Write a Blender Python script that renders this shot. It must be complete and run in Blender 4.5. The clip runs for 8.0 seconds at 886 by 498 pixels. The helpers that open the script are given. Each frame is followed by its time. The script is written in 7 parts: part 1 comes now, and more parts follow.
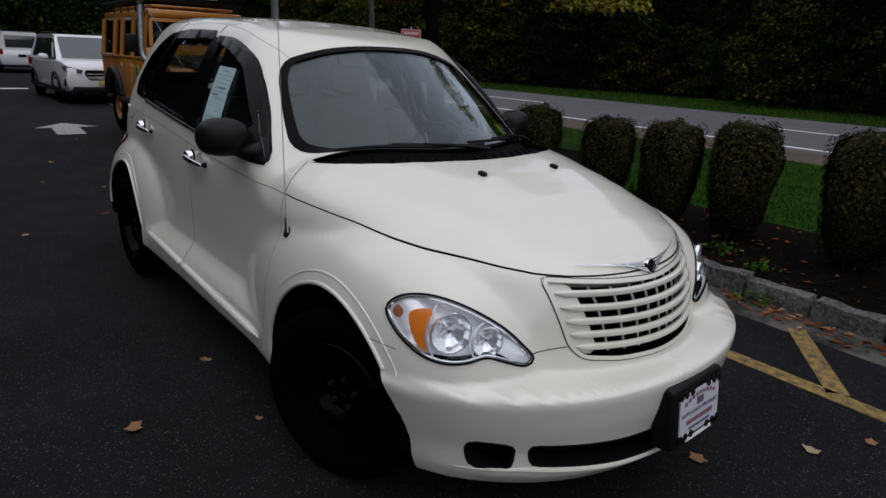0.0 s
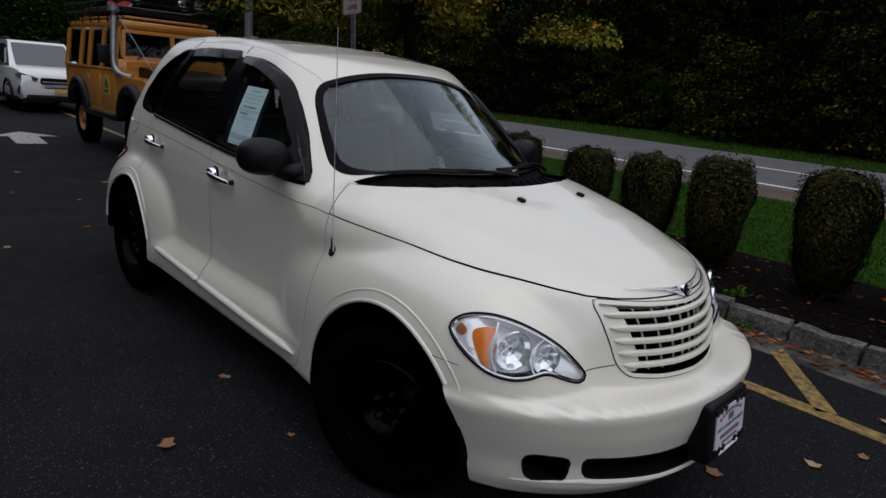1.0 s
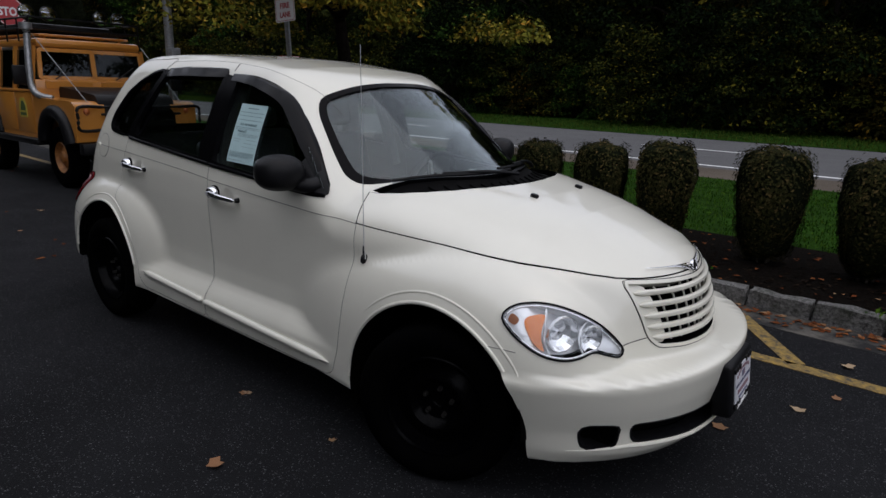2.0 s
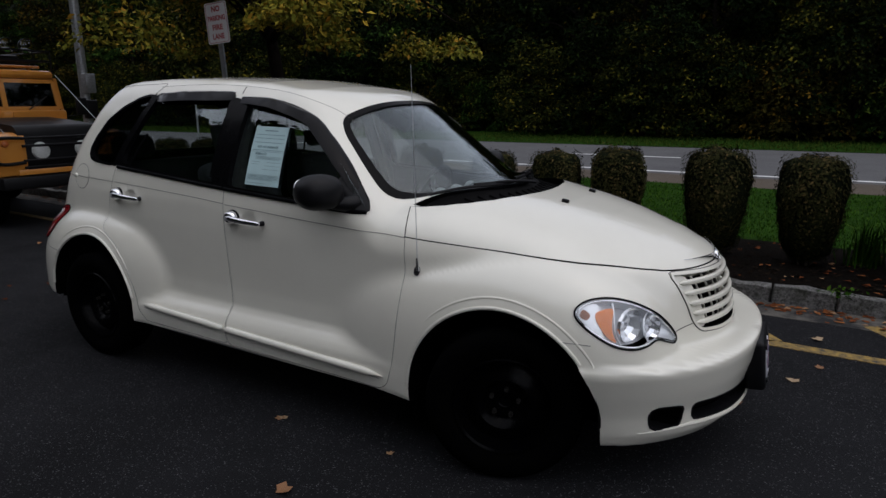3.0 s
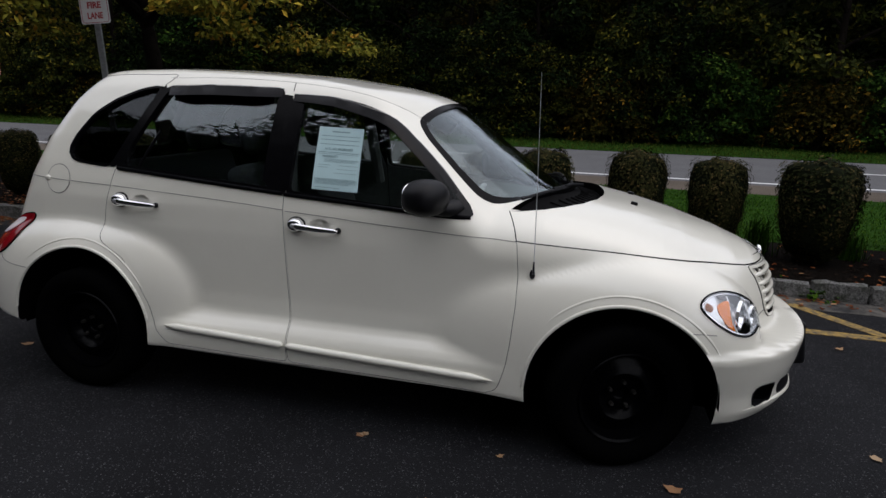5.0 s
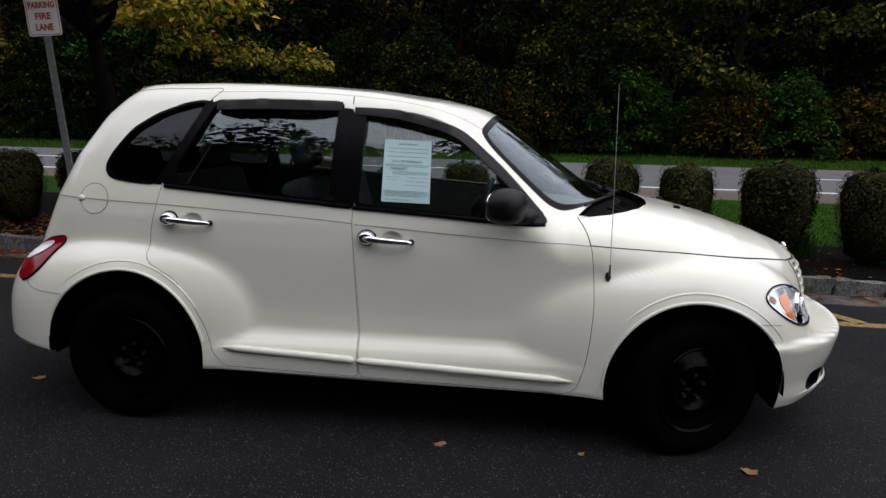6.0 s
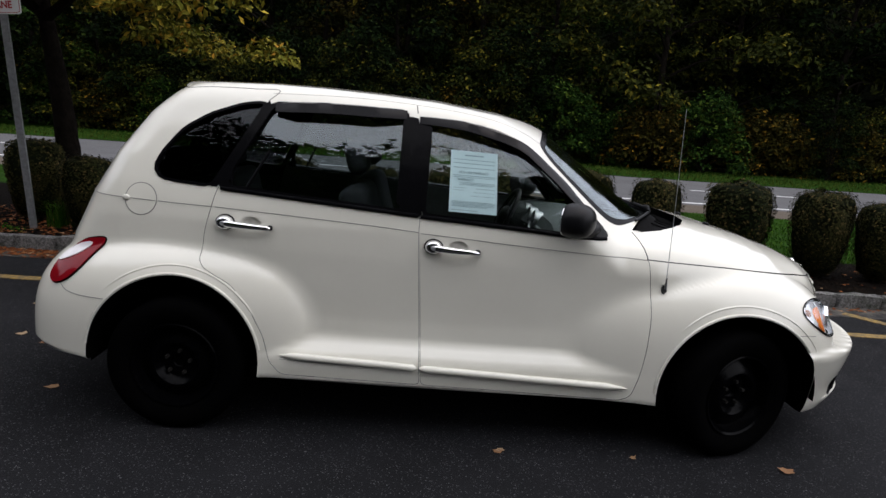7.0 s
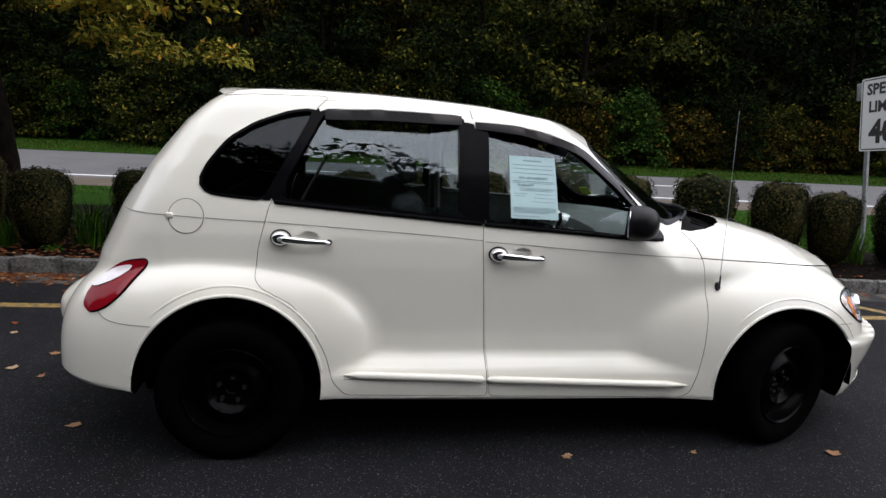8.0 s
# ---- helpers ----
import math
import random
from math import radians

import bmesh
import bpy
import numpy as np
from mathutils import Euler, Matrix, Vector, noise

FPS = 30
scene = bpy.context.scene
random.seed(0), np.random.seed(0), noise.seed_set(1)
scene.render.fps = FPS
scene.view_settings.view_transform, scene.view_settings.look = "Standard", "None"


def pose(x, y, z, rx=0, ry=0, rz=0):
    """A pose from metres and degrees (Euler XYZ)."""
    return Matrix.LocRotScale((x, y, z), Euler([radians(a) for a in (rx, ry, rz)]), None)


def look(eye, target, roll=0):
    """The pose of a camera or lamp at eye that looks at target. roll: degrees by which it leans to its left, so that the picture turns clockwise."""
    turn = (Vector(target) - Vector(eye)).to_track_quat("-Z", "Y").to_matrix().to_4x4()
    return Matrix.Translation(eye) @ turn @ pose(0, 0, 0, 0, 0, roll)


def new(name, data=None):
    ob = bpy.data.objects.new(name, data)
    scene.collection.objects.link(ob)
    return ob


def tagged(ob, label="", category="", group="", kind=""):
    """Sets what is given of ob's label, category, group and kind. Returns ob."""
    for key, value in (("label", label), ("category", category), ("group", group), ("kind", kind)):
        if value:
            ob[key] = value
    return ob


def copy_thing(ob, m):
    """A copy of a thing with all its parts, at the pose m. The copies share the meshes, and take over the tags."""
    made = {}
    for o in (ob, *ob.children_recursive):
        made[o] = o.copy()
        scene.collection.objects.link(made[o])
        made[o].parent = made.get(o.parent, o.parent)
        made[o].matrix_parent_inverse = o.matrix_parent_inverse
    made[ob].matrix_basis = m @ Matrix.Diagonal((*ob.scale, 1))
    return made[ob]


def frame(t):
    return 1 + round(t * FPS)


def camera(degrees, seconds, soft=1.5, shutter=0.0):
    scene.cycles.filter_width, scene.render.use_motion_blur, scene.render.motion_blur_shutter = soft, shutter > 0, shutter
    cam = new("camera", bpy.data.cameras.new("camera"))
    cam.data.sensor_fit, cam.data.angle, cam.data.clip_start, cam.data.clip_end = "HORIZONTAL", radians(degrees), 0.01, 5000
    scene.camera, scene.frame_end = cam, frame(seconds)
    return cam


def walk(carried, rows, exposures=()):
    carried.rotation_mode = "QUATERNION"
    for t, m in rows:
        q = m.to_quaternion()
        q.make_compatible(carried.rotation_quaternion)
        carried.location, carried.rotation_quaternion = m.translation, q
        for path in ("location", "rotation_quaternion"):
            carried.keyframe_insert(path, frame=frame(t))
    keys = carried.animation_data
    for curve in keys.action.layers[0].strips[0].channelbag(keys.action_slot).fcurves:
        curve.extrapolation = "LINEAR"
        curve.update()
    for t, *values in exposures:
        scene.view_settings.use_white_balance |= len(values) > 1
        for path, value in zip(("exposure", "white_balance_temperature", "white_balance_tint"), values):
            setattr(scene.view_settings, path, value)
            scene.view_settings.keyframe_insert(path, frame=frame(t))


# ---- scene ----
cam = camera(70.0, 8.0)
PATH = [
    (0, (2.982, -1.755, 1.429), (1.506, -0.537, 0.849), 2.4),
    (0.5, (2.881, -1.911, 1.438), (1.443, -0.625, 0.912), 1.8),
    (1, (2.828, -2.081, 1.436), (1.44, -0.732, 0.931), 4.9),
    (1.5, (2.767, -2.274, 1.454), (1.478, -0.822, 0.973), 1.3),
    (1.7, (2.721, -2.344, 1.46), (1.461, -0.871, 0.966), 1.2),
    (2.8, (2.3, -2.778, 1.435), (1.268, -1.124, 0.989), 0.6),
    (3, (2.218, -2.856, 1.445), (1.236, -1.172, 0.999), -0.3),
    (3.5, (2.004, -3.014, 1.456), (1.141, -1.276, 0.973), 1.1),
    (4, (1.727, -3.192, 1.465), (0.964, -1.399, 1.016), 2.4),
    (4.2, (1.622, -3.206, 1.462), (0.895, -1.397, 1.015), 4.2),
    (5.3, (0.902, -3.371, 1.472), (0.544, -1.455, 1.024), 1.3),
    (5.5, (0.777, -3.412, 1.473), (0.46, -1.485, 1.04), 2.2),
    (6, (0.433, -3.482, 1.445), (0.237, -1.533, 1.04), 1.1),
    (6.5, (0.102, -3.477, 1.446), (0.058, -1.519, 1.044), 3.7),
    (7, (-0.23, -3.547, 1.468), (-0.167, -1.586, 1.076), 3.9),
    (7.5, (-0.517, -3.506, 1.466), (-0.27, -1.559, 1.082), 3.1),
    (8, (-0.856, -3.424, 1.462), (-0.547, -1.485, 1.081), 2.9),
]
walk(cam, [(t, look(eye, target, roll)) for t, eye, target, roll in PATH],
     exposures=[(0, -0.38, 6160, 14), (0.5, -0.47, 6160, 14), (1, -0.4, 6160, 14), (1.5, -0.17, 6180, 14), (3.5, -0.34, 6180, 14), (5.5, 0.27, 6330, 14), (6.5, 0.5, 6360, 14), (7, 0.53, 6370, 14), (8, 0.88, 6380, 14)])

# ---- light ----
world = bpy.data.worlds.new("overcast_sky")
scene.world = world
world.use_nodes = True
wn = world.node_tree
sky = wn.nodes.new("ShaderNodeTexSky")
sky.sky_type = 'NISHITA'
sky.sun_disc = False
sky.sun_elevation = radians(70)
sky.sun_rotation = radians(80)
sky.air_density, sky.dust_density, sky.ozone_density = 0.6, 6.0, 0.6
wn.nodes["Background"].inputs[1].default_value = 0.025
wn.links.new(sky.outputs[0], wn.nodes["Background"].inputs[0])
cloud = wn.nodes.new("ShaderNodeBackground")
cloud.inputs[0].default_value, cloud.inputs[1].default_value = (0.95, 0.98, 1.04, 1), 0.72
both = wn.nodes.new("ShaderNodeAddShader")
wn.links.new(wn.nodes["Background"].outputs[0], both.inputs[0])
wn.links.new(cloud.outputs[0], both.inputs[1])
wn.links.new(both.outputs[0], wn.nodes["World Output"].inputs[0])
sun_data = bpy.data.lights.new("sun", 'SUN')
sun_data.energy, sun_data.angle, sun_data.color = 1.8, radians(140), (1.0, 0.995, 0.98)
sun = new("sun", sun_data)
sun.matrix_world = look((10, -21, 24), (0, 0, 0))

# ---- materials ----


class Mat:
    """A node material with a principled shader and short ways to wire it."""

    def __init__(self, name, rough=0.5, metal=0.0, spec=0.5, coat=0.0):
        self.m = bpy.data.materials.new(name)
        self.m.use_nodes = True
        self.t = self.m.node_tree
        self.p = self.t.nodes["Principled BSDF"]
        self.p.inputs["Roughness"].default_value = rough
        self.p.inputs["Metallic"].default_value = metal
        self.p.inputs["Specular IOR Level"].default_value = spec
        self.p.inputs["Coat Weight"].default_value = coat
        self.p.inputs["Coat Roughness"].default_value = 0.04

    def node(self, kind, **values):
        n = self.t.nodes.new(kind)
        for k, v in values.items():
            n.inputs[k.replace("_", " ")].default_value = v
        return n

    def link(self, a, b):
        self.t.links.new(a, b)

    def place(self, local=True):
        return self.node("ShaderNodeTexCoord").outputs["Object"] if local else self.node("ShaderNodeNewGeometry").outputs["Position"]

    def noise(self, scale, detail=4.0, rough=0.6, local=False):
        n = self.node("ShaderNodeTexNoise", Scale=scale, Detail=detail, Roughness=rough)
        self.link(self.place(local), n.inputs["Vector"])
        return n.outputs["Fac"]

    def ramp(self, source, stops):
        r = self.node("ShaderNodeValToRGB")
        e = r.color_ramp.elements
        while len(e) < len(stops):
            e.new(0.5)
        for k, (at, c) in enumerate(stops):
            e[k].position, e[k].color = at, (*c, 1)
        self.link(source, r.inputs[0])
        return r.outputs[0]

    def mix(self, fac, a, b, mode='MIX'):
        n = self.t.nodes.new("ShaderNodeMix")
        n.data_type, n.blend_type = 'RGBA', mode
        for value, i in ((fac, 0), (a, 6), (b, 7)):
            if isinstance(value, (int, float)):
                n.inputs[i].default_value = value
            elif isinstance(value, tuple):
                n.inputs[i].default_value = (*value, 1)
            else:
                self.link(value, n.inputs[i])
        return n.outputs[2]

    def colour(self, c):
        if isinstance(c, tuple):
            self.p.inputs["Base Color"].default_value = (*c, 1)
        else:
            self.link(c, self.p.inputs["Base Color"])
        return self

    def roughness(self, source, lo, hi):
        n = self.node("ShaderNodeMapRange", To_Min=lo, To_Max=hi)
        self.link(source, n.inputs[0])
        self.link(n.outputs[0], self.p.inputs["Roughness"])
        return self

    def bump(self, source, strength, distance):
        n = self.node("ShaderNodeBump", Strength=strength, Distance=distance)
        self.link(source, n.inputs["Height"])
        self.link(n.outputs[0], self.p.inputs["Normal"])
        return self


def make_paint(name, c, dirt=(0.4, 0.38, 0.33), coat=1.0, flake=0.03):
    m = Mat(name, 0.35, 0.0, 0.5, coat)
    dust = m.ramp(m.noise(2.2, 6), [(0.45, (0, 0, 0)), (0.8, (1, 1, 1))])
    f = m.node("ShaderNodeMath")
    f.operation = 'MULTIPLY'
    f.inputs[1].default_value = 0.12
    m.link(dust, f.inputs[0])
    grain = m.mix(flake, c, m.ramp(m.noise(900, 2), [(0.3, (0, 0, 0)), (0.7, (1, 1, 1))]), 'OVERLAY')
    m.colour(m.mix(f.outputs[0], grain, dirt))
    m.roughness(m.noise(6, 5), 0.28, 0.42)
    return m.m


def make_plain(name, c, rough=0.5, metal=0.0, spec=0.5, vary=0.25, scale=25, bump=0.0, coat=0.0):
    m = Mat(name, rough, metal, spec, coat)
    k = m.noise(scale, 5, 0.65, True)
    dark = tuple(v * (1 - vary) for v in c)
    light = tuple(min(1, v * (1 + vary)) for v in c)
    m.colour(m.ramp(k, [(0.3, dark), (0.7, light)]))
    m.roughness(m.noise(scale * 0.4, 4, 0.6, True), max(0.02, rough * 0.8), min(1, rough * 1.2))
    if bump:
        m.bump(m.noise(scale * 8, 3, 0.6, True), 0.5, bump)
    return m.m


def make_glass(name, tint, gloss_rough=0.015, head_on=0.03, rise=4.0):
    """Sheet glass, for each of its two faces: tinted see-through and a mirror part that grows with the slant."""
    m = bpy.data.materials.new(name)
    m.use_nodes = True
    t = m.node_tree
    t.nodes.remove(t.nodes["Principled BSDF"])
    see, gloss, both, slant, power, span = (t.nodes.new(k) for k in ("ShaderNodeBsdfTransparent", "ShaderNodeBsdfGlossy", "ShaderNodeMixShader", "ShaderNodeLayerWeight", "ShaderNodeMath", "ShaderNodeMapRange"))
    see.inputs[0].default_value = (*tint, 1)
    gloss.inputs["Roughness"].default_value = gloss_rough
    gloss.inputs["Color"].default_value = (0.9, 0.96, 1, 1)
    slant.inputs["Blend"].default_value = 0.5
    power.operation = 'POWER'
    power.inputs[1].default_value = rise
    span.inputs["To Min"].default_value = head_on
    t.links.new(slant.outputs["Facing"], power.inputs[0])
    t.links.new(power.outputs[0], span.inputs[0])
    t.links.new(span.outputs[0], both.inputs[0])
    t.links.new(see.outputs[0], both.inputs[1])
    t.links.new(gloss.outputs[0], both.inputs[2])
    t.links.new(both.outputs[0], t.nodes["Material Output"].inputs[0])
    return m


def make_asphalt(name, lo, hi, stone):
    m = Mat(name, 0.9, 0, 0.06)
    fine = m.noise(130, 3, 0.7)
    base = m.ramp(m.noise(0.7, 6, 0.65), [(0.3, lo), (0.7, hi)])
    v = m.node("ShaderNodeTexVoronoi", Scale=240.0)
    m.link(m.place(False), v.inputs["Vector"])
    chip = m.ramp(v.outputs["Color"], [(0.83, (0, 0, 0)), (0.93, (1, 1, 1))])
    speck = m.mix(chip, base, stone)
    m.colour(m.mix(m.ramp(fine, [(0.35, (0, 0, 0)), (0.65, (0.55, 0.55, 0.55))]), speck, lo))
    m.roughness(m.noise(3, 5), 0.7, 0.95)
    m.bump(fine, 0.6, 0.006)
    return m.m


def make_leaf(name, stops, rough=0.55):
    m = Mat(name, rough, 0, 0.02)
    g = m.node("ShaderNodeNewGeometry")
    c = m.ramp(g.outputs["Random Per Island"], stops)
    m.colour(m.mix(0.35, c, m.ramp(m.noise(0.5, 3), [(0.35, tuple(v * 0.5 for v in stops[0][1])), (0.65, stops[-2][1])])))
    m.p.inputs["Transmission Weight"].default_value = 0.0
    m.p.inputs["Subsurface Weight"].default_value = 0.0
    return m.m


PAINT = make_paint("pearl_white_paint", (0.75, 0.733, 0.645), (0.42, 0.39, 0.32))
BLACK_PLASTIC = make_plain("black_plastic", (0.006, 0.006, 0.007), 0.42, spec=0.16, bump=0.0006)
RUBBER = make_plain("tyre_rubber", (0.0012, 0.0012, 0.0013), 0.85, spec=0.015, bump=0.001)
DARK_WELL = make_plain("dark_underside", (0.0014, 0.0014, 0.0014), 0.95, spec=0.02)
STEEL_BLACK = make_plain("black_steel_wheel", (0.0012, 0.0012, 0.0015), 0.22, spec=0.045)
CHROME = make_plain("chrome", (0.78, 0.78, 0.8), 0.08, 1.0, vary=0.05)
GLASS_CLEAR = make_glass("windscreen_glass", (0.90, 0.94, 0.93), head_on=0.035)
GLASS_FRONT = make_glass("front_side_glass", (0.92, 0.95, 0.94), head_on=0.05)
GLASS_TINT = make_glass("tinted_rear_glass", (0.80, 0.84, 0.84), head_on=0.055)
GLASS_DARK = make_glass("privacy_glass", (0.22, 0.23, 0.24), head_on=0.022)
LENS = make_glass("lamp_lens", (0.98, 0.985, 0.99), head_on=0.02, rise=6.0)
INTERIOR = make_plain("grey_interior_trim", (0.06, 0.065, 0.065), 0.7, spec=0.2, bump=0.001)
SEAT_CLOTH = make_plain("grey_seat_cloth", (0.038, 0.04, 0.043), 0.9, spec=0.1, scale=60, bump=0.002)
SILVER_TRIM = make_plain("silver_trim", (0.45, 0.46, 0.48), 0.3, 0.6)
ASPHALT = make_asphalt("parking_asphalt", (0.0062, 0.0063, 0.0070), (0.0165, 0.0168, 0.0188), (0.125, 0.125, 0.13))
ROAD_ASPHALT = make_asphalt("road_asphalt", (0.085, 0.085, 0.088), (0.12, 0.12, 0.123), (0.2, 0.2, 0.2))

# ---- mesh helpers ----


def finish(bm, smooth=40):
    me = bpy.data.meshes.new("mesh")
    bm.normal_update()
    bm.to_mesh(me)
    bm.free()
    if smooth:
        me.polygons.foreach_set("use_smooth", [True] * len(me.polygons))
        me.set_sharp_from_angle(angle=radians(smooth))
    return me


def part(name, bm, material, parent=None, label="", smooth=40):
    """One mesh object under a thing or a part, or at top level."""
    me = bm if isinstance(bm, bpy.types.Mesh) else finish(bm, smooth)
    me.name = name
    for m in (material if isinstance(material, (list, tuple)) else [material]):
        if len(me.materials) < (len(material) if isinstance(material, (list, tuple)) else 1):
            me.materials.append(m)
    ob = new(name, me)
    if parent is not None:
        ob.parent = parent
    if label:
        ob["label"] = label
    return ob


def thing(name, label, category, m=None, group="", kind=""):
    ob = new(name)
    ob.empty_display_size = 0.1
    if m is not None:
        ob.matrix_basis = m
    return tagged(ob, label, category, group, kind)


def box(bm, x0, x1, y0, y1, z0, z1, bevel=0.0, m=None, segments=2):
    vs = bmesh.ops.create_cube(bm, size=1, matrix=Matrix.LocRotScale(((x0 + x1) / 2, (y0 + y1) / 2, (z0 + z1) / 2), None, (x1 - x0, y1 - y0, z1 - z0)))["verts"]
    if bevel:
        r = bmesh.ops.bevel(bm, geom=list({e for v in vs for e in v.link_edges}), offset=bevel, segments=segments, affect='EDGES', profile=0.5)
        vs = list({v for f in r["faces"] for v in f.verts} | {v for v in vs if v.is_valid})
    if m is not None:
        bmesh.ops.transform(bm, matrix=m, verts=vs)
    return bm


def boxed(*a, **k):
    return box(bmesh.new(), *a, **k)


def rod(bm, a, b, r, r2=None, n=12):
    a, b = Vector(a), Vector(b)
    m = Matrix.Translation((a + b) / 2) @ (b - a).to_track_quat('Z', 'Y').to_matrix().to_4x4()
    bmesh.ops.create_cone(bm, cap_ends=True, segments=n, radius1=r, radius2=r if r2 is None else r2, depth=(b - a).length, matrix=m)
    return bm


def sweep(bm, pts, r, n=8, closed=False, taper=None):
    """A tube of radius r along the points."""
    pts = [Vector(p) for p in pts]
    rings = []
    up = Vector((0, 0, 1))
    for i, p in enumerate(pts):
        a = pts[i - 1] if i or closed else p
        b = pts[(i + 1) % len(pts)] if i < len(pts) - 1 or closed else p
        d = (b - a).normalized()
        side = d.cross(up)
        if side.length < 0.05:
            side = d.cross(Vector((0, 1, 0)))
        side.normalize()
        top = side.cross(d)
        q = r if taper is None else r * taper(i / max(1, len(pts) - 1))
        rings.append([bm.verts.new(p + q * (math.cos(k) * side + math.sin(k) * top)) for k in np.linspace(0, 2 * math.pi, n, endpoint=False)])
    for i in range(len(rings) if closed else len(rings) - 1):
        a, b = rings[i], rings[(i + 1) % len(rings)]
        for k in range(n):
            bm.faces.new((a[k], a[(k + 1) % n], b[(k + 1) % n], b[k]))
    if not closed:
        bm.faces.new(rings[0][::-1])
        bm.faces.new(rings[-1])
    return bm


def lathe(bm, profile, n=32, m=None, cap=False):
    """Turns (radius, height) pairs round z."""
    rings = []
    for r, h in profile:
        rings.append([bm.verts.new((r * math.cos(k), r * math.sin(k), h)) for k in np.linspace(0, 2 * math.pi, n, endpoint=False)])
    for a, b in zip(rings, rings[1:]):
        for k in range(n):
            bm.faces.new((a[k], a[(k + 1) % n], b[(k + 1) % n], b[k]))
    if cap:
        bm.faces.new(rings[0][::-1])
        bm.faces.new(rings[-1])
    if m is not None:
        bmesh.ops.transform(bm, matrix=m, verts=[v for r in rings for v in r])
    return bm


def smooth_curve(pts, n=6, closed=True):
    """Catmull-Rom points through the given ones."""
    p = [np.array(q, float) for q in pts]
    out = []
    count = len(p) if closed else len(p) - 1
    for i in range(count):
        a = p[i - 1] if closed or i else p[0]
        b, c = p[i], p[(i + 1) % len(p)]
        d = p[(i + 2) % len(p)] if closed or i + 2 < len(p) else p[-1]
        for t in np.linspace(0, 1, n, endpoint=False):
            out.append(0.5 * (2 * b + (c - a) * t + (2 * a - 5 * b + 4 * c - d) * t * t + (3 * b - a - 3 * c + d) * t ** 3))
    if not closed:
        out.append(p[-1])
    return [tuple(float(v) for v in q) for q in out]


def round_corners(pts, r, n=4):
    """The polygon with its corners rounded to about r."""
    p = [np.array(q, float) for q in pts]
    out = []
    for i in range(len(p)):
        a, b, c = p[i - 1], p[i], p[(i + 1) % len(p)]
        u, v = a - b, c - b
        k = min(r, 0.45 * np.linalg.norm(u), 0.45 * np.linalg.norm(v))
        s, e = b + u / np.linalg.norm(u) * k, b + v / np.linalg.norm(v) * k
        for t in np.linspace(0, 1, n + 1):
            out.append(tuple((1 - t) ** 2 * s + 2 * t * (1 - t) * b + t * t * e))
    return out


def inset(pts, d):
    """The closed outline moved inwards by d (a number, or a function of the point)."""
    p = np.array(pts, float)
    area = 0.5 * np.sum(p[:, 0] * np.roll(p[:, 1], -1) - np.roll(p[:, 0], -1) * p[:, 1])
    t = np.roll(p, -1, 0) - np.roll(p, 1, 0)
    t /= np.linalg.norm(t, axis=1)[:, None] + 1e-9
    n = np.stack([-t[:, 1], t[:, 0]], 1) * (1 if area > 0 else -1)
    k = np.array([d(*q) if callable(d) else d for q in p])[:, None]
    return [tuple(q) for q in p + n * k]


def resample(pts, step, closed=True):
    p = np.array(list(pts) + ([pts[0]] if closed else []), float)
    s = np.concatenate([[0], np.cumsum(np.linalg.norm(np.diff(p, axis=0), axis=1))])
    k = max(8, int(s[-1] / step))
    u = np.linspace(0, s[-1], k, endpoint=not closed)
    return [tuple(np.interp(v, s, p[:, j]) for j in range(p.shape[1])) for v in u]

# ---- the car's body: a smooth solid, from which openings and doors are cut ----


def smax(a, b, k):
    h = np.clip(0.5 + 0.5 * (a - b) / k, 0, 1)
    return b + (a - b) * h + k * h * (1 - h)


def smin(a, b, k):
    return -smax(-a, -b, k)


def bend(v, at, to, soft=0.012):
    """Straight runs between the given values, rounded at their corners."""
    return sum(np.interp(v + k * soft, at, to) for k in (-1.0, -0.5, 0.0, 0.5, 1.0)) / 5


def shoulder(x, a):
    """How far the hood falls from its crown at a metres from the middle: steeply near the windscreen, evenly at the nose."""
    w = np.interp(x, [0.8, 1.0, 1.2, 1.4, 1.5, 1.6, 1.72, 1.8, 1.92], [0.748, 0.728, 0.692, 0.645, 0.597, 0.535, 0.453, 0.36, 0.30])
    drop = np.interp(x, [0.8, 1.0, 1.2, 1.4, 1.5, 1.6, 1.72, 1.8, 1.92], [0.163, 0.165, 0.157, 0.126, 0.114, 0.097, 0.074, 0.062, 0.05])
    return drop * (a / w) ** np.interp(x, [0.9, 1.2, 1.5, 1.7], [4.6, 3.8, 2.9, 2.2])


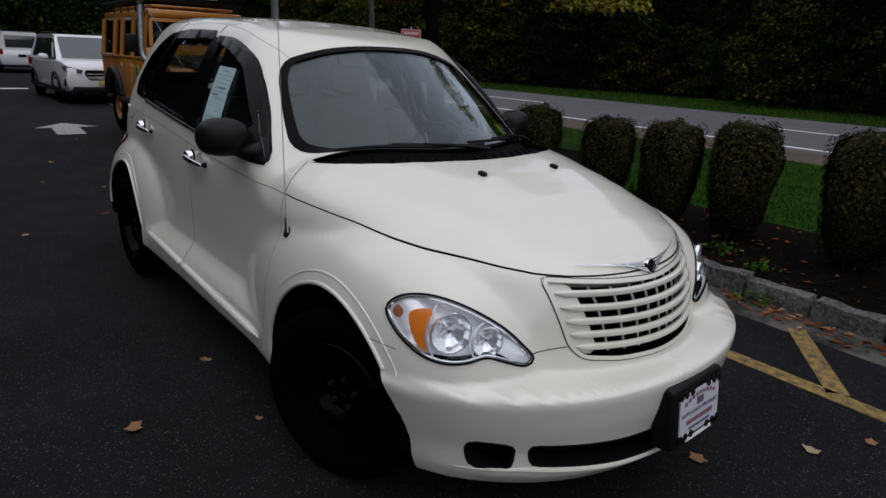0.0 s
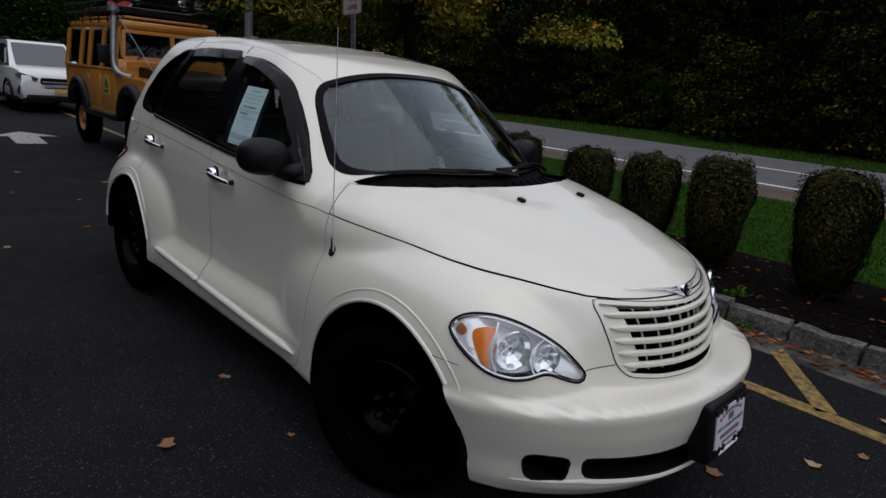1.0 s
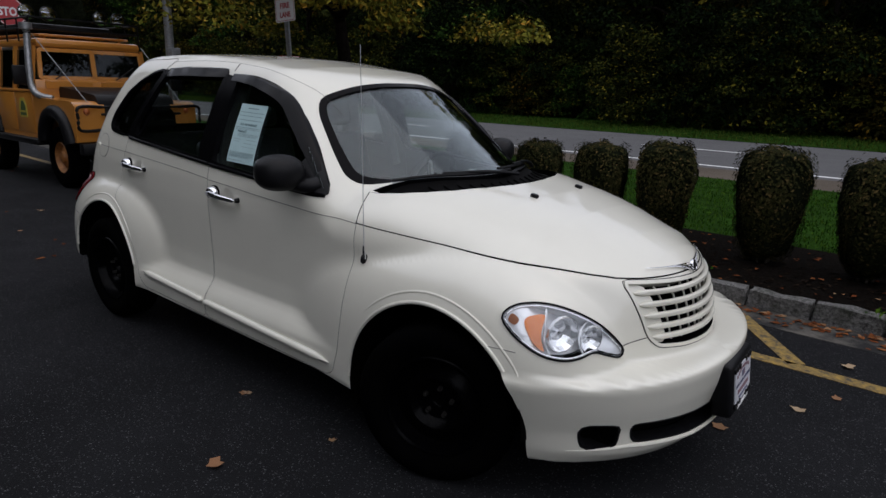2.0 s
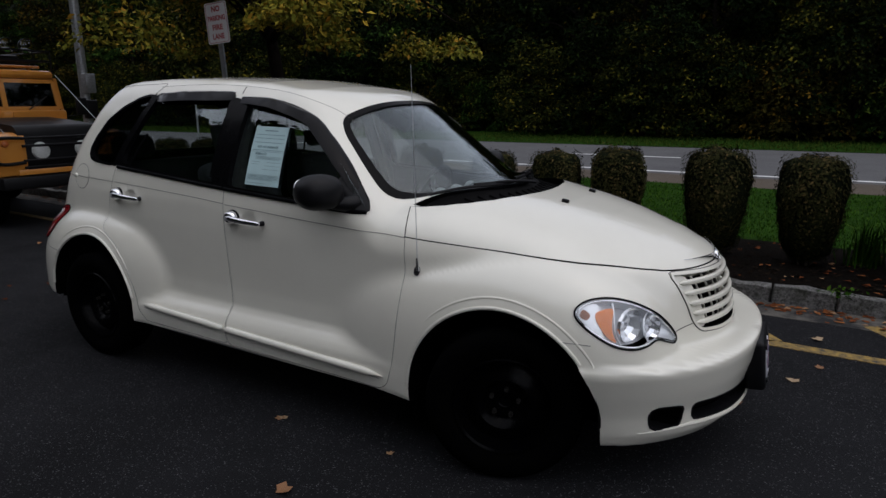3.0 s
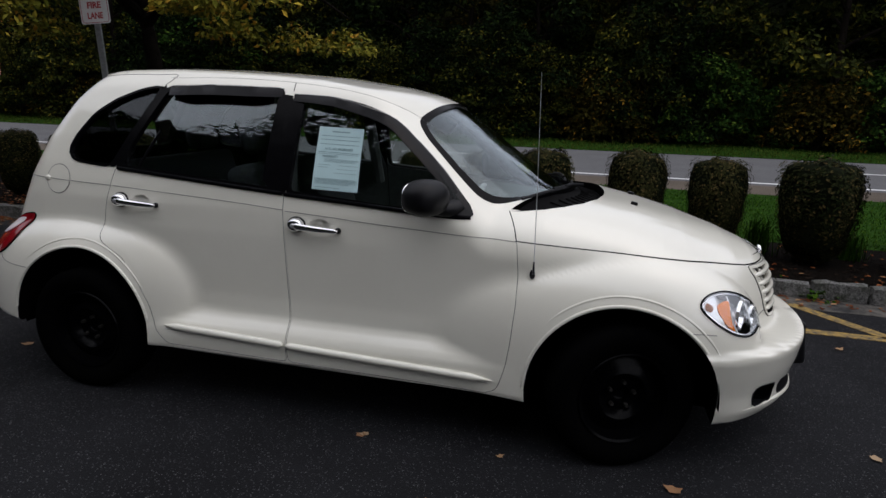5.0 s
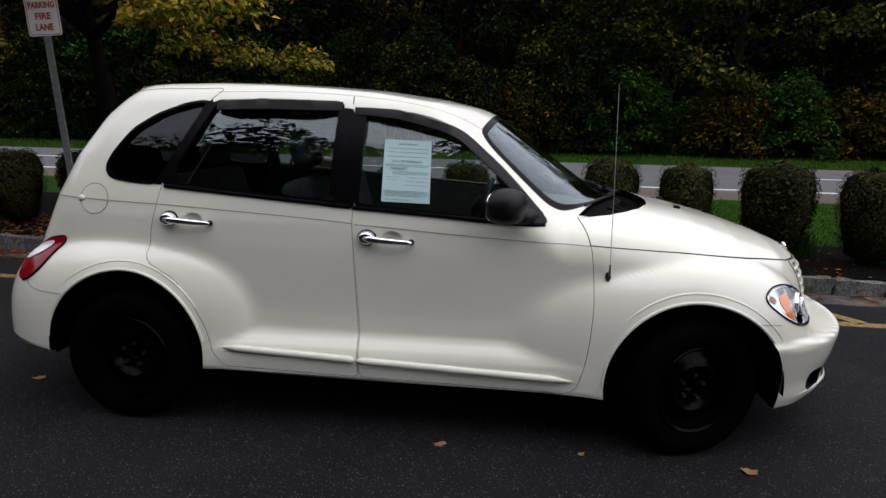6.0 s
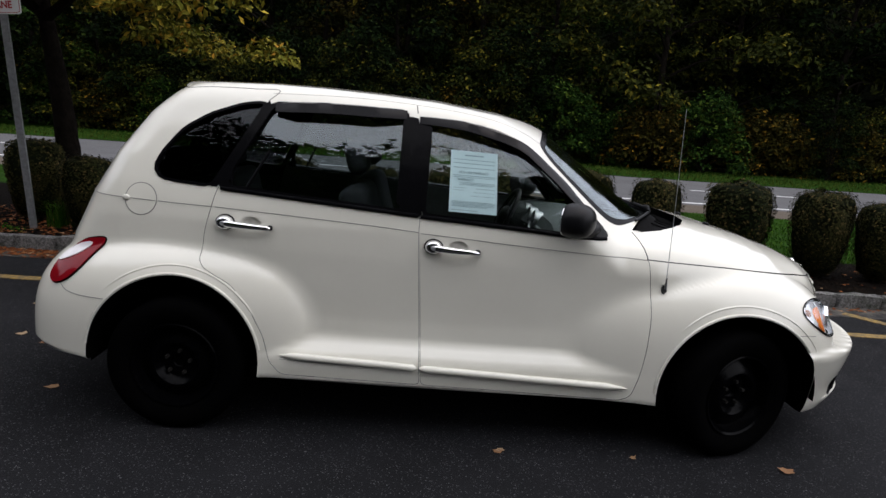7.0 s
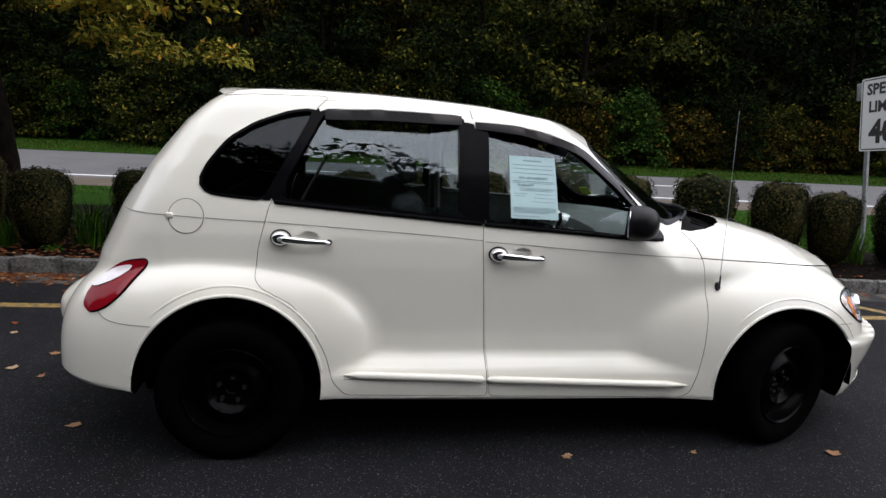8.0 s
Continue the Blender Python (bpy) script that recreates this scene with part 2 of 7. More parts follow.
def bodywork(p):
    """Below zero inside the car's outer skin."""
    x, a, z = p[..., 0], np.sqrt(p[..., 1] ** 2 + 1e-6), p[..., 2]
    side = bend(z, [0.2, 0.27, 0.34, 0.39, 0.435, 0.468, 0.56, 0.7, 0.85, 0.97, 1.05, 1.12, 1.25, 1.38, 1.5, 1.6],
                     [0.812, 0.83, 0.836, 0.832, 0.799, 0.772, 0.766, 0.767, 0.766, 0.758, 0.742, 0.722, 0.672, 0.612, 0.545, 0.48])
    slim = np.interp(x, [-2.0, -1.6, -1.1, -0.5, 0.3, 0.6, 0.85, 1.1, 1.35, 1.5, 1.65, 1.9], [0.86, 0.925, 0.965, 0.99, 1.0, 1.0, 0.995, 0.945, 0.89, 0.83, 0.72, 0.58])
    low = np.interp(z, [0.40, 0.5], [1.0, 0.0])
    wide = side * (slim + (1 - slim) * low)
    roof = np.interp(x, [-1.7, -1.45, -1.25, -1.0, -0.75, -0.45, -0.2, 0.1, 0.35, 0.6], [1.545, 1.585, 1.603, 1.61, 1.607, 1.595, 1.578, 1.538, 1.482, 1.41]) - 0.11 * a ** 2
    screen = 1.03 + (0.985 - 0.80 * a ** 2 - x) / 1.40
    hood = np.interp(x, [0.5, 0.9, 1.1, 1.3, 1.5, 1.7, 1.82, 1.92, 2.1], [1.09, 1.082, 1.056, 1.019, 0.970, 0.908, 0.859, 0.80, 0.62]) - shoulder(x, a)
    top = smin(roof, smax(screen, hood, 0.02), 0.05)
    nose = bend(z, [0.3, 0.545, 0.68, 0.81, 1.0], [2.0, 1.99, 1.965, 1.92, 1.80]) - 0.86 * a ** 2
    tail = np.interp(z, [0.3, 0.5, 0.68, 0.84, 1.05, 1.24, 1.43, 1.57, 1.7], [-2.04, -2.05, -2.03, -1.985, -1.885, -1.765, -1.605, -1.45, -1.28]) + 0.62 * a ** 3
    core = smax(smax(smax(a - wide, (z - top) * 0.85, 0.07), x - nose, 0.05), (tail - x) * 0.85, 0.07)

    def fender(xc, back, front, rz, w, nose=2.5):
        dx = x - xc
        u = np.where(dx < 0, -dx / back, dx / front)
        r = u ** np.where(dx < 0, 2.5, nose) + (np.maximum(z - 0.36, 0) / rz) ** 3 + (a / w) ** 6
        return (r ** 0.25 - 1) * 0.55

    tuck = 1 - 0.27 * np.clip(0.50 - z, 0, 0.4) * np.clip((x - 1.25) / 0.3, 0, 1)
    f = smin(fender(1.25, 1.03, 0.61, 0.552, 0.862 * tuck, 2.1), fender(-1.30, 0.80, 0.755, 0.56, 0.862), 0.02)
    out = smin(core, f, 0.018)
    k = np.clip(1 - (a / (0.840 * tuck)) ** 2.2, 1e-4, 1)
    lip = 1.46 + 0.645 * k ** 0.5 - bend(z, [0.14, 0.2, 0.25, 0.33, 0.42, 0.5, 0.53, 0.57], [0.16, 0.07, 0.03, 0.035, 0.012, 0.0, 0.004, 0.05])
    bumper = smax(smax(x - lip, np.abs(z - 0.335) - 0.19, 0.010), smax(1.3 - x, a - 0.826 * tuck, 0.02), 0.02)
    k = np.clip(1 - (a / 0.862) ** 2.6, 1e-4, 1)
    lip = -1.46 - 0.74 * k ** 0.6 + bend(z, [0.2, 0.27, 0.31, 0.35, 0.40, 0.46, 0.56, 0.60, 0.66], [0.45, 0.30, 0.17, 0.09, 0.045, 0.012, 0.0, 0.008, 0.06])
    rear = smax(smax(lip - x, np.abs(z - 0.43) - 0.195, 0.04), smax(x + 1.3, a - 0.852, 0.02), 0.02)
    out = smin(smin(out, bumper, 0.018), rear, 0.02)
    floor = np.interp(x, [-2.15, -1.85, -1.7, -0.9, 0.85, 1.6, 2.1], [0.37, 0.33, 0.315, 0.272, 0.245, 0.20, 0.18])
    return smax(out, floor - z, 0.02)


def cabin(p):
    """Below zero inside the hollow of the cabin."""
    x, z = p[..., 0], p[..., 2]
    return np.maximum(np.maximum(bodywork(p) + 0.04, 0.34 - z), np.maximum(x - 0.62 - 0.55 * (z - 0.4), -1.86 - x))


def skin(field, x0, x1, zmid, stations, fan, around):
    """A closed mesh of the field's zero surface, met by rays from an axis along x."""
    u = np.concatenate([-np.linspace(90, 0, fan, endpoint=False), np.zeros(stations), np.linspace(0, 90, fan + 1)[1:]])
    ox = np.concatenate([np.full(fan, x0), np.linspace(x0, x1, stations), np.full(fan, x1)])
    half = np.linspace(-90, 90, around)
    b, th = np.radians(u)[:, None], np.radians(half)[None, :]
    way = np.stack([np.broadcast_to(np.sin(b), (len(u), around)), np.cos(b) * np.cos(th), np.cos(b) * np.sin(th)], -1)
    eye = np.zeros_like(way)
    eye[..., 0], eye[..., 2] = ox[:, None], zmid(ox)[:, None]
    reach = np.linspace(0.02, 1.45, 100)
    inside = np.stack([field(eye + way * r) < 0 for r in reach])
    last = len(reach) - 1 - np.argmax(inside[::-1], axis=0)
    lo, hi = reach[last], reach[np.minimum(last + 1, len(reach) - 1)]
    for _ in range(22):
        mid = (lo + hi) / 2
        ins = field(eye + way * mid[..., None]) < 0
        lo, hi = np.where(ins, mid, lo), np.where(ins, hi, mid)
    p = eye + way * lo[..., None]
    ring = 2 * around - 2
    grid = np.concatenate([p, p[:, -2:0:-1] * np.array([1, -1, 1])], 1)
    rows = grid[1:-1]
    verts = np.concatenate([rows.reshape(-1, 3), grid[0, :1], grid[-1, :1]])
    faces = []
    n = len(rows)
    for i in range(n - 1):
        for k in range(ring):
            q = (k + 1) % ring
            faces.append((i * ring + k, (i + 1) * ring + k, (i + 1) * ring + q, i * ring + q))
    s, e = n * ring, n * ring + 1
    for k in range(ring):
        q = (k + 1) % ring
        faces.append((s, k, q))
        faces.append((e, (n - 1) * ring + q, (n - 1) * ring + k))
    me = bpy.data.meshes.new("skin")
    me.from_pydata(verts.tolist(), [], faces)
    b = bmesh.new()
    b.from_mesh(me)
    bmesh.ops.recalc_face_normals(b, faces=b.faces)
    b.to_mesh(me)
    b.free()
    return me


def prism(bm, outline, place, lo, hi):
    """A closed prism: outline points (u, v) set in space by place(u, v, depth)."""
    a = [bm.verts.new(place(u, v, lo)) for u, v in outline]
    b = [bm.verts.new(place(u, v, hi)) for u, v in outline]
    made = [bm.faces.new(a), bm.faces.new(b[::-1])]
    for i in range(len(a)):
        j = (i + 1) % len(a)
        made.append(bm.faces.new((a[j], a[i], b[i], b[j])))
    bmesh.ops.recalc_face_normals(bm, faces=made)
    return bm


def carve(me, cutters, op):
    """The mesh cut by, or kept within, the cutters."""
    a = bpy.data.objects.new("work", me)
    scene.collection.objects.link(a)
    made = [a]
    if isinstance(cutters, bmesh.types.BMesh):
        for f in cutters.faces:
            f.material_index = 1
        cm = bpy.data.meshes.new("cutter")
        cutters.to_mesh(cm)
        cutters.free()
    else:
        cm = cutters
        cm.polygons.foreach_set("material_index", [1] * len(cm.polygons))
    for m in (me, cm):
        while len(m.materials) < 2:
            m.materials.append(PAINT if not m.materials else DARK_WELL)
    c = bpy.data.objects.new("cutter", cm)
    scene.collection.objects.link(c)
    mod = a.modifiers.new("cut", 'BOOLEAN')
    mod.object, mod.operation, mod.solver = c, op, 'EXACT'
    mod.use_self = op == 'DIFFERENCE'
    dg = bpy.context.evaluated_depsgraph_get()
    dg.update()
    result = bpy.data.meshes.new_from_object(a.evaluated_get(dg))
    bpy.data.objects.remove(a)
    bpy.data.objects.remove(c)
    return result


def field_normals(p):
    e = 0.004
    g = np.stack([bodywork(p + d) - bodywork(p - d) for d in np.eye(3) * e], -1)
    return g / (np.linalg.norm(g, axis=-1, keepdims=True) + 1e-12)


def polish(me):
    """Gives the painted faces the smooth solid's own normals."""
    n = len(me.vertices)
    co = np.empty(n * 3)
    me.vertices.foreach_get("co", co)
    nv = field_normals(co.reshape(-1, 3))
    loop_v = np.empty(len(me.loops), int)
    me.loops.foreach_get("vertex_index", loop_v)
    fn = np.empty(len(me.polygons) * 3)
    me.polygons.foreach_get("normal", fn)
    total = np.empty(len(me.polygons), int)
    me.polygons.foreach_get("loop_total", total)
    mat = np.empty(len(me.polygons), int)
    me.polygons.foreach_get("material_index", mat)
    face = np.repeat(np.arange(len(total)), total)
    fl = fn.reshape(-1, 3)[face]
    vl = nv[loop_v]
    good = (np.sum(fl * vl, 1) > 0.1) & (mat[face] == 0)
    me.polygons.foreach_set("use_smooth", [True] * len(me.polygons))
    me.normals_split_custom_set(np.where(good[:, None], vl, fl).tolist())
    return me


def even_glass(me, normal_at):
    """Gives both faces of a bent pane the normals of the even curve that it follows."""
    out = []
    for f in me.polygons:
        for i in f.vertices:
            n = Vector(normal_at(me.vertices[i].co))
            k = n.dot(f.normal)
            out.append(tuple(n if k > 0.3 else -n if k < -0.3 else f.normal))
    me.polygons.foreach_set("use_smooth", [True] * len(me.polygons))
    me.normals_split_custom_set(out)
    return me


from mathutils.bvhtree import BVHTree

outer = skin(bodywork, -1.35, 1.35, lambda x: np.interp(x, [-1.35, -1.0, 0.9, 1.35], [0.46, 0.62, 0.62, 0.42]), 150, 104, 136)
SKIN = BVHTree.FromPolygons([v.co[:] for v in outer.vertices], [f.vertices[:] for f in outer.polygons])


def on_side(x, z, d=0.0):
    """The point of the car's right flank at x, z, pushed outwards by d."""
    hit, n, _, _ = SKIN.ray_cast(Vector((x, -2.5, z)), Vector((0, 1, 0)))
    return hit + n * d if hit else Vector((x, -0.7, z))


def along(way):
    """Like on_side, for rays along way through the plane that it crosses: (u, v) are metres sideways and up from base."""
    way = Vector(way).normalized()
    across = way.cross(Vector((0, 0, 1))).normalized()
    up = across.cross(way)

    def at(base, u, v, d=0.0):
        start = Vector(base) + across * u + up * v - way * 2
        hit, n, _, _ = SKIN.ray_cast(start, way)
        return hit + n * d if hit else start + way * 2
    return at, way, across, up


def sheet(place, outline, thick, inner=0.0, rings=(1, 0.85, 0.6, 0.3)):
    """A curved plate within the outline, place(u, v, d) being a point of the skin; its outer face at d = inner."""
    bm = bmesh.new()
    c = np.mean(np.array(outline), axis=0)
    layers = []
    for d in (inner, inner - thick):
        rows = []
        for s in rings:
            rows.append([bm.verts.new(place(*(c + (np.array(q) - c) * s), d)) for q in outline])
        layers.append((rows, bm.verts.new(place(*c, d))))
    n = len(outline)
    for rows, mid in layers:
        for a, b in zip(rows, rows[1:]):
            for i in range(n):
                bm.faces.new((a[i], a[(i + 1) % n], b[(i + 1) % n], b[i]))
        for i in range(n):
            bm.faces.new((rows[-1][i], rows[-1][(i + 1) % n], mid))
    a, b = layers[0][0][0], layers[1][0][0]
    for i in range(n):
        bm.faces.new((a[i], a[(i + 1) % n], b[(i + 1) % n], b[i]))
    bmesh.ops.recalc_face_normals(bm, faces=bm.faces)
    return bm


def hoop(place, outer_line, inner_line, high, low):
    """A frame between two outlines of equal count, from d = low to d = high."""
    bm = bmesh.new()
    n = len(outer_line)
    v = [[bm.verts.new(place(*q, d)) for q in line] for line, d in ((outer_line, low), (outer_line, high), (inner_line, high), (inner_line, low))]
    for k in range(4):
        a, b = v[k], v[(k + 1) % 4]
        for i in range(n):
            bm.faces.new((a[i], a[(i + 1) % n], b[(i + 1) % n], b[i]))
    bmesh.ops.recalc_face_normals(bm, faces=bm.faces)
    return bm


# outlines on the right flank, as (x, z)
FRONT_LIGHT = round_corners([(-0.243, 1.05), (-0.278, 1.480), (-0.03, 1.464), (0.09, 1.437), (0.19, 1.398), (0.333, 1.290), (0.455, 1.178), (0.53, 1.098), (0.605, 1.018), (0.585, 0.994), (0.40, 1.003)], 0.035)
REAR_LIGHT = round_corners([(-0.305, 1.055), (-0.335, 1.505), (-0.65, 1.512), (-0.965, 1.503), (-1.165, 1.118)], 0.03)
QUARTER_LIGHT = round_corners([(-1.195, 1.12), (-0.985, 1.507), (-1.10, 1.49), (-1.24, 1.437), (-1.35, 1.365), (-1.43, 1.26), (-1.463, 1.185), (-1.43, 1.142), (-1.34, 1.13)], 0.03)
FRONT_DOOR = round_corners([(-0.2455, 1.2), (-0.2485, 0.98), (-0.206, 0.285), (0.715, 0.262), (0.765, 0.29), (0.795, 0.39), (0.811, 0.50), (0.823, 0.66), (0.821, 0.78), (0.812, 0.86), (0.808, 0.895), (0.804, 0.912), (0.790, 0.922), (0.60, 1.025), (0.40, 1.2)], 0.03)
REAR_DOOR = round_corners([(-0.307, 1.2), (-0.250, 1.04), (-0.2525, 0.98), (-0.210, 0.285), (-0.84, 0.300), (-0.895, 0.36), (-0.925, 0.48), (-0.985, 0.60), (-1.07, 0.70), (-1.20, 0.765), (-1.225, 0.80), (-1.215, 0.92), (-1.172, 1.10), (-1.12, 1.2)], 0.025)

SLOPE = Vector((-0.8137, 0, 0.5812))
SCREEN_FOOT = Vector((0.985, 0, 1.03))


def screen_plane(u, s, d):
    return SCREEN_FOOT + SLOPE * s + Vector((0, u, 0)) + Vector((0.5812, 0, 0.8137)) * d


def on_screen(u, s, d=0.0):
    way = Vector((-0.5812, 0, -0.8137))
    hit, n, _, _ = SKIN.ray_cast(screen_plane(u, s, 1.5), way)
    return hit + n * d if hit else screen_plane(u, s, 0)


SCREEN = round_corners([(-0.625, 0.285), (-0.45, 0.13), (-0.2, 0.035), (0, 0.005), (0.2, 0.035), (0.45, 0.13), (0.625, 0.285), (0.595, 0.45), (0.535, 0.68), (0.485, 0.765), (0.3, 0.765), (0, 0.75), (-0.3, 0.765), (-0.485, 0.765), (-0.535, 0.68), (-0.595, 0.45)], 0.10, 6)


def flank(sign):
    return lambda u, v, d: Vector((u, sign * d, v))


cut = bmesh.new()
for light in (FRONT_LIGHT, REAR_LIGHT, QUARTER_LIGHT):
    for sign in (-1, 1):
        prism(cut, light, flank(sign), 0.46, 1.2)
prism(cut, SCREEN, screen_plane, -0.46, 0.6)
prism(cut, round_corners([(-0.48, 1.14), (0.48, 1.14), (0.40, 1.45), (-0.40, 1.45)], 0.06), lambda u, v, d: Vector((d, u, v)), -2.2, -1.3)
ARCHES = ((1.264, 0.312, 0.386), (-1.325, 0.345, 0.384))
for xc, zc, r in ARCHES:
    for sign in (-1, 1):
        prism(cut, [(xc + r * (max(math.cos(k), 0.0) ** 0.2 if xc > 0 and k > 1.5 * math.pi else math.cos(k)), zc + r * math.sin(k)) for k in np.linspace(0, 2 * math.pi, 48, endpoint=False)], flank(sign), 0.55, 1.2)
# grille and bumper openings, seen from ahead as (y, z)
GRILLE = round_corners([(-0.384, 0.806), (-0.2, 0.794), (0, 0.786), (0.2, 0.794), (0.384, 0.806), (0.362, 0.70), (0.338, 0.605), (0.30, 0.566), (0.18, 0.552), (0, 0.547), (-0.18, 0.552), (-0.30, 0.566), (-0.338, 0.605), (-0.362, 0.70)], 0.022)
SLOTS = [round_corners([(-0.675, 0.374), (-0.562, 0.366), (-0.562, 0.272), (-0.652, 0.268)], 0.032),
         round_corners([(-0.535, 0.366), (-0.25, 0.344), (0, 0.338), (0.25, 0.344), (0.535, 0.366), (0.52, 0.290), (0.25, 0.266), (0, 0.259), (-0.25, 0.266), (-0.52, 0.290)], 0.02),
         round_corners([(0.675, 0.374), (0.562, 0.366), (0.562, 0.272), (0.652, 0.268)], 0.032)]


def ahead(u, v, d):
    return Vector((d, u, v))


prism(cut, inset(GRILLE, 0.012), ahead, 1.55, 2.4)
for s in SLOTS:
    prism(cut, s, ahead, 1.62, 2.5)

# headlight: outline seen along its own axis
LAMP_AT, LAMP_WAY, LAMP_X, LAMP_Y = along((-0.72, 0.69, -0.04))
LAMP_BASE = Vector((1.68, -0.66, 0.65))
LAMP = smooth_curve([(-0.178, 0.063), (-0.16, 0.091), (-0.11, 0.111), (-0.03, 0.112), (0.067, 0.085), (0.168, 0.031), (0.245, -0.04), (0.266, -0.074), (0.24, -0.086), (0.18, -0.063), (0.125, -0.044), (0.07, -0.056), (0.01, -0.059), (-0.06, -0.043), (-0.12, -0.007), (-0.16, 0.03)], 4)


def on_lamp(u, v, d=0.0):
    return LAMP_AT(LAMP_BASE, u, v, d)


def lamp_plane(u, v, d):
    return LAMP_BASE + LAMP_X * u + LAMP_Y * v - LAMP_WAY * d


def mirrored(place):
    def at(u, v, d):
        q = place(u, v, d)
        return Vector((q.x, -q.y, q.z))
    return at


TAIL_AT, TAIL_WAY, TAIL_X, TAIL_Y = along((0.55, 0.83, 0.0))
TAIL_BASE = Vector((-1.78, -0.72, 0.755))
TAIL = smooth_curve([(0.085, 0.10), (0.078, 0.045), (0.05, -0.03), (0.0, -0.085), (-0.06, -0.108), (-0.105, -0.09), (-0.115, -0.045), (-0.10, 0.0), (-0.07, 0.045), (-0.02, 0.08), (0.03, 0.097)], 5)


def on_tail(u, v, d=0.0):
    return TAIL_AT(TAIL_BASE, u, v, d)


def tail_plane(u, v, d):
    return TAIL_BASE + TAIL_X * u + TAIL_Y * v - TAIL_WAY * d


for f in (lamp_plane, mirrored(lamp_plane)):
    prism(cut, LAMP, f, -0.15, 0.3)
for f in (tail_plane, mirrored(tail_plane)):
    prism(cut, TAIL, f, -0.05, 0.25)

hollow = skin(cabin, -1.3, 0.5, lambda x: 0.75 + 0 * x, 60, 20, 40)
shell = carve(carve(outer, hollow, 'DIFFERENCE'), cut, 'DIFFERENCE')
front_door_mesh = carve(shell.copy(), prism(bmesh.new(), inset(FRONT_DOOR, lambda x, z: 0.0 if x < 0.797 and z > 0.9 else 0.0025), flank(-1), 0.5, 1.2), 'INTERSECT')
rear_door_mesh = carve(shell.copy(), prism(bmesh.new(), inset(REAR_DOOR, 0.0025), flank(-1), 0.5, 1.2), 'INTERSECT')


def dished(me, x, z):
    """The door with a shallow painted bowl behind the handle's grip."""
    bm = bmesh.new()
    bmesh.ops.create_uvsphere(bm, u_segments=24, v_segments=14, radius=1, matrix=Matrix.Translation(on_side(x, z, 0.012)) @ Matrix.Diagonal((0.054, 0.036, 0.041, 1)))
    me = carve(me, bm, 'DIFFERENCE')
    spot = on_side(x, z)
    for f in me.polygons:
        if f.material_index == 1 and (f.center - spot).length < 0.07 and f.center.y < spot.y + 0.026:
            f.material_index = 0
    return me


front_door_mesh = dished(front_door_mesh, -0.073, 0.913)
rear_door_mesh = dished(rear_door_mesh, -1.008, 0.962)
gap = bmesh.new()
for sign in (-1, 1):
    for d in (FRONT_DOOR, REAR_DOOR):
        prism(gap, d, flank(sign), 0.5, 1.2)
shell = carve(shell, gap, 'DIFFERENCE')
HOOD_BACK = [(1.145, 0.0), (1.140, -0.12), (1.112, -0.29), (1.052, -0.422), (0.977, -0.508), (0.897, -0.572), (0.80, -0.604), (0.748, -0.613)]


def hood_back(u):
    """x of the hood's rear edge at u metres from the middle."""
    return float(np.interp(abs(u), [-y for _, y in HOOD_BACK], [x for x, _ in HOOD_BACK]))


def hood_solid(gap):
    """All that lies above the seam line with the wings and ahead of the hood's rear edge."""
    half = HOOD_BACK + [(0.806, -0.755), (0.806, -1.0), (2.4, -1.0)]
    plan = half + [(x, -y) for x, y in half[:0:-1]]
    seam = [(0.70, 0.919), (0.806, 0.912), (0.92, 0.904), (1.13, 0.889), (1.25, 0.880), (1.4, 0.868), (1.5, 0.857), (1.6, 0.843), (1.72, 0.823), (1.79, 0.808), (1.95, 0.800), (2.5, 0.798)]
    seam = [(x, z + gap) for x, z in smooth_curve(seam, 3, False)]
    low = bpy.data.meshes.new("hood_solid")
    bm = prism(bmesh.new(), inset(plan, gap), lambda u, v, d: Vector((u, v, d)), 0.7, 1.4)
    bm.to_mesh(low)
    bm.free()
    return carve(low, prism(bmesh.new(), seam + [(2.5, 1.5), (0.70, 1.5)], lambda u, v, d: Vector((u, d, v)), -1.2, 1.2), 'INTERSECT')


hood_mesh = carve(shell.copy(), hood_solid(0.0045), 'INTERSECT')
shell = carve(shell, hood_solid(0.0), 'DIFFERENCE')
cowl_line = HOOD_BACK[:-1] + [(0.755, -0.600), (0.86, -0.42), (0.93, -0.2), (0.95, 0.0)]
cowl_line = cowl_line + [(x, -y) for x, y in cowl_line[-2:0:-1]]
shell = carve(shell, prism(bmesh.new(), cowl_line, lambda u, v, d: Vector((u, v, d)), 0.995, 1.4), 'DIFFERENCE')

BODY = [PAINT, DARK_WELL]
CABIN_MATS = [PAINT, INTERIOR]
car = thing("parked_car", "cream white retro hatchback with black steel wheels, parked on the asphalt", "car")


def car_part(name, bm, material, parent=None, label="", smooth=40, both=False):
    """A part of the car; with both, its mirror image on the other flank too."""
    ob = part(name, bm, material, car if parent is None else parent, label, smooth)
    if both:
        other = part(name, ob.data, [], car if parent is None or parent.parent is car else parent, label)
        other.scale = (1, -1, 1)
    return ob


def keep_materials(me, mats):
    for i, m in enumerate(mats):
        me.materials[i] = m
    return polish(me)


body = car_part("body", keep_materials(shell, BODY), BODY)
hood = car_part("hood", keep_materials(hood_mesh, BODY), BODY)
front_door = car_part("front_door", keep_materials(front_door_mesh, CABIN_MATS), CABIN_MATS, both=True)
rear_door = car_part("rear_door", keep_materials(rear_door_mesh, CABIN_MATS), CABIN_MATS, both=True)

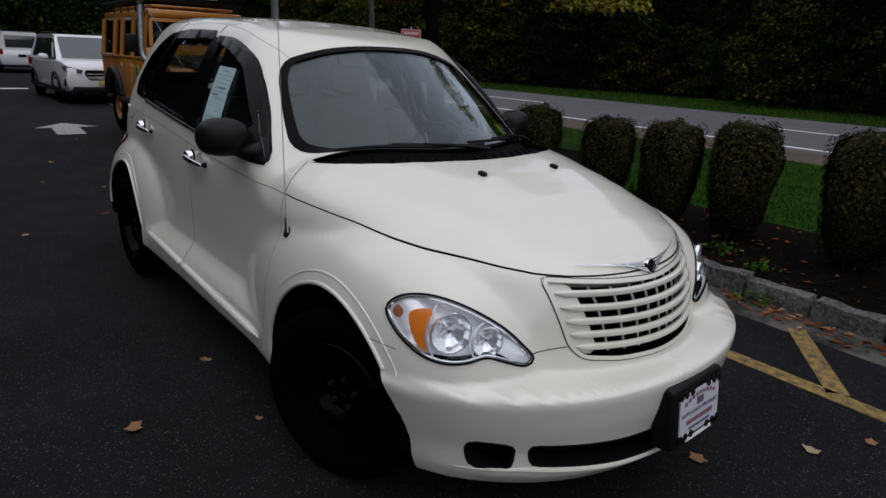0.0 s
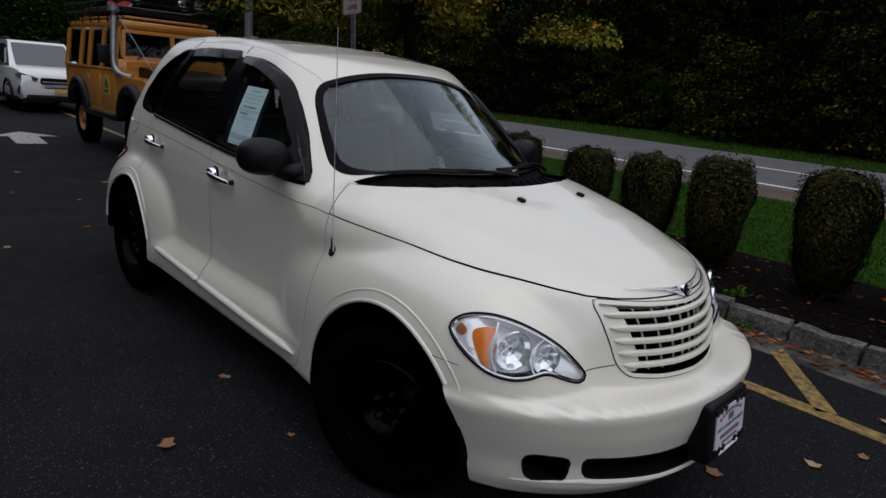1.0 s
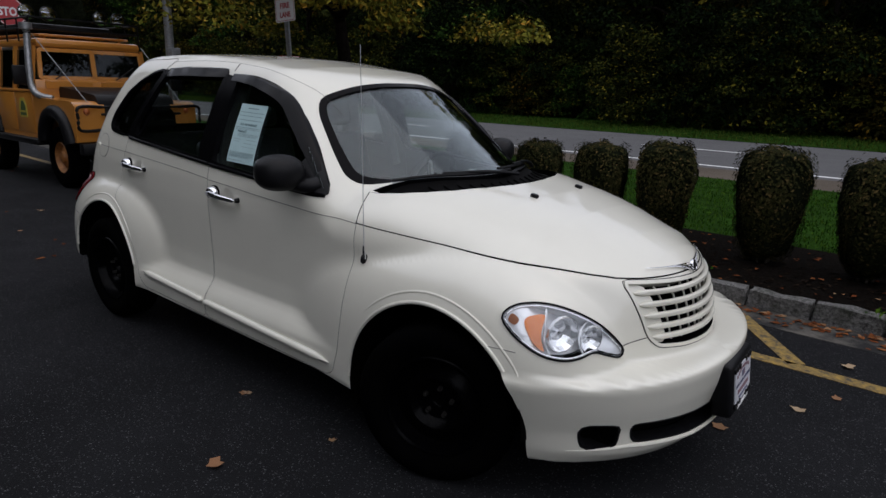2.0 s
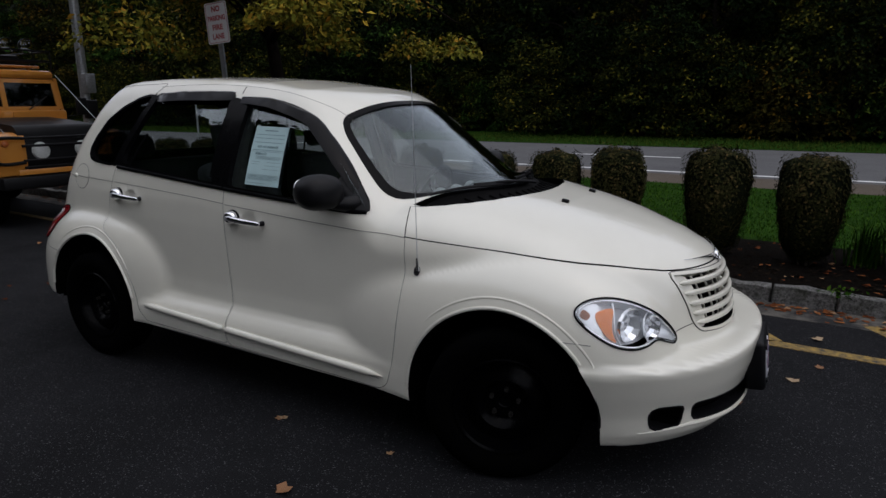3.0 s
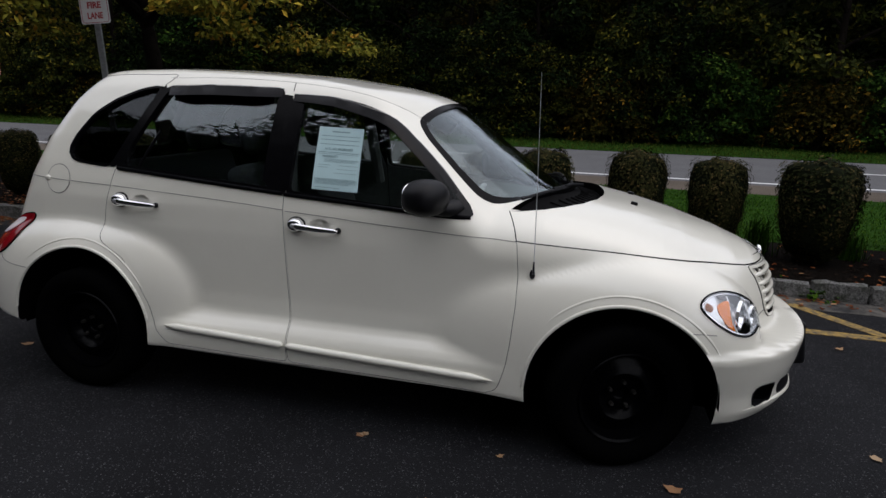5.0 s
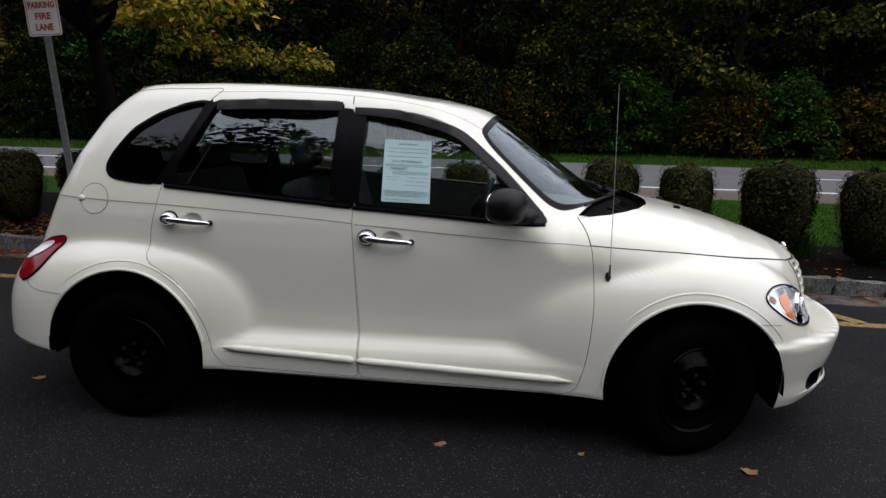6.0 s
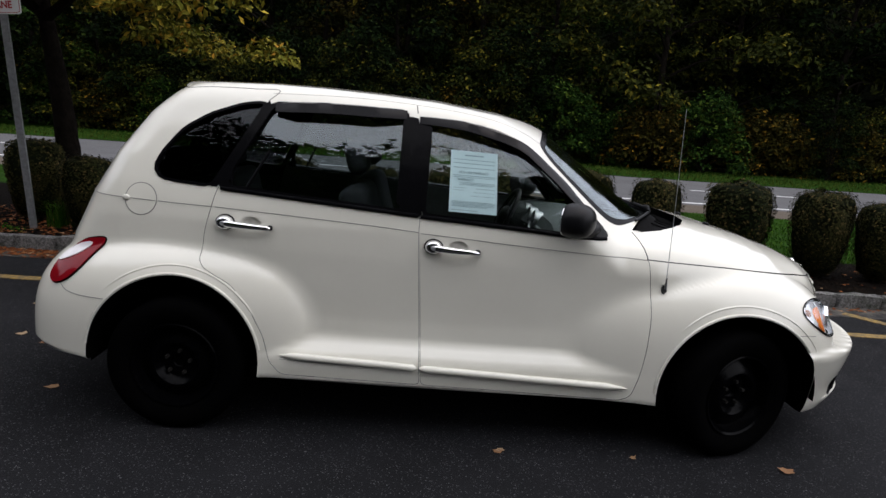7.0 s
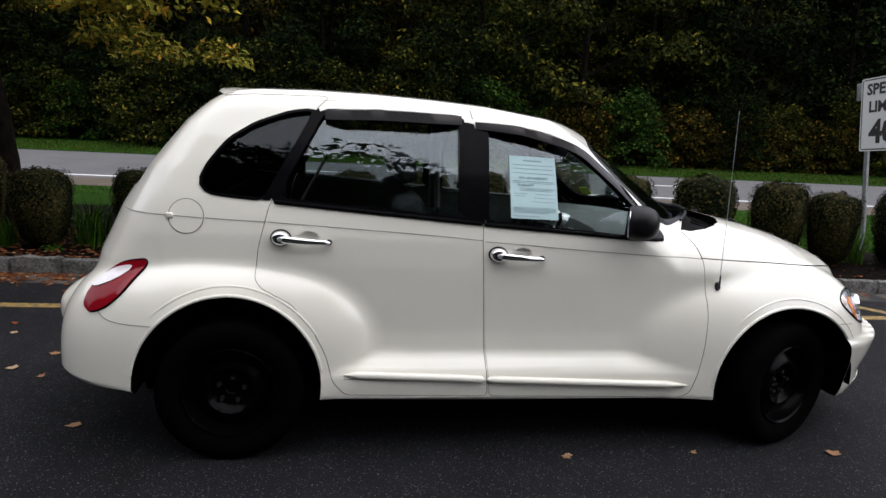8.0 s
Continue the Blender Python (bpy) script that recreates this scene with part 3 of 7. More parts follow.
# ---- ground ----
def ribbon(name, x0, x1, near, far, z_near, z_far, material, label="", category="", steps=2, thick=0.3, kind="structure"):
    """A slab between two lines y = near(x) and y = far(x), with depth below."""
    bm = bmesh.new()
    xs = np.linspace(x0, x1, steps)
    rows = [[bm.verts.new((x, f(x), z - t)) for x in xs] for f, z, t in ((near, z_near, 0), (far, z_far, 0), (far, z_far, thick), (near, z_near, thick))]
    for k in range(4):
        a, b = rows[k], rows[(k + 1) % 4]
        for i in range(steps - 1):
            bm.faces.new((a[i], a[i + 1], b[i + 1], b[i]))
    bmesh.ops.recalc_face_normals(bm, faces=bm.faces)
    return tagged(part(name, bm, material, smooth=0), label, category, kind=kind)


def kerb_y(x):
    return 2.33 - 0.05 * x


def shifted(d):
    return lambda x: kerb_y(x) + d


GRASS_SOIL = make_plain("lawn_soil", (0.013, 0.036, 0.004), 0.95, spec=0.02, vary=0.5, scale=3)
MULCH = make_plain("dark_mulch", (0.006, 0.0048, 0.004), 0.95, spec=0.02, vary=0.6, scale=40, bump=0.02)
tagged(part("ground", boxed(-400, 400, -400, 400, -1.0, -0.25), GRASS_SOIL, smooth=0), "dark grassy ground under the trees", "ground", kind="structure")
ribbon("parking_lot", -70, 60, lambda x: -60, shifted(0), 0, 0, ASPHALT, "worn dark asphalt of the parking lot", "asphalt")


def bed_depth(x):
    """The bed is deeper round the lawn tree."""
    return float(np.interp(x, [-3.0, -1.2], [3.6, 1.75]))


ribbon("planting_bed", -70, 60, shifted(0.12), lambda x: kerb_y(x) + bed_depth(x), 0.10, 0.12, MULCH, "dark mulch bed along the kerb", "planting bed", steps=261)
ribbon("lawn", -70, 60, lambda x: kerb_y(x) + bed_depth(x), shifted(6.9), 0.12, 0.02, GRASS_SOIL, "green lawn strip beside the road", "lawn", steps=261)
ribbon("road", -150, 120, shifted(6.9), shifted(17.1), 0.0, 0.0, ROAD_ASPHALT, "grey asphalt road with white lines", "road")
SHOULDER = make_asphalt("dusty_shoulder_asphalt", (0.07, 0.058, 0.046), (0.12, 0.10, 0.08), (0.18, 0.16, 0.14))
ribbon("road_shoulder", -150, 120, shifted(6.92), shifted(8.6), 0.004, 0.004, SHOULDER, "dusty brown shoulder of the road", "road", thick=0.05)
ribbon("verge", -150, 120, shifted(17.1), shifted(60), 0.02, 0.6, GRASS_SOIL, "grass verge before the woods", "verge")

# ---- car: glass and trim ----


def right(u, v, d=0.0):
    return on_side(u, v, d)


def ring_width(front, back, top, low, xf, xb):
    """Frame width by place in the opening: wider towards its front and back edges."""
    def w(x, z):
        return float(np.interp(x, [xb, xb + 0.03, xf - 0.03, xf], [back, low, low, front]))
    return w


RUBBER_TRIM = make_plain("black_window_trim", (0.003, 0.003, 0.0036), 0.2, spec=0.05)
VISOR = make_plain("smoked_plastic_deflector", (0.0025, 0.0025, 0.0034), 0.14, spec=0.10)


def reach_out(light, x, z):
    """How far the black surround runs over the door's edge towards the next window."""
    if light is REAR_LIGHT and x < -0.93:
        return 0.022 if 1.14 < z < 1.49 else 0.0
    return 0.0


def glazing(x, z, d=0.0):
    """The even curve that the side panes are bent to."""
    half = bend(z, [0.97, 1.05, 1.12, 1.25, 1.38, 1.5, 1.6], [0.759, 0.742, 0.722, 0.672, 0.612, 0.545, 0.48], 0.06)
    slim = bend(x, [-2.0, -1.6, -1.1, -0.5, 0.3, 0.6, 0.85], [0.86, 0.925, 0.965, 0.99, 1.0, 0.995, 0.965], 0.15)
    return Vector((x, -(half * slim + d), z))


def pane_normal(co):
    dx = glazing(co.x + 0.02, co.z) - glazing(co.x - 0.02, co.z)
    dz = glazing(co.x, co.z + 0.02) - glazing(co.x, co.z - 0.02)
    return dx.cross(dz).normalized()


def screen_normal(co):
    """The windscreen's own even curve: a barrel leaning back."""
    return Vector((0.5812, 0.93 * co.y, 0.8137)).normalized()


for light, glass, door, label in ((FRONT_LIGHT, GLASS_FRONT, front_door, "clear front door glass"), (REAR_LIGHT, GLASS_TINT, rear_door, "lightly tinted rear door glass"), (QUARTER_LIGHT, GLASS_DARK, body, "dark privacy glass")):
    line = resample(light, 0.03)
    pane = car_part("window_glass", even_glass(finish(sheet(glazing, inset(line, 0.006), 0.004, -0.019)), pane_normal), glass, door, label, both=True)
    xs = [p[0] for p in line]
    back = {id(FRONT_LIGHT): 0.055, id(REAR_LIGHT): 0.05, id(QUARTER_LIGHT): 0.005}[id(light)]
    front = {id(FRONT_LIGHT): 0.02, id(REAR_LIGHT): 0.055, id(QUARTER_LIGHT): 0.012}[id(light)]
    inner = inset(line, ring_width(front, back, 0.02, 0.005 if light is QUARTER_LIGHT else 0.016, max(xs), min(xs)))
    car_part("window_frame", hoop(right, inset(line, lambda x, z: -0.006 - reach_out(light, x, z)), inner, 0.004, -0.02), RUBBER_TRIM, door, "black window surround", both=True)

# slanting black post between rear door and quarter window
post = [(-1.168, 1.118), (-0.964, 1.512), (-0.99, 1.512), (-1.20, 1.118)]
car_part("window_post", sheet(right, resample(post, 0.03), 0.012, 0.003), RUBBER_TRIM, body, both=True)
# black plate over the middle pillar
plate_line = round_corners([(-0.318, 1.046), (-0.244, 1.040), (-0.281, 1.476), (-0.345, 1.486)], 0.01)
car_part("pillar_trim", sheet(right, resample(plate_line, 0.03), 0.012, 0.0035), RUBBER_TRIM, rear_door, "black pillar cover", both=True)
# divider bar in the rear door glass
car_part("glass_divider", sweep(bmesh.new(), [right(-1.035 + 0.09 * t, 1.125 + 0.17 * t, 0.0) for t in np.linspace(0, 1, 6)], 0.007), RUBBER_TRIM, rear_door, both=True)
# belt weatherstrip under the windows
for a, b, door in (((-0.25, 1.047), (0.60, 0.996), front_door), ((-1.15, 1.113), (-0.262, 1.049), rear_door)):
    car_part("weatherstrip", sweep(bmesh.new(), [right(a[0] + (b[0] - a[0]) * t, a[1] + (b[1] - a[1]) * t, 0.003) for t in np.linspace(0, 1, 20)], 0.009), RUBBER_TRIM, door, both=True)


def deflector(points, width, stand):
    """A curved strip hung from the window's upper edge and standing off at its lower edge."""
    bm = bmesh.new()
    pts = smooth_curve(points, 6, closed=False)
    rows = []
    n = len(pts)
    for i, (x, z) in enumerate(pts):
        a, b = pts[max(0, i - 1)], pts[min(n - 1, i + 1)]
        t = np.array(b) - np.array(a)
        t /= np.linalg.norm(t)
        down = np.array((t[1], -t[0]))
        if down[1] > 0:
            down = -down
        ease = min(1, 4 * i / n + 0.15, 4 * (n - 1 - i) / n + 0.15)
        row = []
        for s, d in ((-0.08, 0.006), (0.04, 0.55 * stand), (0.22, 0.9 * stand), (1.0, stand), (1.0, stand - 0.006), (0.3, 0.9 * stand - 0.006), (0.1, 0.004)):
            q = np.array((x, z)) + down * width * s * (0.6 + 0.4 * ease)
            row.append(bm.verts.new(right(*q, max(0.004, d * ease))))
        rows.append(row)
    for a, b in zip(rows, rows[1:]):
        for k in range(7):
            bm.faces.new((a[k], a[(k + 1) % 7], b[(k + 1) % 7], b[k]))
    bm.faces.new(rows[0])
    bm.faces.new(rows[-1][::-1])
    bmesh.ops.recalc_face_normals(bm, faces=bm.faces)
    return bm


car_part("rain_deflector", deflector([(-0.95, 1.50), (-0.8, 1.51), (-0.6, 1.512), (-0.34, 1.505)], 0.055, 0.032), VISOR, rear_door, "smoked plastic rain deflector", both=True)
car_part("rain_deflector", deflector([(-0.28, 1.483), (-0.15, 1.478), (-0.02, 1.461), (0.19, 1.398), (0.333, 1.290), (0.455, 1.178), (0.56, 1.068)], 0.045, 0.026), VISOR, front_door, "smoked plastic rain deflector", both=True)

# windscreen with its black border, and the dark cowl with wipers
line = resample(SCREEN, 0.03)
screen = car_part("windscreen", even_glass(finish(sheet(on_screen, inset(line, 0.004), 0.005, -0.006, (1, 0.93, 0.85, 0.75, 0.65, 0.55, 0.45, 0.35, 0.25, 0.15, 0.07))), screen_normal), GLASS_CLEAR, label="clear windscreen glass")
car_part("screen_seal", hoop(on_screen, inset(line, -0.006), inset(line, lambda u, s: 0.013 + 0.014 * min(1.0, max(0.0, (s - 0.06) / 0.2)) + 0.010 * max(0.0, 1 - abs(s - 0.3) / 0.3) * min(1.0, abs(u) / 0.5) ** 4), 0.001, -0.012), RUBBER_TRIM, screen, "black windscreen border")
bm = bmesh.new()
rows = []
for u in np.linspace(-0.60, 0.60, 33):
    foot = on_screen(u, 0.014 + 0.62 * u * u, -0.012)
    lip = Vector((hood_back(u) - 0.004, u, 1.008))
    rows.append([bm.verts.new(q) for q in (foot, foot.lerp(lip, 0.35) - Vector((0, 0, 0.012)), foot.lerp(lip, 0.7) - Vector((0, 0, 0.006)), lip, lip - Vector((0, 0, 0.02)), foot - Vector((0, 0, 0.05)))])
for a, b in zip(rows, rows[1:]):
    for k in range(6):
        bm.faces.new((a[k], a[(k + 1) % 6], b[(k + 1) % 6], b[k]))
bmesh.ops.recalc_face_normals(bm, faces=bm.faces)
COWL_BLACK = make_plain("dull_black_cowl", (0.0035, 0.0035, 0.0037), 0.8, spec=0.05)
cowl = car_part("cowl_panel", bm, COWL_BLACK, label="black plastic cowl below the windscreen")
for u in np.linspace(-0.42, 0.42, 15):
    foot = on_screen(u, 0.014 + 0.62 * u * u, -0.012)
    lip = Vector((hood_back(u) - 0.004, u, 1.010))
    car_part("cowl_louvre", sweep(bmesh.new(), [foot.lerp(lip, t) + Vector((0, 0, 0.002 - 0.010 * math.sin(3.1 * t))) for t in (0.25, 0.5, 0.75, 0.95)], 0.004, 5), COWL_BLACK, cowl)


def wiper(u0, u1, s0, s1):
    bm = bmesh.new()
    def rest(t, lift=0.0):
        u = u0 + (u1 - u0) * t
        return u, 0.006 + 0.58 * u * u + (s0 + (s1 - s0) * t) + lift
    sweep(bm, [on_screen(*rest(t), 0.010) for t in np.linspace(0, 1, 12)], 0.007, 6)
    sweep(bm, [on_screen(*rest(t, 0.004), 0.016) for t in np.linspace(0.3, 0.7, 6)], 0.008, 6)
    arm = [on_screen(*rest(0.97, -0.05), 0.004), on_screen(*rest(0.85, -0.028), 0.012), on_screen(*rest(0.68, -0.008), 0.018), on_screen(*rest(0.5, 0.002), 0.020)]
    sweep(bm, smooth_curve(arm, 5, False), 0.008, 6, taper=lambda t: 1.3 - 0.5 * t)
    return bm


car_part("wiper", wiper(-0.52, 0.10, 0.008, 0.02), BLACK_PLASTIC, screen)
car_part("wiper", wiper(0.04, 0.55, 0.055, 0.01), BLACK_PLASTIC, screen)
bm = boxed(-0.06, 0.06, -0.03, 0.03, -0.04, 0.04, 0.015, pose(0.30, 0, 1.36, 0, 30))
car_part("rear_view_mirror", bm, BLACK_PLASTIC, screen)
car_part("inspection_sticker", sheet(on_screen, round_corners([(0.47, 0.24), (0.53, 0.27), (0.51, 0.33), (0.45, 0.31)], 0.01), 0.001, -0.013), make_plain("yellow_green_sticker", (0.35, 0.45, 0.05), 0.5), screen)
for y in (-0.185, 0.205):
    hit, _, _, _ = SKIN.ray_cast(Vector((1.29, y, 2)), Vector((0, 0, -1)))
    car_part("washer_jet", box(bmesh.new(), -0.018, 0.014, -0.012, 0.012, -0.004, 0.014, 0.005, Matrix.Translation(hit) @ pose(0, 0, 0, 0, 12)), BLACK_PLASTIC, hood)

# ---- car: seams, mouldings, handles ----


def blob(m, power=2.5, cut_x=None, n=20):
    bm = bmesh.new()
    bmesh.ops.create_uvsphere(bm, u_segments=2 * n, v_segments=n, radius=1)
    for v in bm.verts:
        c = v.co
        k = (abs(c.x) ** power + abs(c.y) ** power + abs(c.z) ** power) ** (-1 / power)
        v.co = c * k
        if cut_x is not None and v.co.x < cut_x:
            v.co.x = cut_x
    bmesh.ops.transform(bm, matrix=m, verts=bm.verts)
    return bm


SEAM = make_plain("panel_gap", (0.02, 0.019, 0.018), 0.9)
# one grey for drawn lines: the shade of pressed folds, and panel gaps
FOLD_SHADE_GAP = make_plain("fold_shade_and_gap", (0.16, 0.155, 0.14), 0.6)


def crease(points, r=0.0016, d=0.0002, place=right, n=16):
    pts = smooth_curve(points, n, closed=False)
    return sweep(bmesh.new(), [place(*q, d) for q in pts], r, 6)


# the skin has no fold here; grey tubes paint the belt crease's shade
car_part("belt_crease_shade", crease([(-1.172, 1.030), (-0.83, 1.013), (-0.48, 0.994), (-0.252, 0.977)]), FOLD_SHADE_GAP, rear_door, both=True)
car_part("belt_crease_shade", crease([(-0.242, 0.973), (-0.018, 0.960), (0.122, 0.950), (0.385, 0.935), (0.65, 0.921), (0.80, 0.912)]), FOLD_SHADE_GAP, front_door, both=True)
car_part("belt_crease_shade", crease([(-1.80, 1.050), (-1.70, 1.049), (-1.583, 1.045)]), FOLD_SHADE_GAP, body, both=True)
car_part("belt_crease_shade", crease([(-1.43, 1.038), (-1.3, 1.033), (-1.18, 1.030)]), FOLD_SHADE_GAP, body, both=True)
fuel = [(-1.507 + 0.071 * math.cos(k), 1.043 + 0.071 * math.sin(k)) for k in np.linspace(0, 2 * math.pi, 40, endpoint=False)]
flap = car_part("fuel_flap", sheet(right, inset(fuel, 0.002), 0.004, 0.0025), PAINT, body)
car_part("flap_gap", sweep(bmesh.new(), [right(*q, 0.0004) for q in fuel], 0.0018, 6, True), FOLD_SHADE_GAP, flap)
car_part("flap_crease_shade", crease([(-1.572, 1.044), (-1.50, 1.0405), (-1.44, 1.037)], d=0.0028), FOLD_SHADE_GAP, flap)
car_part("flap_pull", blob(Matrix.Translation(right(-1.572, 1.044, 0.004)) @ Matrix.Diagonal((0.016, 0.007, 0.013, 1)), 2.5, n=8), PAINT, flap)
car_part("bumper_seam", crease([(-1.608, 0.607), (-1.68, 0.609), (-1.75, 0.613), (-1.81, 0.626), (-1.845, 0.652)]), FOLD_SHADE_GAP, body, both=True)
car_part("bumper_seam", crease([(1.61, 0.612), (1.56, 0.616), (1.50, 0.618)]), FOLD_SHADE_GAP, body, both=True)
roof_seam = [(-1.385, 1.548), (-1.25, 1.560), (-1.05, 1.563), (-0.945, 1.562), (-0.985, 1.512)]
car_part("roof_seam", crease(roof_seam, 0.0018), FOLD_SHADE_GAP, body, both=True)
car_part("roof_seam", crease([(-0.291, 1.50), (-0.297, 1.535)], 0.0022), SEAM, body, both=True)
car_part("roof_gutter", crease([(-0.97, 1.548), (-0.6, 1.553), (-0.25, 1.535), (0.05, 1.495), (0.25, 1.425), (0.42, 1.315)], 0.0009), FOLD_SHADE_GAP, body, both=True)

for xc, zc, r in ARCHES:
    lo, hi = (36, 180) if xc > 0 else (10, 172)
    ks = np.radians(np.linspace(lo, hi, 48))
    car_part("arch_lip", sweep(bmesh.new(), [right(xc + (r + 0.006) * math.cos(k), zc + (r + 0.005) * math.sin(k), -0.001) for k in ks], 0.0075, 8), PAINT, body, both=True)
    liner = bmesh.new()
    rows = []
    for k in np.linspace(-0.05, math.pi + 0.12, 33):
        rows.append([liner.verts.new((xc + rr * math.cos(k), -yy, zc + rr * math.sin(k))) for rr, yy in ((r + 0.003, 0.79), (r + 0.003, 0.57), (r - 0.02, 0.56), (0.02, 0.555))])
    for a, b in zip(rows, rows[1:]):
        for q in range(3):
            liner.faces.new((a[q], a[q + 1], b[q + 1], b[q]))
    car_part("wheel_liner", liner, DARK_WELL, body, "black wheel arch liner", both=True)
    ks = np.radians(np.linspace(15, 150, 40))
    car_part("arch_step", sweep(bmesh.new(), [right(xc + (r + 0.042) * math.cos(k), zc + (r + 0.042) * math.sin(k), -0.003) for k in ks], 0.006, 8, taper=lambda t: min(1, 5 * t + 0.1, 5 * (1 - t) + 0.1)), PAINT, body, both=True)

for a, b, door in (((-0.215, 0.366), (0.745, 0.328), front_door), ((-0.845, 0.392), (-0.228, 0.367), rear_door)):
    pts = [(a[0] + (b[0] - a[0]) * t, a[1] + (b[1] - a[1]) * t) for t in np.linspace(0, 1, 40)]
    ends = (lambda t: min(1, 0.35 + 30 * t, 0.1 + 9 * (1 - t))) if door is front_door else (lambda t: min(1, 0.15 + 9 * t, 0.35 + 30 * (1 - t)))
    car_part("side_moulding", sweep(bmesh.new(), [right(*q, 0.005) for q in pts], 0.0165, 12, taper=ends), PAINT, door, both=True)
    # thin grey line paints the shade below the moulding
    car_part("moulding_shade", crease([(a[0], a[1] - 0.018), ((a[0] + b[0]) / 2, (a[1] + b[1]) / 2 - 0.018), (b[0] - 0.02, b[1] - 0.016)], 0.0012, 0.0, n=20), FOLD_SHADE_GAP, door, both=True)


def handle(boss):
    """A lever of oval section that tapers away from its lock boss."""
    bm = bmesh.new()
    rows = []
    for t in np.linspace(0, 1, 15):
        c = boss + Vector((-0.012 + 0.218 * t, -0.028 - 0.016 * math.sin(math.pi * min(1, 0.15 + 0.85 * t)), -0.014 * t))
        end = min(1, 0.35 + 6 * t, 0.45 + 8 * (1 - t))
        high, deep = (0.0165 - 0.006 * t) * end, (0.011 - 0.003 * t) * end
        rows.append([bm.verts.new(c + Vector((0, -deep * math.cos(q), high * math.sin(q)))) for q in np.linspace(0, 2 * math.pi, 12, endpoint=False)])
    for a, b in zip(rows, rows[1:]):
        for k in range(12):
            bm.faces.new((a[k], a[(k + 1) % 12], b[(k + 1) % 12], b[k]))
    bm.faces.new(rows[0])
    bm.faces.new(rows[-1][::-1])
    bmesh.ops.recalc_face_normals(bm, faces=bm.faces)
    return bm


for x, z, door in ((-0.183, 0.918, front_door), (-1.120, 0.967, rear_door)):
    boss = right(x, z, 0.0)
    grip = car_part("door_handle", handle(boss), CHROME, door, "chrome door handle", both=True)
    turn = Matrix.Translation(boss) @ pose(0, 0, 0, 90) @ Matrix.Diagonal((1.18, 0.95, 1, 1))
    car_part("handle_boss", lathe(bmesh.new(), [(0.001, 0.036), (0.016, 0.036), (0.024, 0.034), (0.030, 0.026), (0.033, 0.012), (0.034, 0.0)], 28, turn), CHROME, grip, "round chrome boss")
    car_part("boss_gasket", lathe(bmesh.new(), [(0.033, 0.008), (0.037, 0.004), (0.038, -0.006)], 28, turn), RUBBER_TRIM, grip)
    car_part("lock_cylinder", lathe(bmesh.new(), [(0.001, 0.047), (0.008, 0.047), (0.0105, 0.044), (0.011, 0.034)], 20, turn), SILVER_TRIM, grip)
    car_part("lock_ring", lathe(bmesh.new(), [(0.011, 0.0375), (0.017, 0.0385), (0.018, 0.035)], 20, turn), BLACK_PLASTIC, grip)
    post_at = boss + Vector((0.200, 0.0, -0.014))
    car_part("handle_foot", blob(Matrix.Translation(post_at) @ Matrix.Diagonal((0.014, 0.03, 0.013, 1)), 2.2, n=8), BLACK_PLASTIC, grip)

# aerial on the front wing
foot = right(0.879, 0.794, 0.0)
aerial = car_part("aerial", sweep(bmesh.new(), [foot + Vector((0.005, -0.012, 0.01)), foot + Vector((0.0, -0.012, 0.3)), foot + Vector((-0.012, -0.012, 0.80))], 0.0017, 6, taper=lambda t: 1.1 - 0.4 * t), SILVER_TRIM, label="thin grey whip aerial")
car_part("aerial_base", sheet(lambda u, v, d: right(0.879 + u, 0.787 + v, d), [(0.012 * math.cos(k), 0.020 * math.sin(k)) for k in np.linspace(0, 6.283, 20, endpoint=False)], 0.012, 0.012), BLACK_PLASTIC, aerial)
car_part("aerial_ferrule", rod(bmesh.new(), foot + Vector((0.005, -0.01, -0.005)), foot + Vector((0.004, -0.014, 0.05)), 0.008, 0.004), CHROME, aerial)


# door mirror
shell_m = Matrix.Translation((0.43, -0.825, 1.085)) @ pose(0, 0, 0, 0, 0, -25) @ Matrix.Diagonal((0.085, 0.105, 0.076, 1))
door_mirror = car_part("door_mirror", blob(shell_m, 2.4, -0.55), BLACK_PLASTIC, front_door, "black plastic door mirror", both=True)
bm = blob(Matrix.Translation((0.43, -0.825, 1.085)) @ pose(0, 0, 0, 0, 0, -25) @ Matrix.Translation((-0.044, 0, 0)) @ Matrix.Diagonal((0.006, 0.098, 0.064, 1)), 3)
car_part("mirror_glass", bm, CHROME, door_mirror)
bm = bmesh.new()
sweep(bm, smooth_curve([(0.45, -0.80, 1.05), (0.48, -0.765, 1.035), (0.51, -0.735, 1.03), (0.53, -0.70, 1.035)], 5, False), 0.04, 12, taper=lambda t: 0.85 + 0.35 * t)
bmesh.ops.scale(bm, vec=(1, 1, 0.8), space=Matrix.Translation((0, 0, -1.03)), verts=bm.verts)
car_part("mirror_arm", bm, BLACK_PLASTIC, door_mirror)
sail = round_corners([(0.40, 1.0), (0.59, 0.992), (0.615, 1.008), (0.54, 1.09), (0.455, 1.175), (0.42, 1.08)], 0.02)
car_part("mirror_sail", sheet(right, resample(sail, 0.02), 0.02, 0.008), BLACK_PLASTIC, door_mirror)

# spoiler over the tailgate: a shallow wing with open ends
bm = bmesh.new()
rows = []
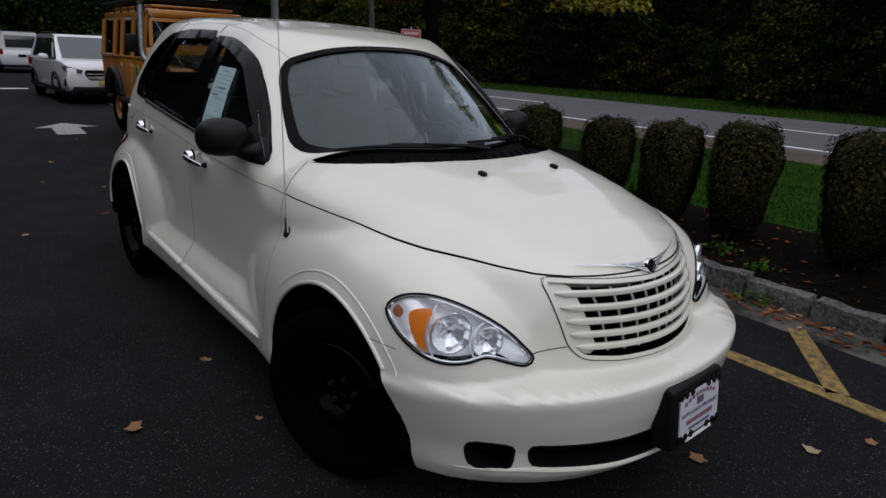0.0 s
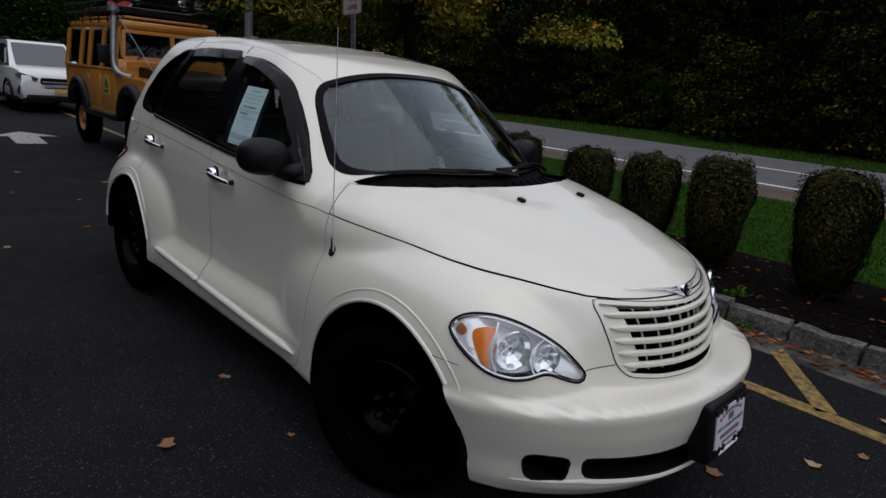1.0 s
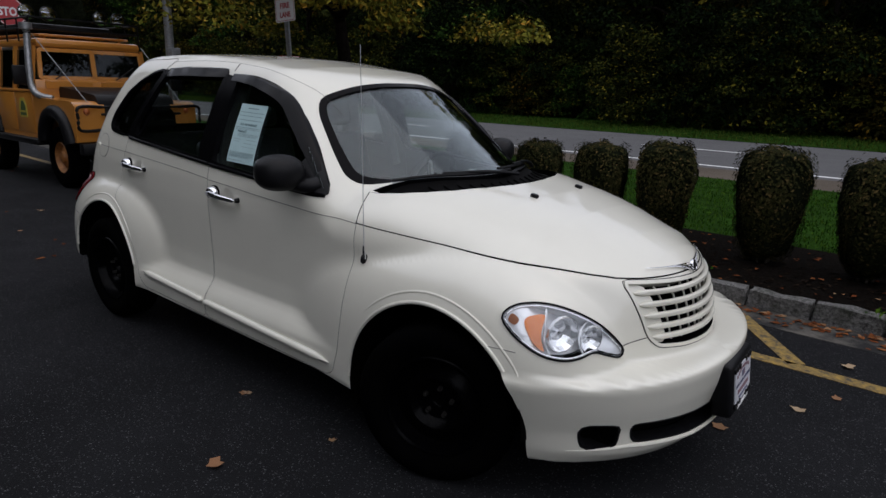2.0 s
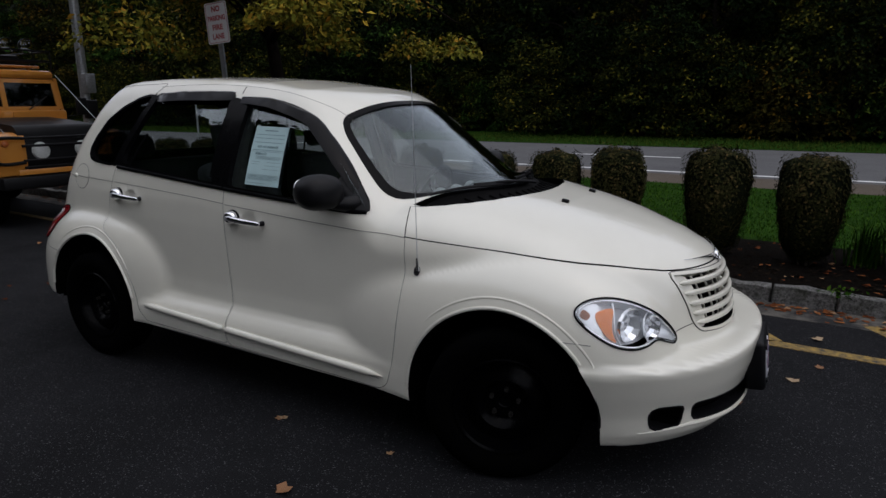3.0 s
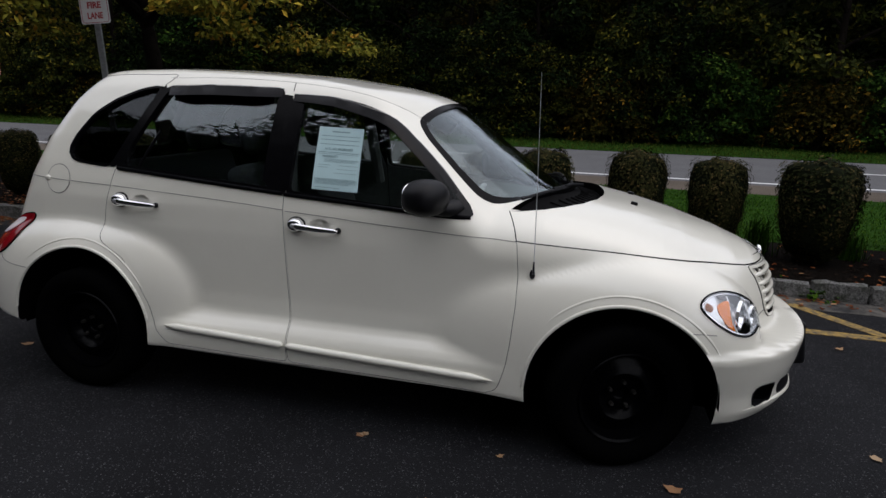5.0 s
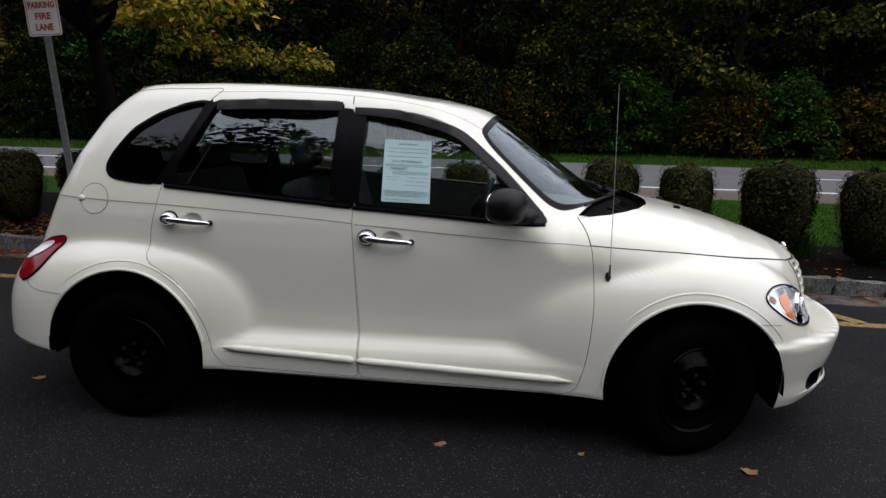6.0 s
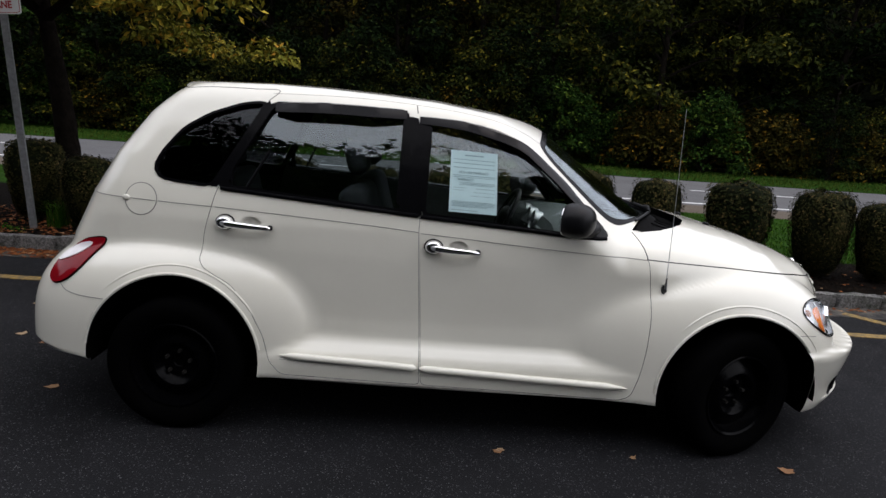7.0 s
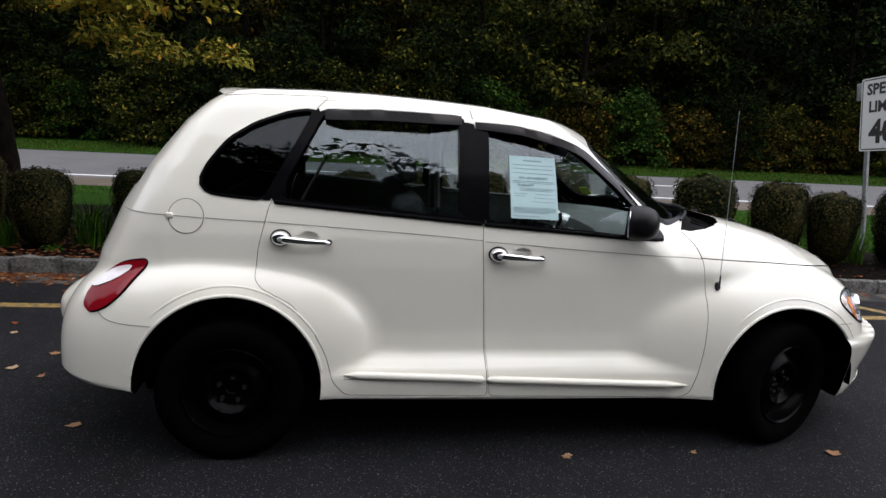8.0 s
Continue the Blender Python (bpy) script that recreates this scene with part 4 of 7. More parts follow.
for y in np.linspace(-0.44, 0.44, 25):
    e = abs(y) / 0.44
    back = -1.462 + 0.075 * e ** 3
    zt = 1.598 - 0.034 * e ** 2
    rows.append([bm.verts.new(q) for q in ((-1.20, y, zt - 0.012), (-1.30, y, zt + 0.002), (back + 0.05, y, zt + 0.001), (back + 0.012, y, zt - 0.003), (back, y, zt - 0.012), (back + 0.008, y, zt - 0.022), (back + 0.05, y, zt - 0.040), (-1.31, y, zt - 0.062), (-1.25, y, zt - 0.06))])
for a, b in zip(rows, rows[1:]):
    for k in range(9):
        bm.faces.new((a[k], a[(k + 1) % 9], b[(k + 1) % 9], b[k]))
bm.faces.new(rows[0])
bm.faces.new(rows[-1][::-1])
bmesh.ops.recalc_face_normals(bm, faces=bm.faces)
spoiler = car_part("spoiler", bm, PAINT, body, smooth=35)
for sgn in (-1, 1):
    car_part("spoiler_gap", sweep(bmesh.new(), [(-1.262, sgn * 0.442, 1.572), (-1.29, sgn * 0.4435, 1.545), (-1.33, sgn * 0.443, 1.522)], 0.0022, 6), SEAM, spoiler)

# ---- car: nose ----


def front(u, v, d=0.0):
    hit, n, _, _ = SKIN.ray_cast(Vector((4, u, v)), Vector((-1, 0, 0)))
    return hit + n * d if hit else Vector((1.9, u, v))


grille = car_part("grille", hoop(front, resample(GRILLE, 0.025), inset(resample(GRILLE, 0.025), 0.011), 0.004, -0.05), PAINT, label="cream grille with horizontal bars")
car_part("grille_gap", sweep(bmesh.new(), [front(*q, 0.001) for q in resample(inset(GRILLE, -0.002), 0.02)], 0.0018, 6, True), SEAM, grille)


def grille_half(z):
    return float(np.interp(z, [0.555, 0.575, 0.61, 0.70, 0.80], [0.26, 0.30, 0.336, 0.358, 0.376]))


def bar(z, w, thick, depth, sag):
    bm = bmesh.new()
    rows = []
    for y in np.linspace(-w, w, 41):
        zz = z - sag * (1 - (y / w) ** 2) + 0.0
        a = front(y, zz, 0.0)
        k = min(1, 10 * (1 - abs(y) / w) + 0.25)
        n = Vector((0.93, y * 0.75, 0.1)).normalized()
        ring = []
        for q in np.linspace(0, 2 * math.pi, 10, endpoint=False):
            ring.append(bm.verts.new(a + n * (0.008 + depth * math.cos(q) * k - depth) + Vector((0, 0, thick * k * math.sin(q)))))
        rows.append(ring)
    for a, b in zip(rows, rows[1:]):
        for k in range(10):
            bm.faces.new((a[k], a[(k + 1) % 10], b[(k + 1) % 10], b[k]))
    bm.faces.new(rows[0])
    bm.faces.new(rows[-1][::-1])
    bmesh.ops.recalc_face_normals(bm, faces=bm.faces)
    return bm


for z in (0.762, 0.722, 0.682, 0.642, 0.603):
    car_part("grille_bar", bar(z, grille_half(z) - 0.014, 0.0118, 0.013, 0.006), PAINT, grille)
for y in (-0.235, -0.155, -0.075, 0.0, 0.075, 0.155, 0.235):
    pts = [front(y * (0.82 + 0.18 * t), 0.565 + 0.225 * t, -0.042) for t in np.linspace(0, 1, 8)]
    car_part("grille_post", sweep(bmesh.new(), pts, 0.0042, 6), PAINT, grille)
car_part("radiator", sheet(lambda u, v, d: front(u, v, d), inset(resample(GRILLE, 0.04), 0.01), 0.01, -0.10), DARK_WELL, grille)
# side cheeks that close the grille towards its ends
for sgn in (-1, 1):
    cheek = [(sgn * 0.376, 0.798), (sgn * 0.305, 0.79), (sgn * 0.28, 0.70), (sgn * 0.25, 0.59), (sgn * 0.28, 0.572), (sgn * 0.325, 0.605), (sgn * 0.354, 0.70)]
    car_part("grille_cheek", sheet(front, resample(round_corners(cheek, 0.02), 0.02), 0.01, -0.012), PAINT, grille)

# winged chrome badge along the hood's edge
badge_m = Matrix.Translation(front(0, 0.806, 0.006)) @ pose(0, 0, 0, 0, 72)
badge = car_part("badge", lathe(bmesh.new(), [(0.001, 0.007), (0.017, 0.0075), (0.018, 0.011), (0.022, 0.011), (0.025, 0.006), (0.025, 0.0)], 24, badge_m), CHROME, hood, "round chrome badge with wings")
car_part("badge_centre", lathe(bmesh.new(), [(0.001, 0.0095), (0.013, 0.0092), (0.0175, 0.008)], 20, badge_m), BLACK_PLASTIC, badge)
for sgn in (-1, 1):
    for k, (zo, reach) in enumerate(((0.010, 0.26), (0.003, 0.20), (-0.004, 0.145), (-0.011, 0.10))):
        pts = [front(sgn * (0.02 + (reach - 0.02) * t), 0.806 + zo * (1 - 0.6 * t) + 0.020 * t, 0.008) for t in np.linspace(0, 1, 12)]
        car_part("wing_feather", sweep(bmesh.new(), pts, 0.0032, 6, taper=lambda t: 1.1 - 0.7 * t), CHROME, badge)

for s in SLOTS:
    c = np.mean(np.array(s), axis=0)
    car_part("bumper_slot", hoop(front, resample(inset(s, -0.002), 0.02), resample(inset(s, 0.004), 0.02)[:len(resample(inset(s, -0.002), 0.02))] if len(resample(inset(s, 0.004), 0.02)) >= len(resample(inset(s, -0.002), 0.02)) else inset(resample(inset(s, -0.002), 0.02), 0.006), 0.001, -0.06), BLACK_PLASTIC, body)
    car_part("slot_backing", sheet(front, resample(s, 0.03), 0.01, -0.07), DARK_WELL, body)

# lip under the openings, and the seam from lamp to grille
lip = [front(u, float(np.interp(abs(u), [0, 0.25, 0.53, 0.68], [0.249, 0.256, 0.277, 0.264])), 0.0) for u in np.linspace(-0.68, 0.68, 49)]
car_part("bumper_lip", sweep(bmesh.new(), lip, 0.009, 8, taper=lambda t: min(1, 0.2 + 6 * t, 0.2 + 6 * (1 - t))), PAINT, body)
tip = on_lamp(0.262, -0.062)
for sgn in (1, -1):
    car_part("bumper_seam", crease([(sgn * tip.y, tip.z + 0.004), (sgn * (tip.y - 0.342) / 2, (tip.z + 0.61) / 2), (sgn * -0.342, 0.606)], 0.0016, place=front), SEAM, body)

# dealer plate in a black frame on the bumper
plate_m = Matrix.Translation((2.115, 0.02, 0.395)) @ pose(0, 0, 0, 0, -6, 2)
plate = car_part("plate_holder", box(bmesh.new(), -0.06, 0.02, -0.155, 0.155, -0.105, 0.105, 0.018, plate_m, 3), BLACK_PLASTIC, label="black plate holder with a white dealer plate")
PLATE_WHITE = make_plain("plate_white", (0.55, 0.56, 0.60), 0.4, vary=0.06)
INK_RED = make_plain("red_ink", (0.20, 0.10, 0.12), 0.6)
INK_BLUE = make_plain("blue_ink", (0.09, 0.10, 0.18), 0.6)
INK_WHITE = make_plain("white_print", (0.75, 0.75, 0.75), 0.6)
INK_BLACK = make_plain("black_ink", (0.02, 0.02, 0.02), 0.6)
card = car_part("plate_card", box(bmesh.new(), 0.0195, 0.024, -0.120, 0.120, -0.066, 0.074, 0.0, plate_m), PLATE_WHITE, plate, "white dealer card")


def strip(y0, y1, z0, z1, depth=0.0252):
    return box(bmesh.new(), 0.022, depth, y0, y1, z0, z1, 0, plate_m)


for k in range(9):
    t = (k - 4) / 4
    car_part("print_bar", strip(0.086 * t - 0.007, 0.086 * t + 0.007, 0.052 - 0.016 * t * t, 0.064 - 0.016 * t * t), INK_RED, card)
for y in (-0.115, -0.085, -0.05, 0.05, 0.085, 0.115):
    for z in (-0.066, 0.074):
        car_part("border_scallop", rod(bmesh.new(), plate_m @ Vector((0.0205, y, z)), plate_m @ Vector((0.0262, y, z)), 0.012, n=14), BLACK_PLASTIC, plate)
car_part("print_bar", strip(-0.080, 0.080, -0.030, -0.015), INK_RED, card)
car_part("print_bar", strip(-0.065, 0.065, -0.050, -0.042), INK_BLUE, card)
car_part("print_bar", strip(-0.08, 0.08, -0.0865, -0.0755), INK_WHITE, card)
car_part("flag_patch", strip(-0.02, 0.02, 0.022, 0.046), INK_BLUE, card)
for k in range(3):
    car_part("flag_stripe", strip(-0.004, 0.02, 0.024 + 0.008 * k, 0.028 + 0.008 * k, 0.0258), INK_RED, card)


def lettering(name, text, size, m, material, parent, width=None, bold=0.0):
    """Raised letters as a mesh; they read along the local x axis."""
    cu = bpy.data.curves.new("letters", 'FONT')
    cu.body, cu.size, cu.align_x, cu.align_y, cu.extrude, cu.resolution_u = text, size, 'CENTER', 'CENTER', 0.0006, 2
    cu.offset = bold
    o = bpy.data.objects.new("letters", cu)
    scene.collection.objects.link(o)
    dg = bpy.context.evaluated_depsgraph_get()
    dg.update()
    me = bpy.data.meshes.new_from_object(o.evaluated_get(dg))
    bpy.data.objects.remove(o)
    xs = [v.co.x for v in me.vertices]
    k = width / (max(xs) - min(xs)) if width else 1.0
    me.transform(m @ Matrix.Diagonal((k, 1, 1, 1)))
    me.materials.clear()
    return part(name, me, material, parent, smooth=0)


lettering("plate_lettering", "AUTO LOAN SPECIALIST", 0.018, plate_m @ pose(0.0250, 0, 0.006, 90, 0, 90), INK_BLUE, card, 0.22)

# headlights
HOUSING = make_plain("lamp_housing", (0.88, 0.89, 0.91), 0.25, 0.35, vary=0.05)
REFLECTOR = make_plain("lamp_reflector", (0.92, 0.93, 0.95), 0.13, 0.75, vary=0.04)
AMBER = make_plain("amber_lens", (0.75, 0.20, 0.02), 0.2, vary=0.1, coat=0.6)
lamp = car_part("headlight", sheet(on_lamp, inset(LAMP, 0.003), 0.004, 0.004), LENS, label="clear headlight with amber indicator", both=True)
for place, sgn in ((on_lamp, -1), (mirrored(on_lamp), 1)):
    car_part("lamp_gasket", sweep(bmesh.new(), [place(*q, 0.002) for q in resample(LAMP, 0.015)], 0.0036, 6, True), RUBBER_TRIM, lamp)
    car_part("lamp_bezel", sweep(bmesh.new(), [place(*q, -0.001) for q in resample(inset(LAMP, 0.0075), 0.015)], 0.003, 6, True), CHROME, lamp)
    car_part("lamp_housing", sheet(lambda u, v, d: place(u, v, d - 0.052 * max(0.0, 1 - (abs(u - 0.07) / 0.16) ** 3)), inset(LAMP, 0.001), 0.004, -0.006, (1, 0.95, 0.86, 0.7, 0.5, 0.3)), HOUSING, lamp, "silvery lamp housing")
    car_part("lamp_wall", hoop(place, LAMP, inset(LAMP, 0.004), -0.004, -0.075), HOUSING, lamp, "silvery lamp housing")
    for u, v, r, dep in ((0.022, 0.022, 0.06, 0.040), (0.132, -0.004, 0.045, 0.032)):
        bm = bmesh.new()
        o = place(u, v, -0.012)
        out = -LAMP_WAY if sgn < 0 else Vector((-LAMP_WAY.x, LAMP_WAY.y, -LAMP_WAY.z))
        m = Matrix.Translation(o) @ (out.lerp(Vector((1, 0, 0)), 0.5)).normalized().to_track_quat('Z', 'Y').to_matrix().to_4x4()
        lathe(bm, [(r * 0.15, -dep), (r * 0.5, -dep * 0.82), (r * 0.8, -dep * 0.45), (r, 0.0), (r * 1.06, 0.001), (r * 1.06, -0.012)], 14, m)
        bowl = car_part("reflector", bm, REFLECTOR, lamp, "faceted chrome reflector bowl", 12)
        bm = bmesh.new()
        lathe(bm, [(0.001, -dep * 0.35), (r * 0.10, -dep * 0.38), (r * 0.14, -dep * 0.5), (r * 0.14, -dep)], 12, m)
        car_part("bulb_cap", bm, CHROME, bowl)
        bm = box(bmesh.new(), -r * 0.5, r * 0.5, -r * 0.12, r * 0.12, -dep * 0.75, -dep * 0.55, 0.002, m @ pose(0, 0, 0, 0, 0, 35))
        car_part("bulb_shield", bm, HOUSING, bowl)
    amber = smooth_curve([(-0.108, 0.064), (-0.078, 0.080), (-0.038, 0.080), (-0.053, 0.04), (-0.057, 0.002), (-0.05, -0.03), (-0.078, -0.012), (-0.10, 0.022)], 4)
    car_part("indicator", sheet(lambda u, v, d: place(u, v, d), amber, 0.006, -0.005), AMBER, lamp, "amber indicator lens")
    side = smooth_curve([(-0.145, 0.082), (-0.125, 0.066), (-0.14, 0.048), (-0.16, 0.06)], 4)
    car_part("side_marker", sheet(lambda u, v, d: place(u, v, d), side, 0.005, -0.004), make_plain("dull_amber", (0.30, 0.12, 0.06), 0.3), lamp)
    pts = smooth_curve([(-0.028, 0.10), (-0.042, 0.04), (-0.046, 0.0), (-0.03, -0.045)], 6, False)
    car_part("chrome_divider", sweep(bmesh.new(), [place(u, v, -0.012) for u, v in pts], 0.004, 6), HOUSING, lamp)
    pts = [(0.135 + 0.056 * math.cos(k), -0.004 + 0.056 * math.sin(k)) for k in np.linspace(1.7, 4.0, 12)]
    car_part("chrome_divider", sweep(bmesh.new(), [place(u, v, -0.012) for u, v in pts], 0.003, 6), HOUSING, lamp)

# tail lamps
RED_LENS = make_plain("red_lens", (0.20, 0.004, 0.009), 0.1, vary=0.1, spec=0.25, coat=0.12)
CLEAR_LENS = make_plain("clear_reverse_lens", (0.78, 0.75, 0.76), 0.12, vary=0.08, coat=0.4)
tail = car_part("tail_lamp", sheet(on_tail, inset(TAIL, 0.002), 0.02, 0.010), RED_LENS, label="red tail lamp with clear upper lens", both=True)
clear = smooth_curve([(0.035, 0.076), (-0.03, 0.06), (-0.08, 0.02), (-0.098, -0.018), (-0.05, -0.008), (0.015, 0.03)], 5)
car_part("reverse_lens", sheet(on_tail, clear, 0.004, 0.0145), CLEAR_LENS, tail, both=True)
car_part("lamp_gasket", sweep(bmesh.new(), [on_tail(*q, 0.001) for q in TAIL], 0.004, 6, True), RUBBER_TRIM, tail, both=True)

# ---- car: wheels ----


def tyre(bm, r=0.318, w=0.195, rim=0.205):
    h = w / 2
    lathe(bm, [(rim, -h * 0.82), (rim + 0.012, -h * 0.9), (rim + 0.05, -h * 1.04), (r - 0.035, -h * 1.0), (r - 0.012, -h * 0.9), (r, -h * 0.72), (r, h * 0.72), (r - 0.012, h * 0.9), (r - 0.035, h), (rim + 0.05, h * 1.04), (rim + 0.012, h * 0.9), (rim, h * 0.82)], 64)
    return bm


def steel_disc(bm):
    lathe(bm, [(0.205, 0.082), (0.200, 0.088), (0.190, 0.082), (0.183, 0.05), (0.172, 0.03), (0.15, 0.035), (0.125, 0.055), (0.105, 0.062), (0.09, 0.05), (0.075, 0.03), (0.04, 0.028), (0.036, 0.012), (0.028, 0.006), (0.001, 0.006)], 48)
    lathe(bm, [(0.205, 0.082), (0.198, 0.0), (0.205, -0.08)], 48)
    return bm


nut_mesh = finish(rod(bmesh.new(), (0, 0, 0.02), (0, 0, 0.05), 0.0105, 0.0085, 6), 30)
NUT = make_plain("dull_steel_nut", (0.035, 0.033, 0.03), 0.45, 0.6)


tyre_mesh, disc_mesh = finish(tyre(bmesh.new())), finish(steel_disc(bmesh.new()))
STEER = 20
for x, turn in ((1.262, STEER), (-1.322, 0)):
    for sgn in (-1, 1):
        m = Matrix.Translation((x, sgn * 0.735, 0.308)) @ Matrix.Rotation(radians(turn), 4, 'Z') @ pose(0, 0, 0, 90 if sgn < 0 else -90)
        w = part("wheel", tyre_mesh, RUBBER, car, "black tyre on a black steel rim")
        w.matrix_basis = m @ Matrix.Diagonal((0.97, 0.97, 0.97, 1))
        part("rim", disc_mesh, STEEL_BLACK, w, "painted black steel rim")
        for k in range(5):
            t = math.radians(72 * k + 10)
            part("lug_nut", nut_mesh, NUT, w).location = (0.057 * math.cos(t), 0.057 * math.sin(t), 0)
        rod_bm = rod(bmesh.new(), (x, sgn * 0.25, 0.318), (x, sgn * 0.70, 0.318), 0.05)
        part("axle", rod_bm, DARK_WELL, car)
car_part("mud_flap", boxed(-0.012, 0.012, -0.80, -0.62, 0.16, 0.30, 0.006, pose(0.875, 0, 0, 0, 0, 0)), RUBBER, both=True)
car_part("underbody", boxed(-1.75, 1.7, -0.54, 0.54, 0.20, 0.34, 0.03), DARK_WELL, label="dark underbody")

# ---- car: cabin ----


def cushion(x0, x1, y0, y1, z0, z1, b, m=None):
    return box(bmesh.new(), x0, x1, y0, y1, z0, z1, b, m, 4)


def seat(y, x):
    s = thing("seat", "", "")
    s.parent = car
    s.matrix_basis = pose(x, y, 0.0)
    part("seat_cushion", cushion(-0.25, 0.27, -0.25, 0.25, 0.42, 0.60, 0.06), SEAT_CLOTH, s)
    part("backrest", cushion(-0.09, 0.06, -0.24, 0.24, 0.0, 0.62, 0.055, pose(-0.22, 0, 0.55, 0, -16)), SEAT_CLOTH, s)
    part("headrest", cushion(-0.05, 0.05, -0.13, 0.13, 0.66, 0.83, 0.045, pose(-0.22, 0, 0.55, 0, -14)), SEAT_CLOTH, s)
    return s


for y in (-0.36, 0.36):
    seat(y, -0.18)
part("rear_bench", cushion(-0.25, 0.25, -0.62, 0.62, 0.42, 0.62, 0.06, pose(-1.02, 0, 0)), SEAT_CLOTH, car)
part("rear_backrest", cushion(-0.07, 0.07, -0.62, 0.62, 0.0, 0.58, 0.05, pose(-1.26, 0, 0.55, 0, -14)), SEAT_CLOTH, car)
for y in (-0.4, 0.4):
    part("rear_headrest", cushion(-0.05, 0.05, -0.13, 0.13, 0.60, 0.74, 0.045, pose(-1.26, y, 0.55, 0, -14)), SEAT_CLOTH, car)
bm = bmesh.new()
rows = []
for y in np.linspace(-0.66, 0.66, 23):
    e = abs(y) / 0.66
    rows.append([bm.verts.new((x - 0.34 * e ** 2.2 * s, y, z - 0.02 * e * e)) for x, z, s in ((0.93, 1.0, 1), (0.80, 1.02, 1), (0.62, 1.00, 0.75), (0.46, 0.97, 0.3), (0.41, 0.90, 0.2), (0.44, 0.78, 0.2), (0.48, 0.60, 0.2), (0.75, 0.55, 0.5))])
for a, b in zip(rows, rows[1:]):
    for k in range(8):
        bm.faces.new((a[k], a[(k + 1) % 8], b[(k + 1) % 8], b[k]))
bm.faces.new(rows[0])
bm.faces.new(rows[-1][::-1])
bmesh.ops.recalc_face_normals(bm, faces=bm.faces)
dash = part("dashboard", bm, make_plain("dark_grey_dash", (0.07, 0.08, 0.08), 0.6, spec=0.3, bump=0.001), car, "grey dashboard")
for y in (0.18, 0.36, 0.54):
    part("gauge_ring", lathe(bmesh.new(), [(0.05, 0.0), (0.058, 0.02), (0.062, 0.01), (0.062, -0.03)], 24, Matrix.Translation((0.425, y, 0.93)) @ pose(0, 0, 0, 0, -75)), SILVER_TRIM, dash)
part("glovebox_panel", cushion(-0.012, 0.012, -0.26, 0.26, -0.06, 0.06, 0.01, pose(0.40, -0.32, 0.88, 0, -8)), make_plain("grey_dash_panel", (0.10, 0.11, 0.11), 0.45), dash, "grey dashboard panel")
bm = bmesh.new()
wheel_m = Matrix.Translation((0.26, 0.36, 0.92)) @ pose(0, 0, 0, 0, -64)
ringp = [wheel_m @ Vector((0.185 * math.cos(k), 0.185 * math.sin(k), 0)) for k in np.linspace(0, 2 * math.pi, 40, endpoint=False)]
sweep(bm, ringp, 0.015, 8, True)
steer = part("steering_wheel", bm, BLACK_PLASTIC, car)
for k in (0, 120, 240):
    t = math.radians(k + 90)
    part("spoke", rod(bmesh.new(), wheel_m @ Vector((0, 0, -0.02)), wheel_m @ Vector((0.18 * math.cos(t), 0.18 * math.sin(t), 0)), 0.016, 0.01, 8), SILVER_TRIM, steer)
part("wheel_hub", blob(wheel_m @ Matrix.Diagonal((0.07, 0.07, 0.035, 1)), 2.5, n=10), BLACK_PLASTIC, steer)
part("cabin_floor", boxed(-0.85, 0.7, -0.70, 0.70, 0.345, 0.40, 0.0), INTERIOR, car)
part("boot_floor", boxed(-1.8, -0.85, -0.5, 0.5, 0.345, 0.40, 0.0), INTERIOR, car)
for sgn in (-1, 1):
    part("inner_pillar", sweep(bmesh.new(), [(-0.28, sgn * 0.64, 0.95), (-0.30, sgn * 0.57, 1.2), (-0.31, sgn * 0.46, 1.46)], 0.035, 8), INTERIOR, car)

# form taped inside the front door's window
PAPER = make_plain("pale_blue_paper", (0.42, 0.58, 0.60), 0.8, vary=0.05, scale=8)
paper = [(-0.128, 1.352), (0.085, 1.346), (0.092, 1.075), (-0.126, 1.080)]


def on_paper(u, v, d):
    """u, v from 0 to 1 across and up the sheet."""
    x = (1 - v) * (paper[3][0] * (1 - u) + paper[2][0] * u) + v * (paper[0][0] * (1 - u) + paper[1][0] * u)
    z = (1 - v) * (paper[3][1] * (1 - u) + paper[2][1] * u) + v * (paper[0][1] * (1 - u) + paper[1][1] * u)
    return right(x, z, d)


def paper_box(u0, u1, v0, v1, d0, d1, nu=6, nv=8):
    bm = bmesh.new()
    layers = [[[bm.verts.new(on_paper(u0 + (u1 - u0) * i / nu, v0 + (v1 - v0) * j / nv, d)) for j in range(nv + 1)] for i in range(nu + 1)] for d in (d1, d0)]
    for g in layers:
        for i in range(nu):
            for j in range(nv):
                bm.faces.new((g[i][j], g[i + 1][j], g[i + 1][j + 1], g[i][j + 1]))
    edge = [(i, 0) for i in range(nu)] + [(nu, j) for j in range(nv)] + [(i, nv) for i in range(nu, 0, -1)] + [(0, j) for j in range(nv, 0, -1)]
    for k, (i, j) in enumerate(edge):
        p, q = edge[(k + 1) % len(edge)]
        bm.faces.new((layers[0][i][j], layers[0][p][q], layers[1][p][q], layers[1][i][j]))
    bmesh.ops.recalc_face_normals(bm, faces=bm.faces)
    return bm


form = part("window_form", paper_box(0, 1, 0, 1, -0.0120, -0.0105), PAPER, car, "pale blue printed form in the window")
GREY_INK = make_plain("grey_print", (0.19, 0.27, 0.29), 0.8)
random.seed(4)
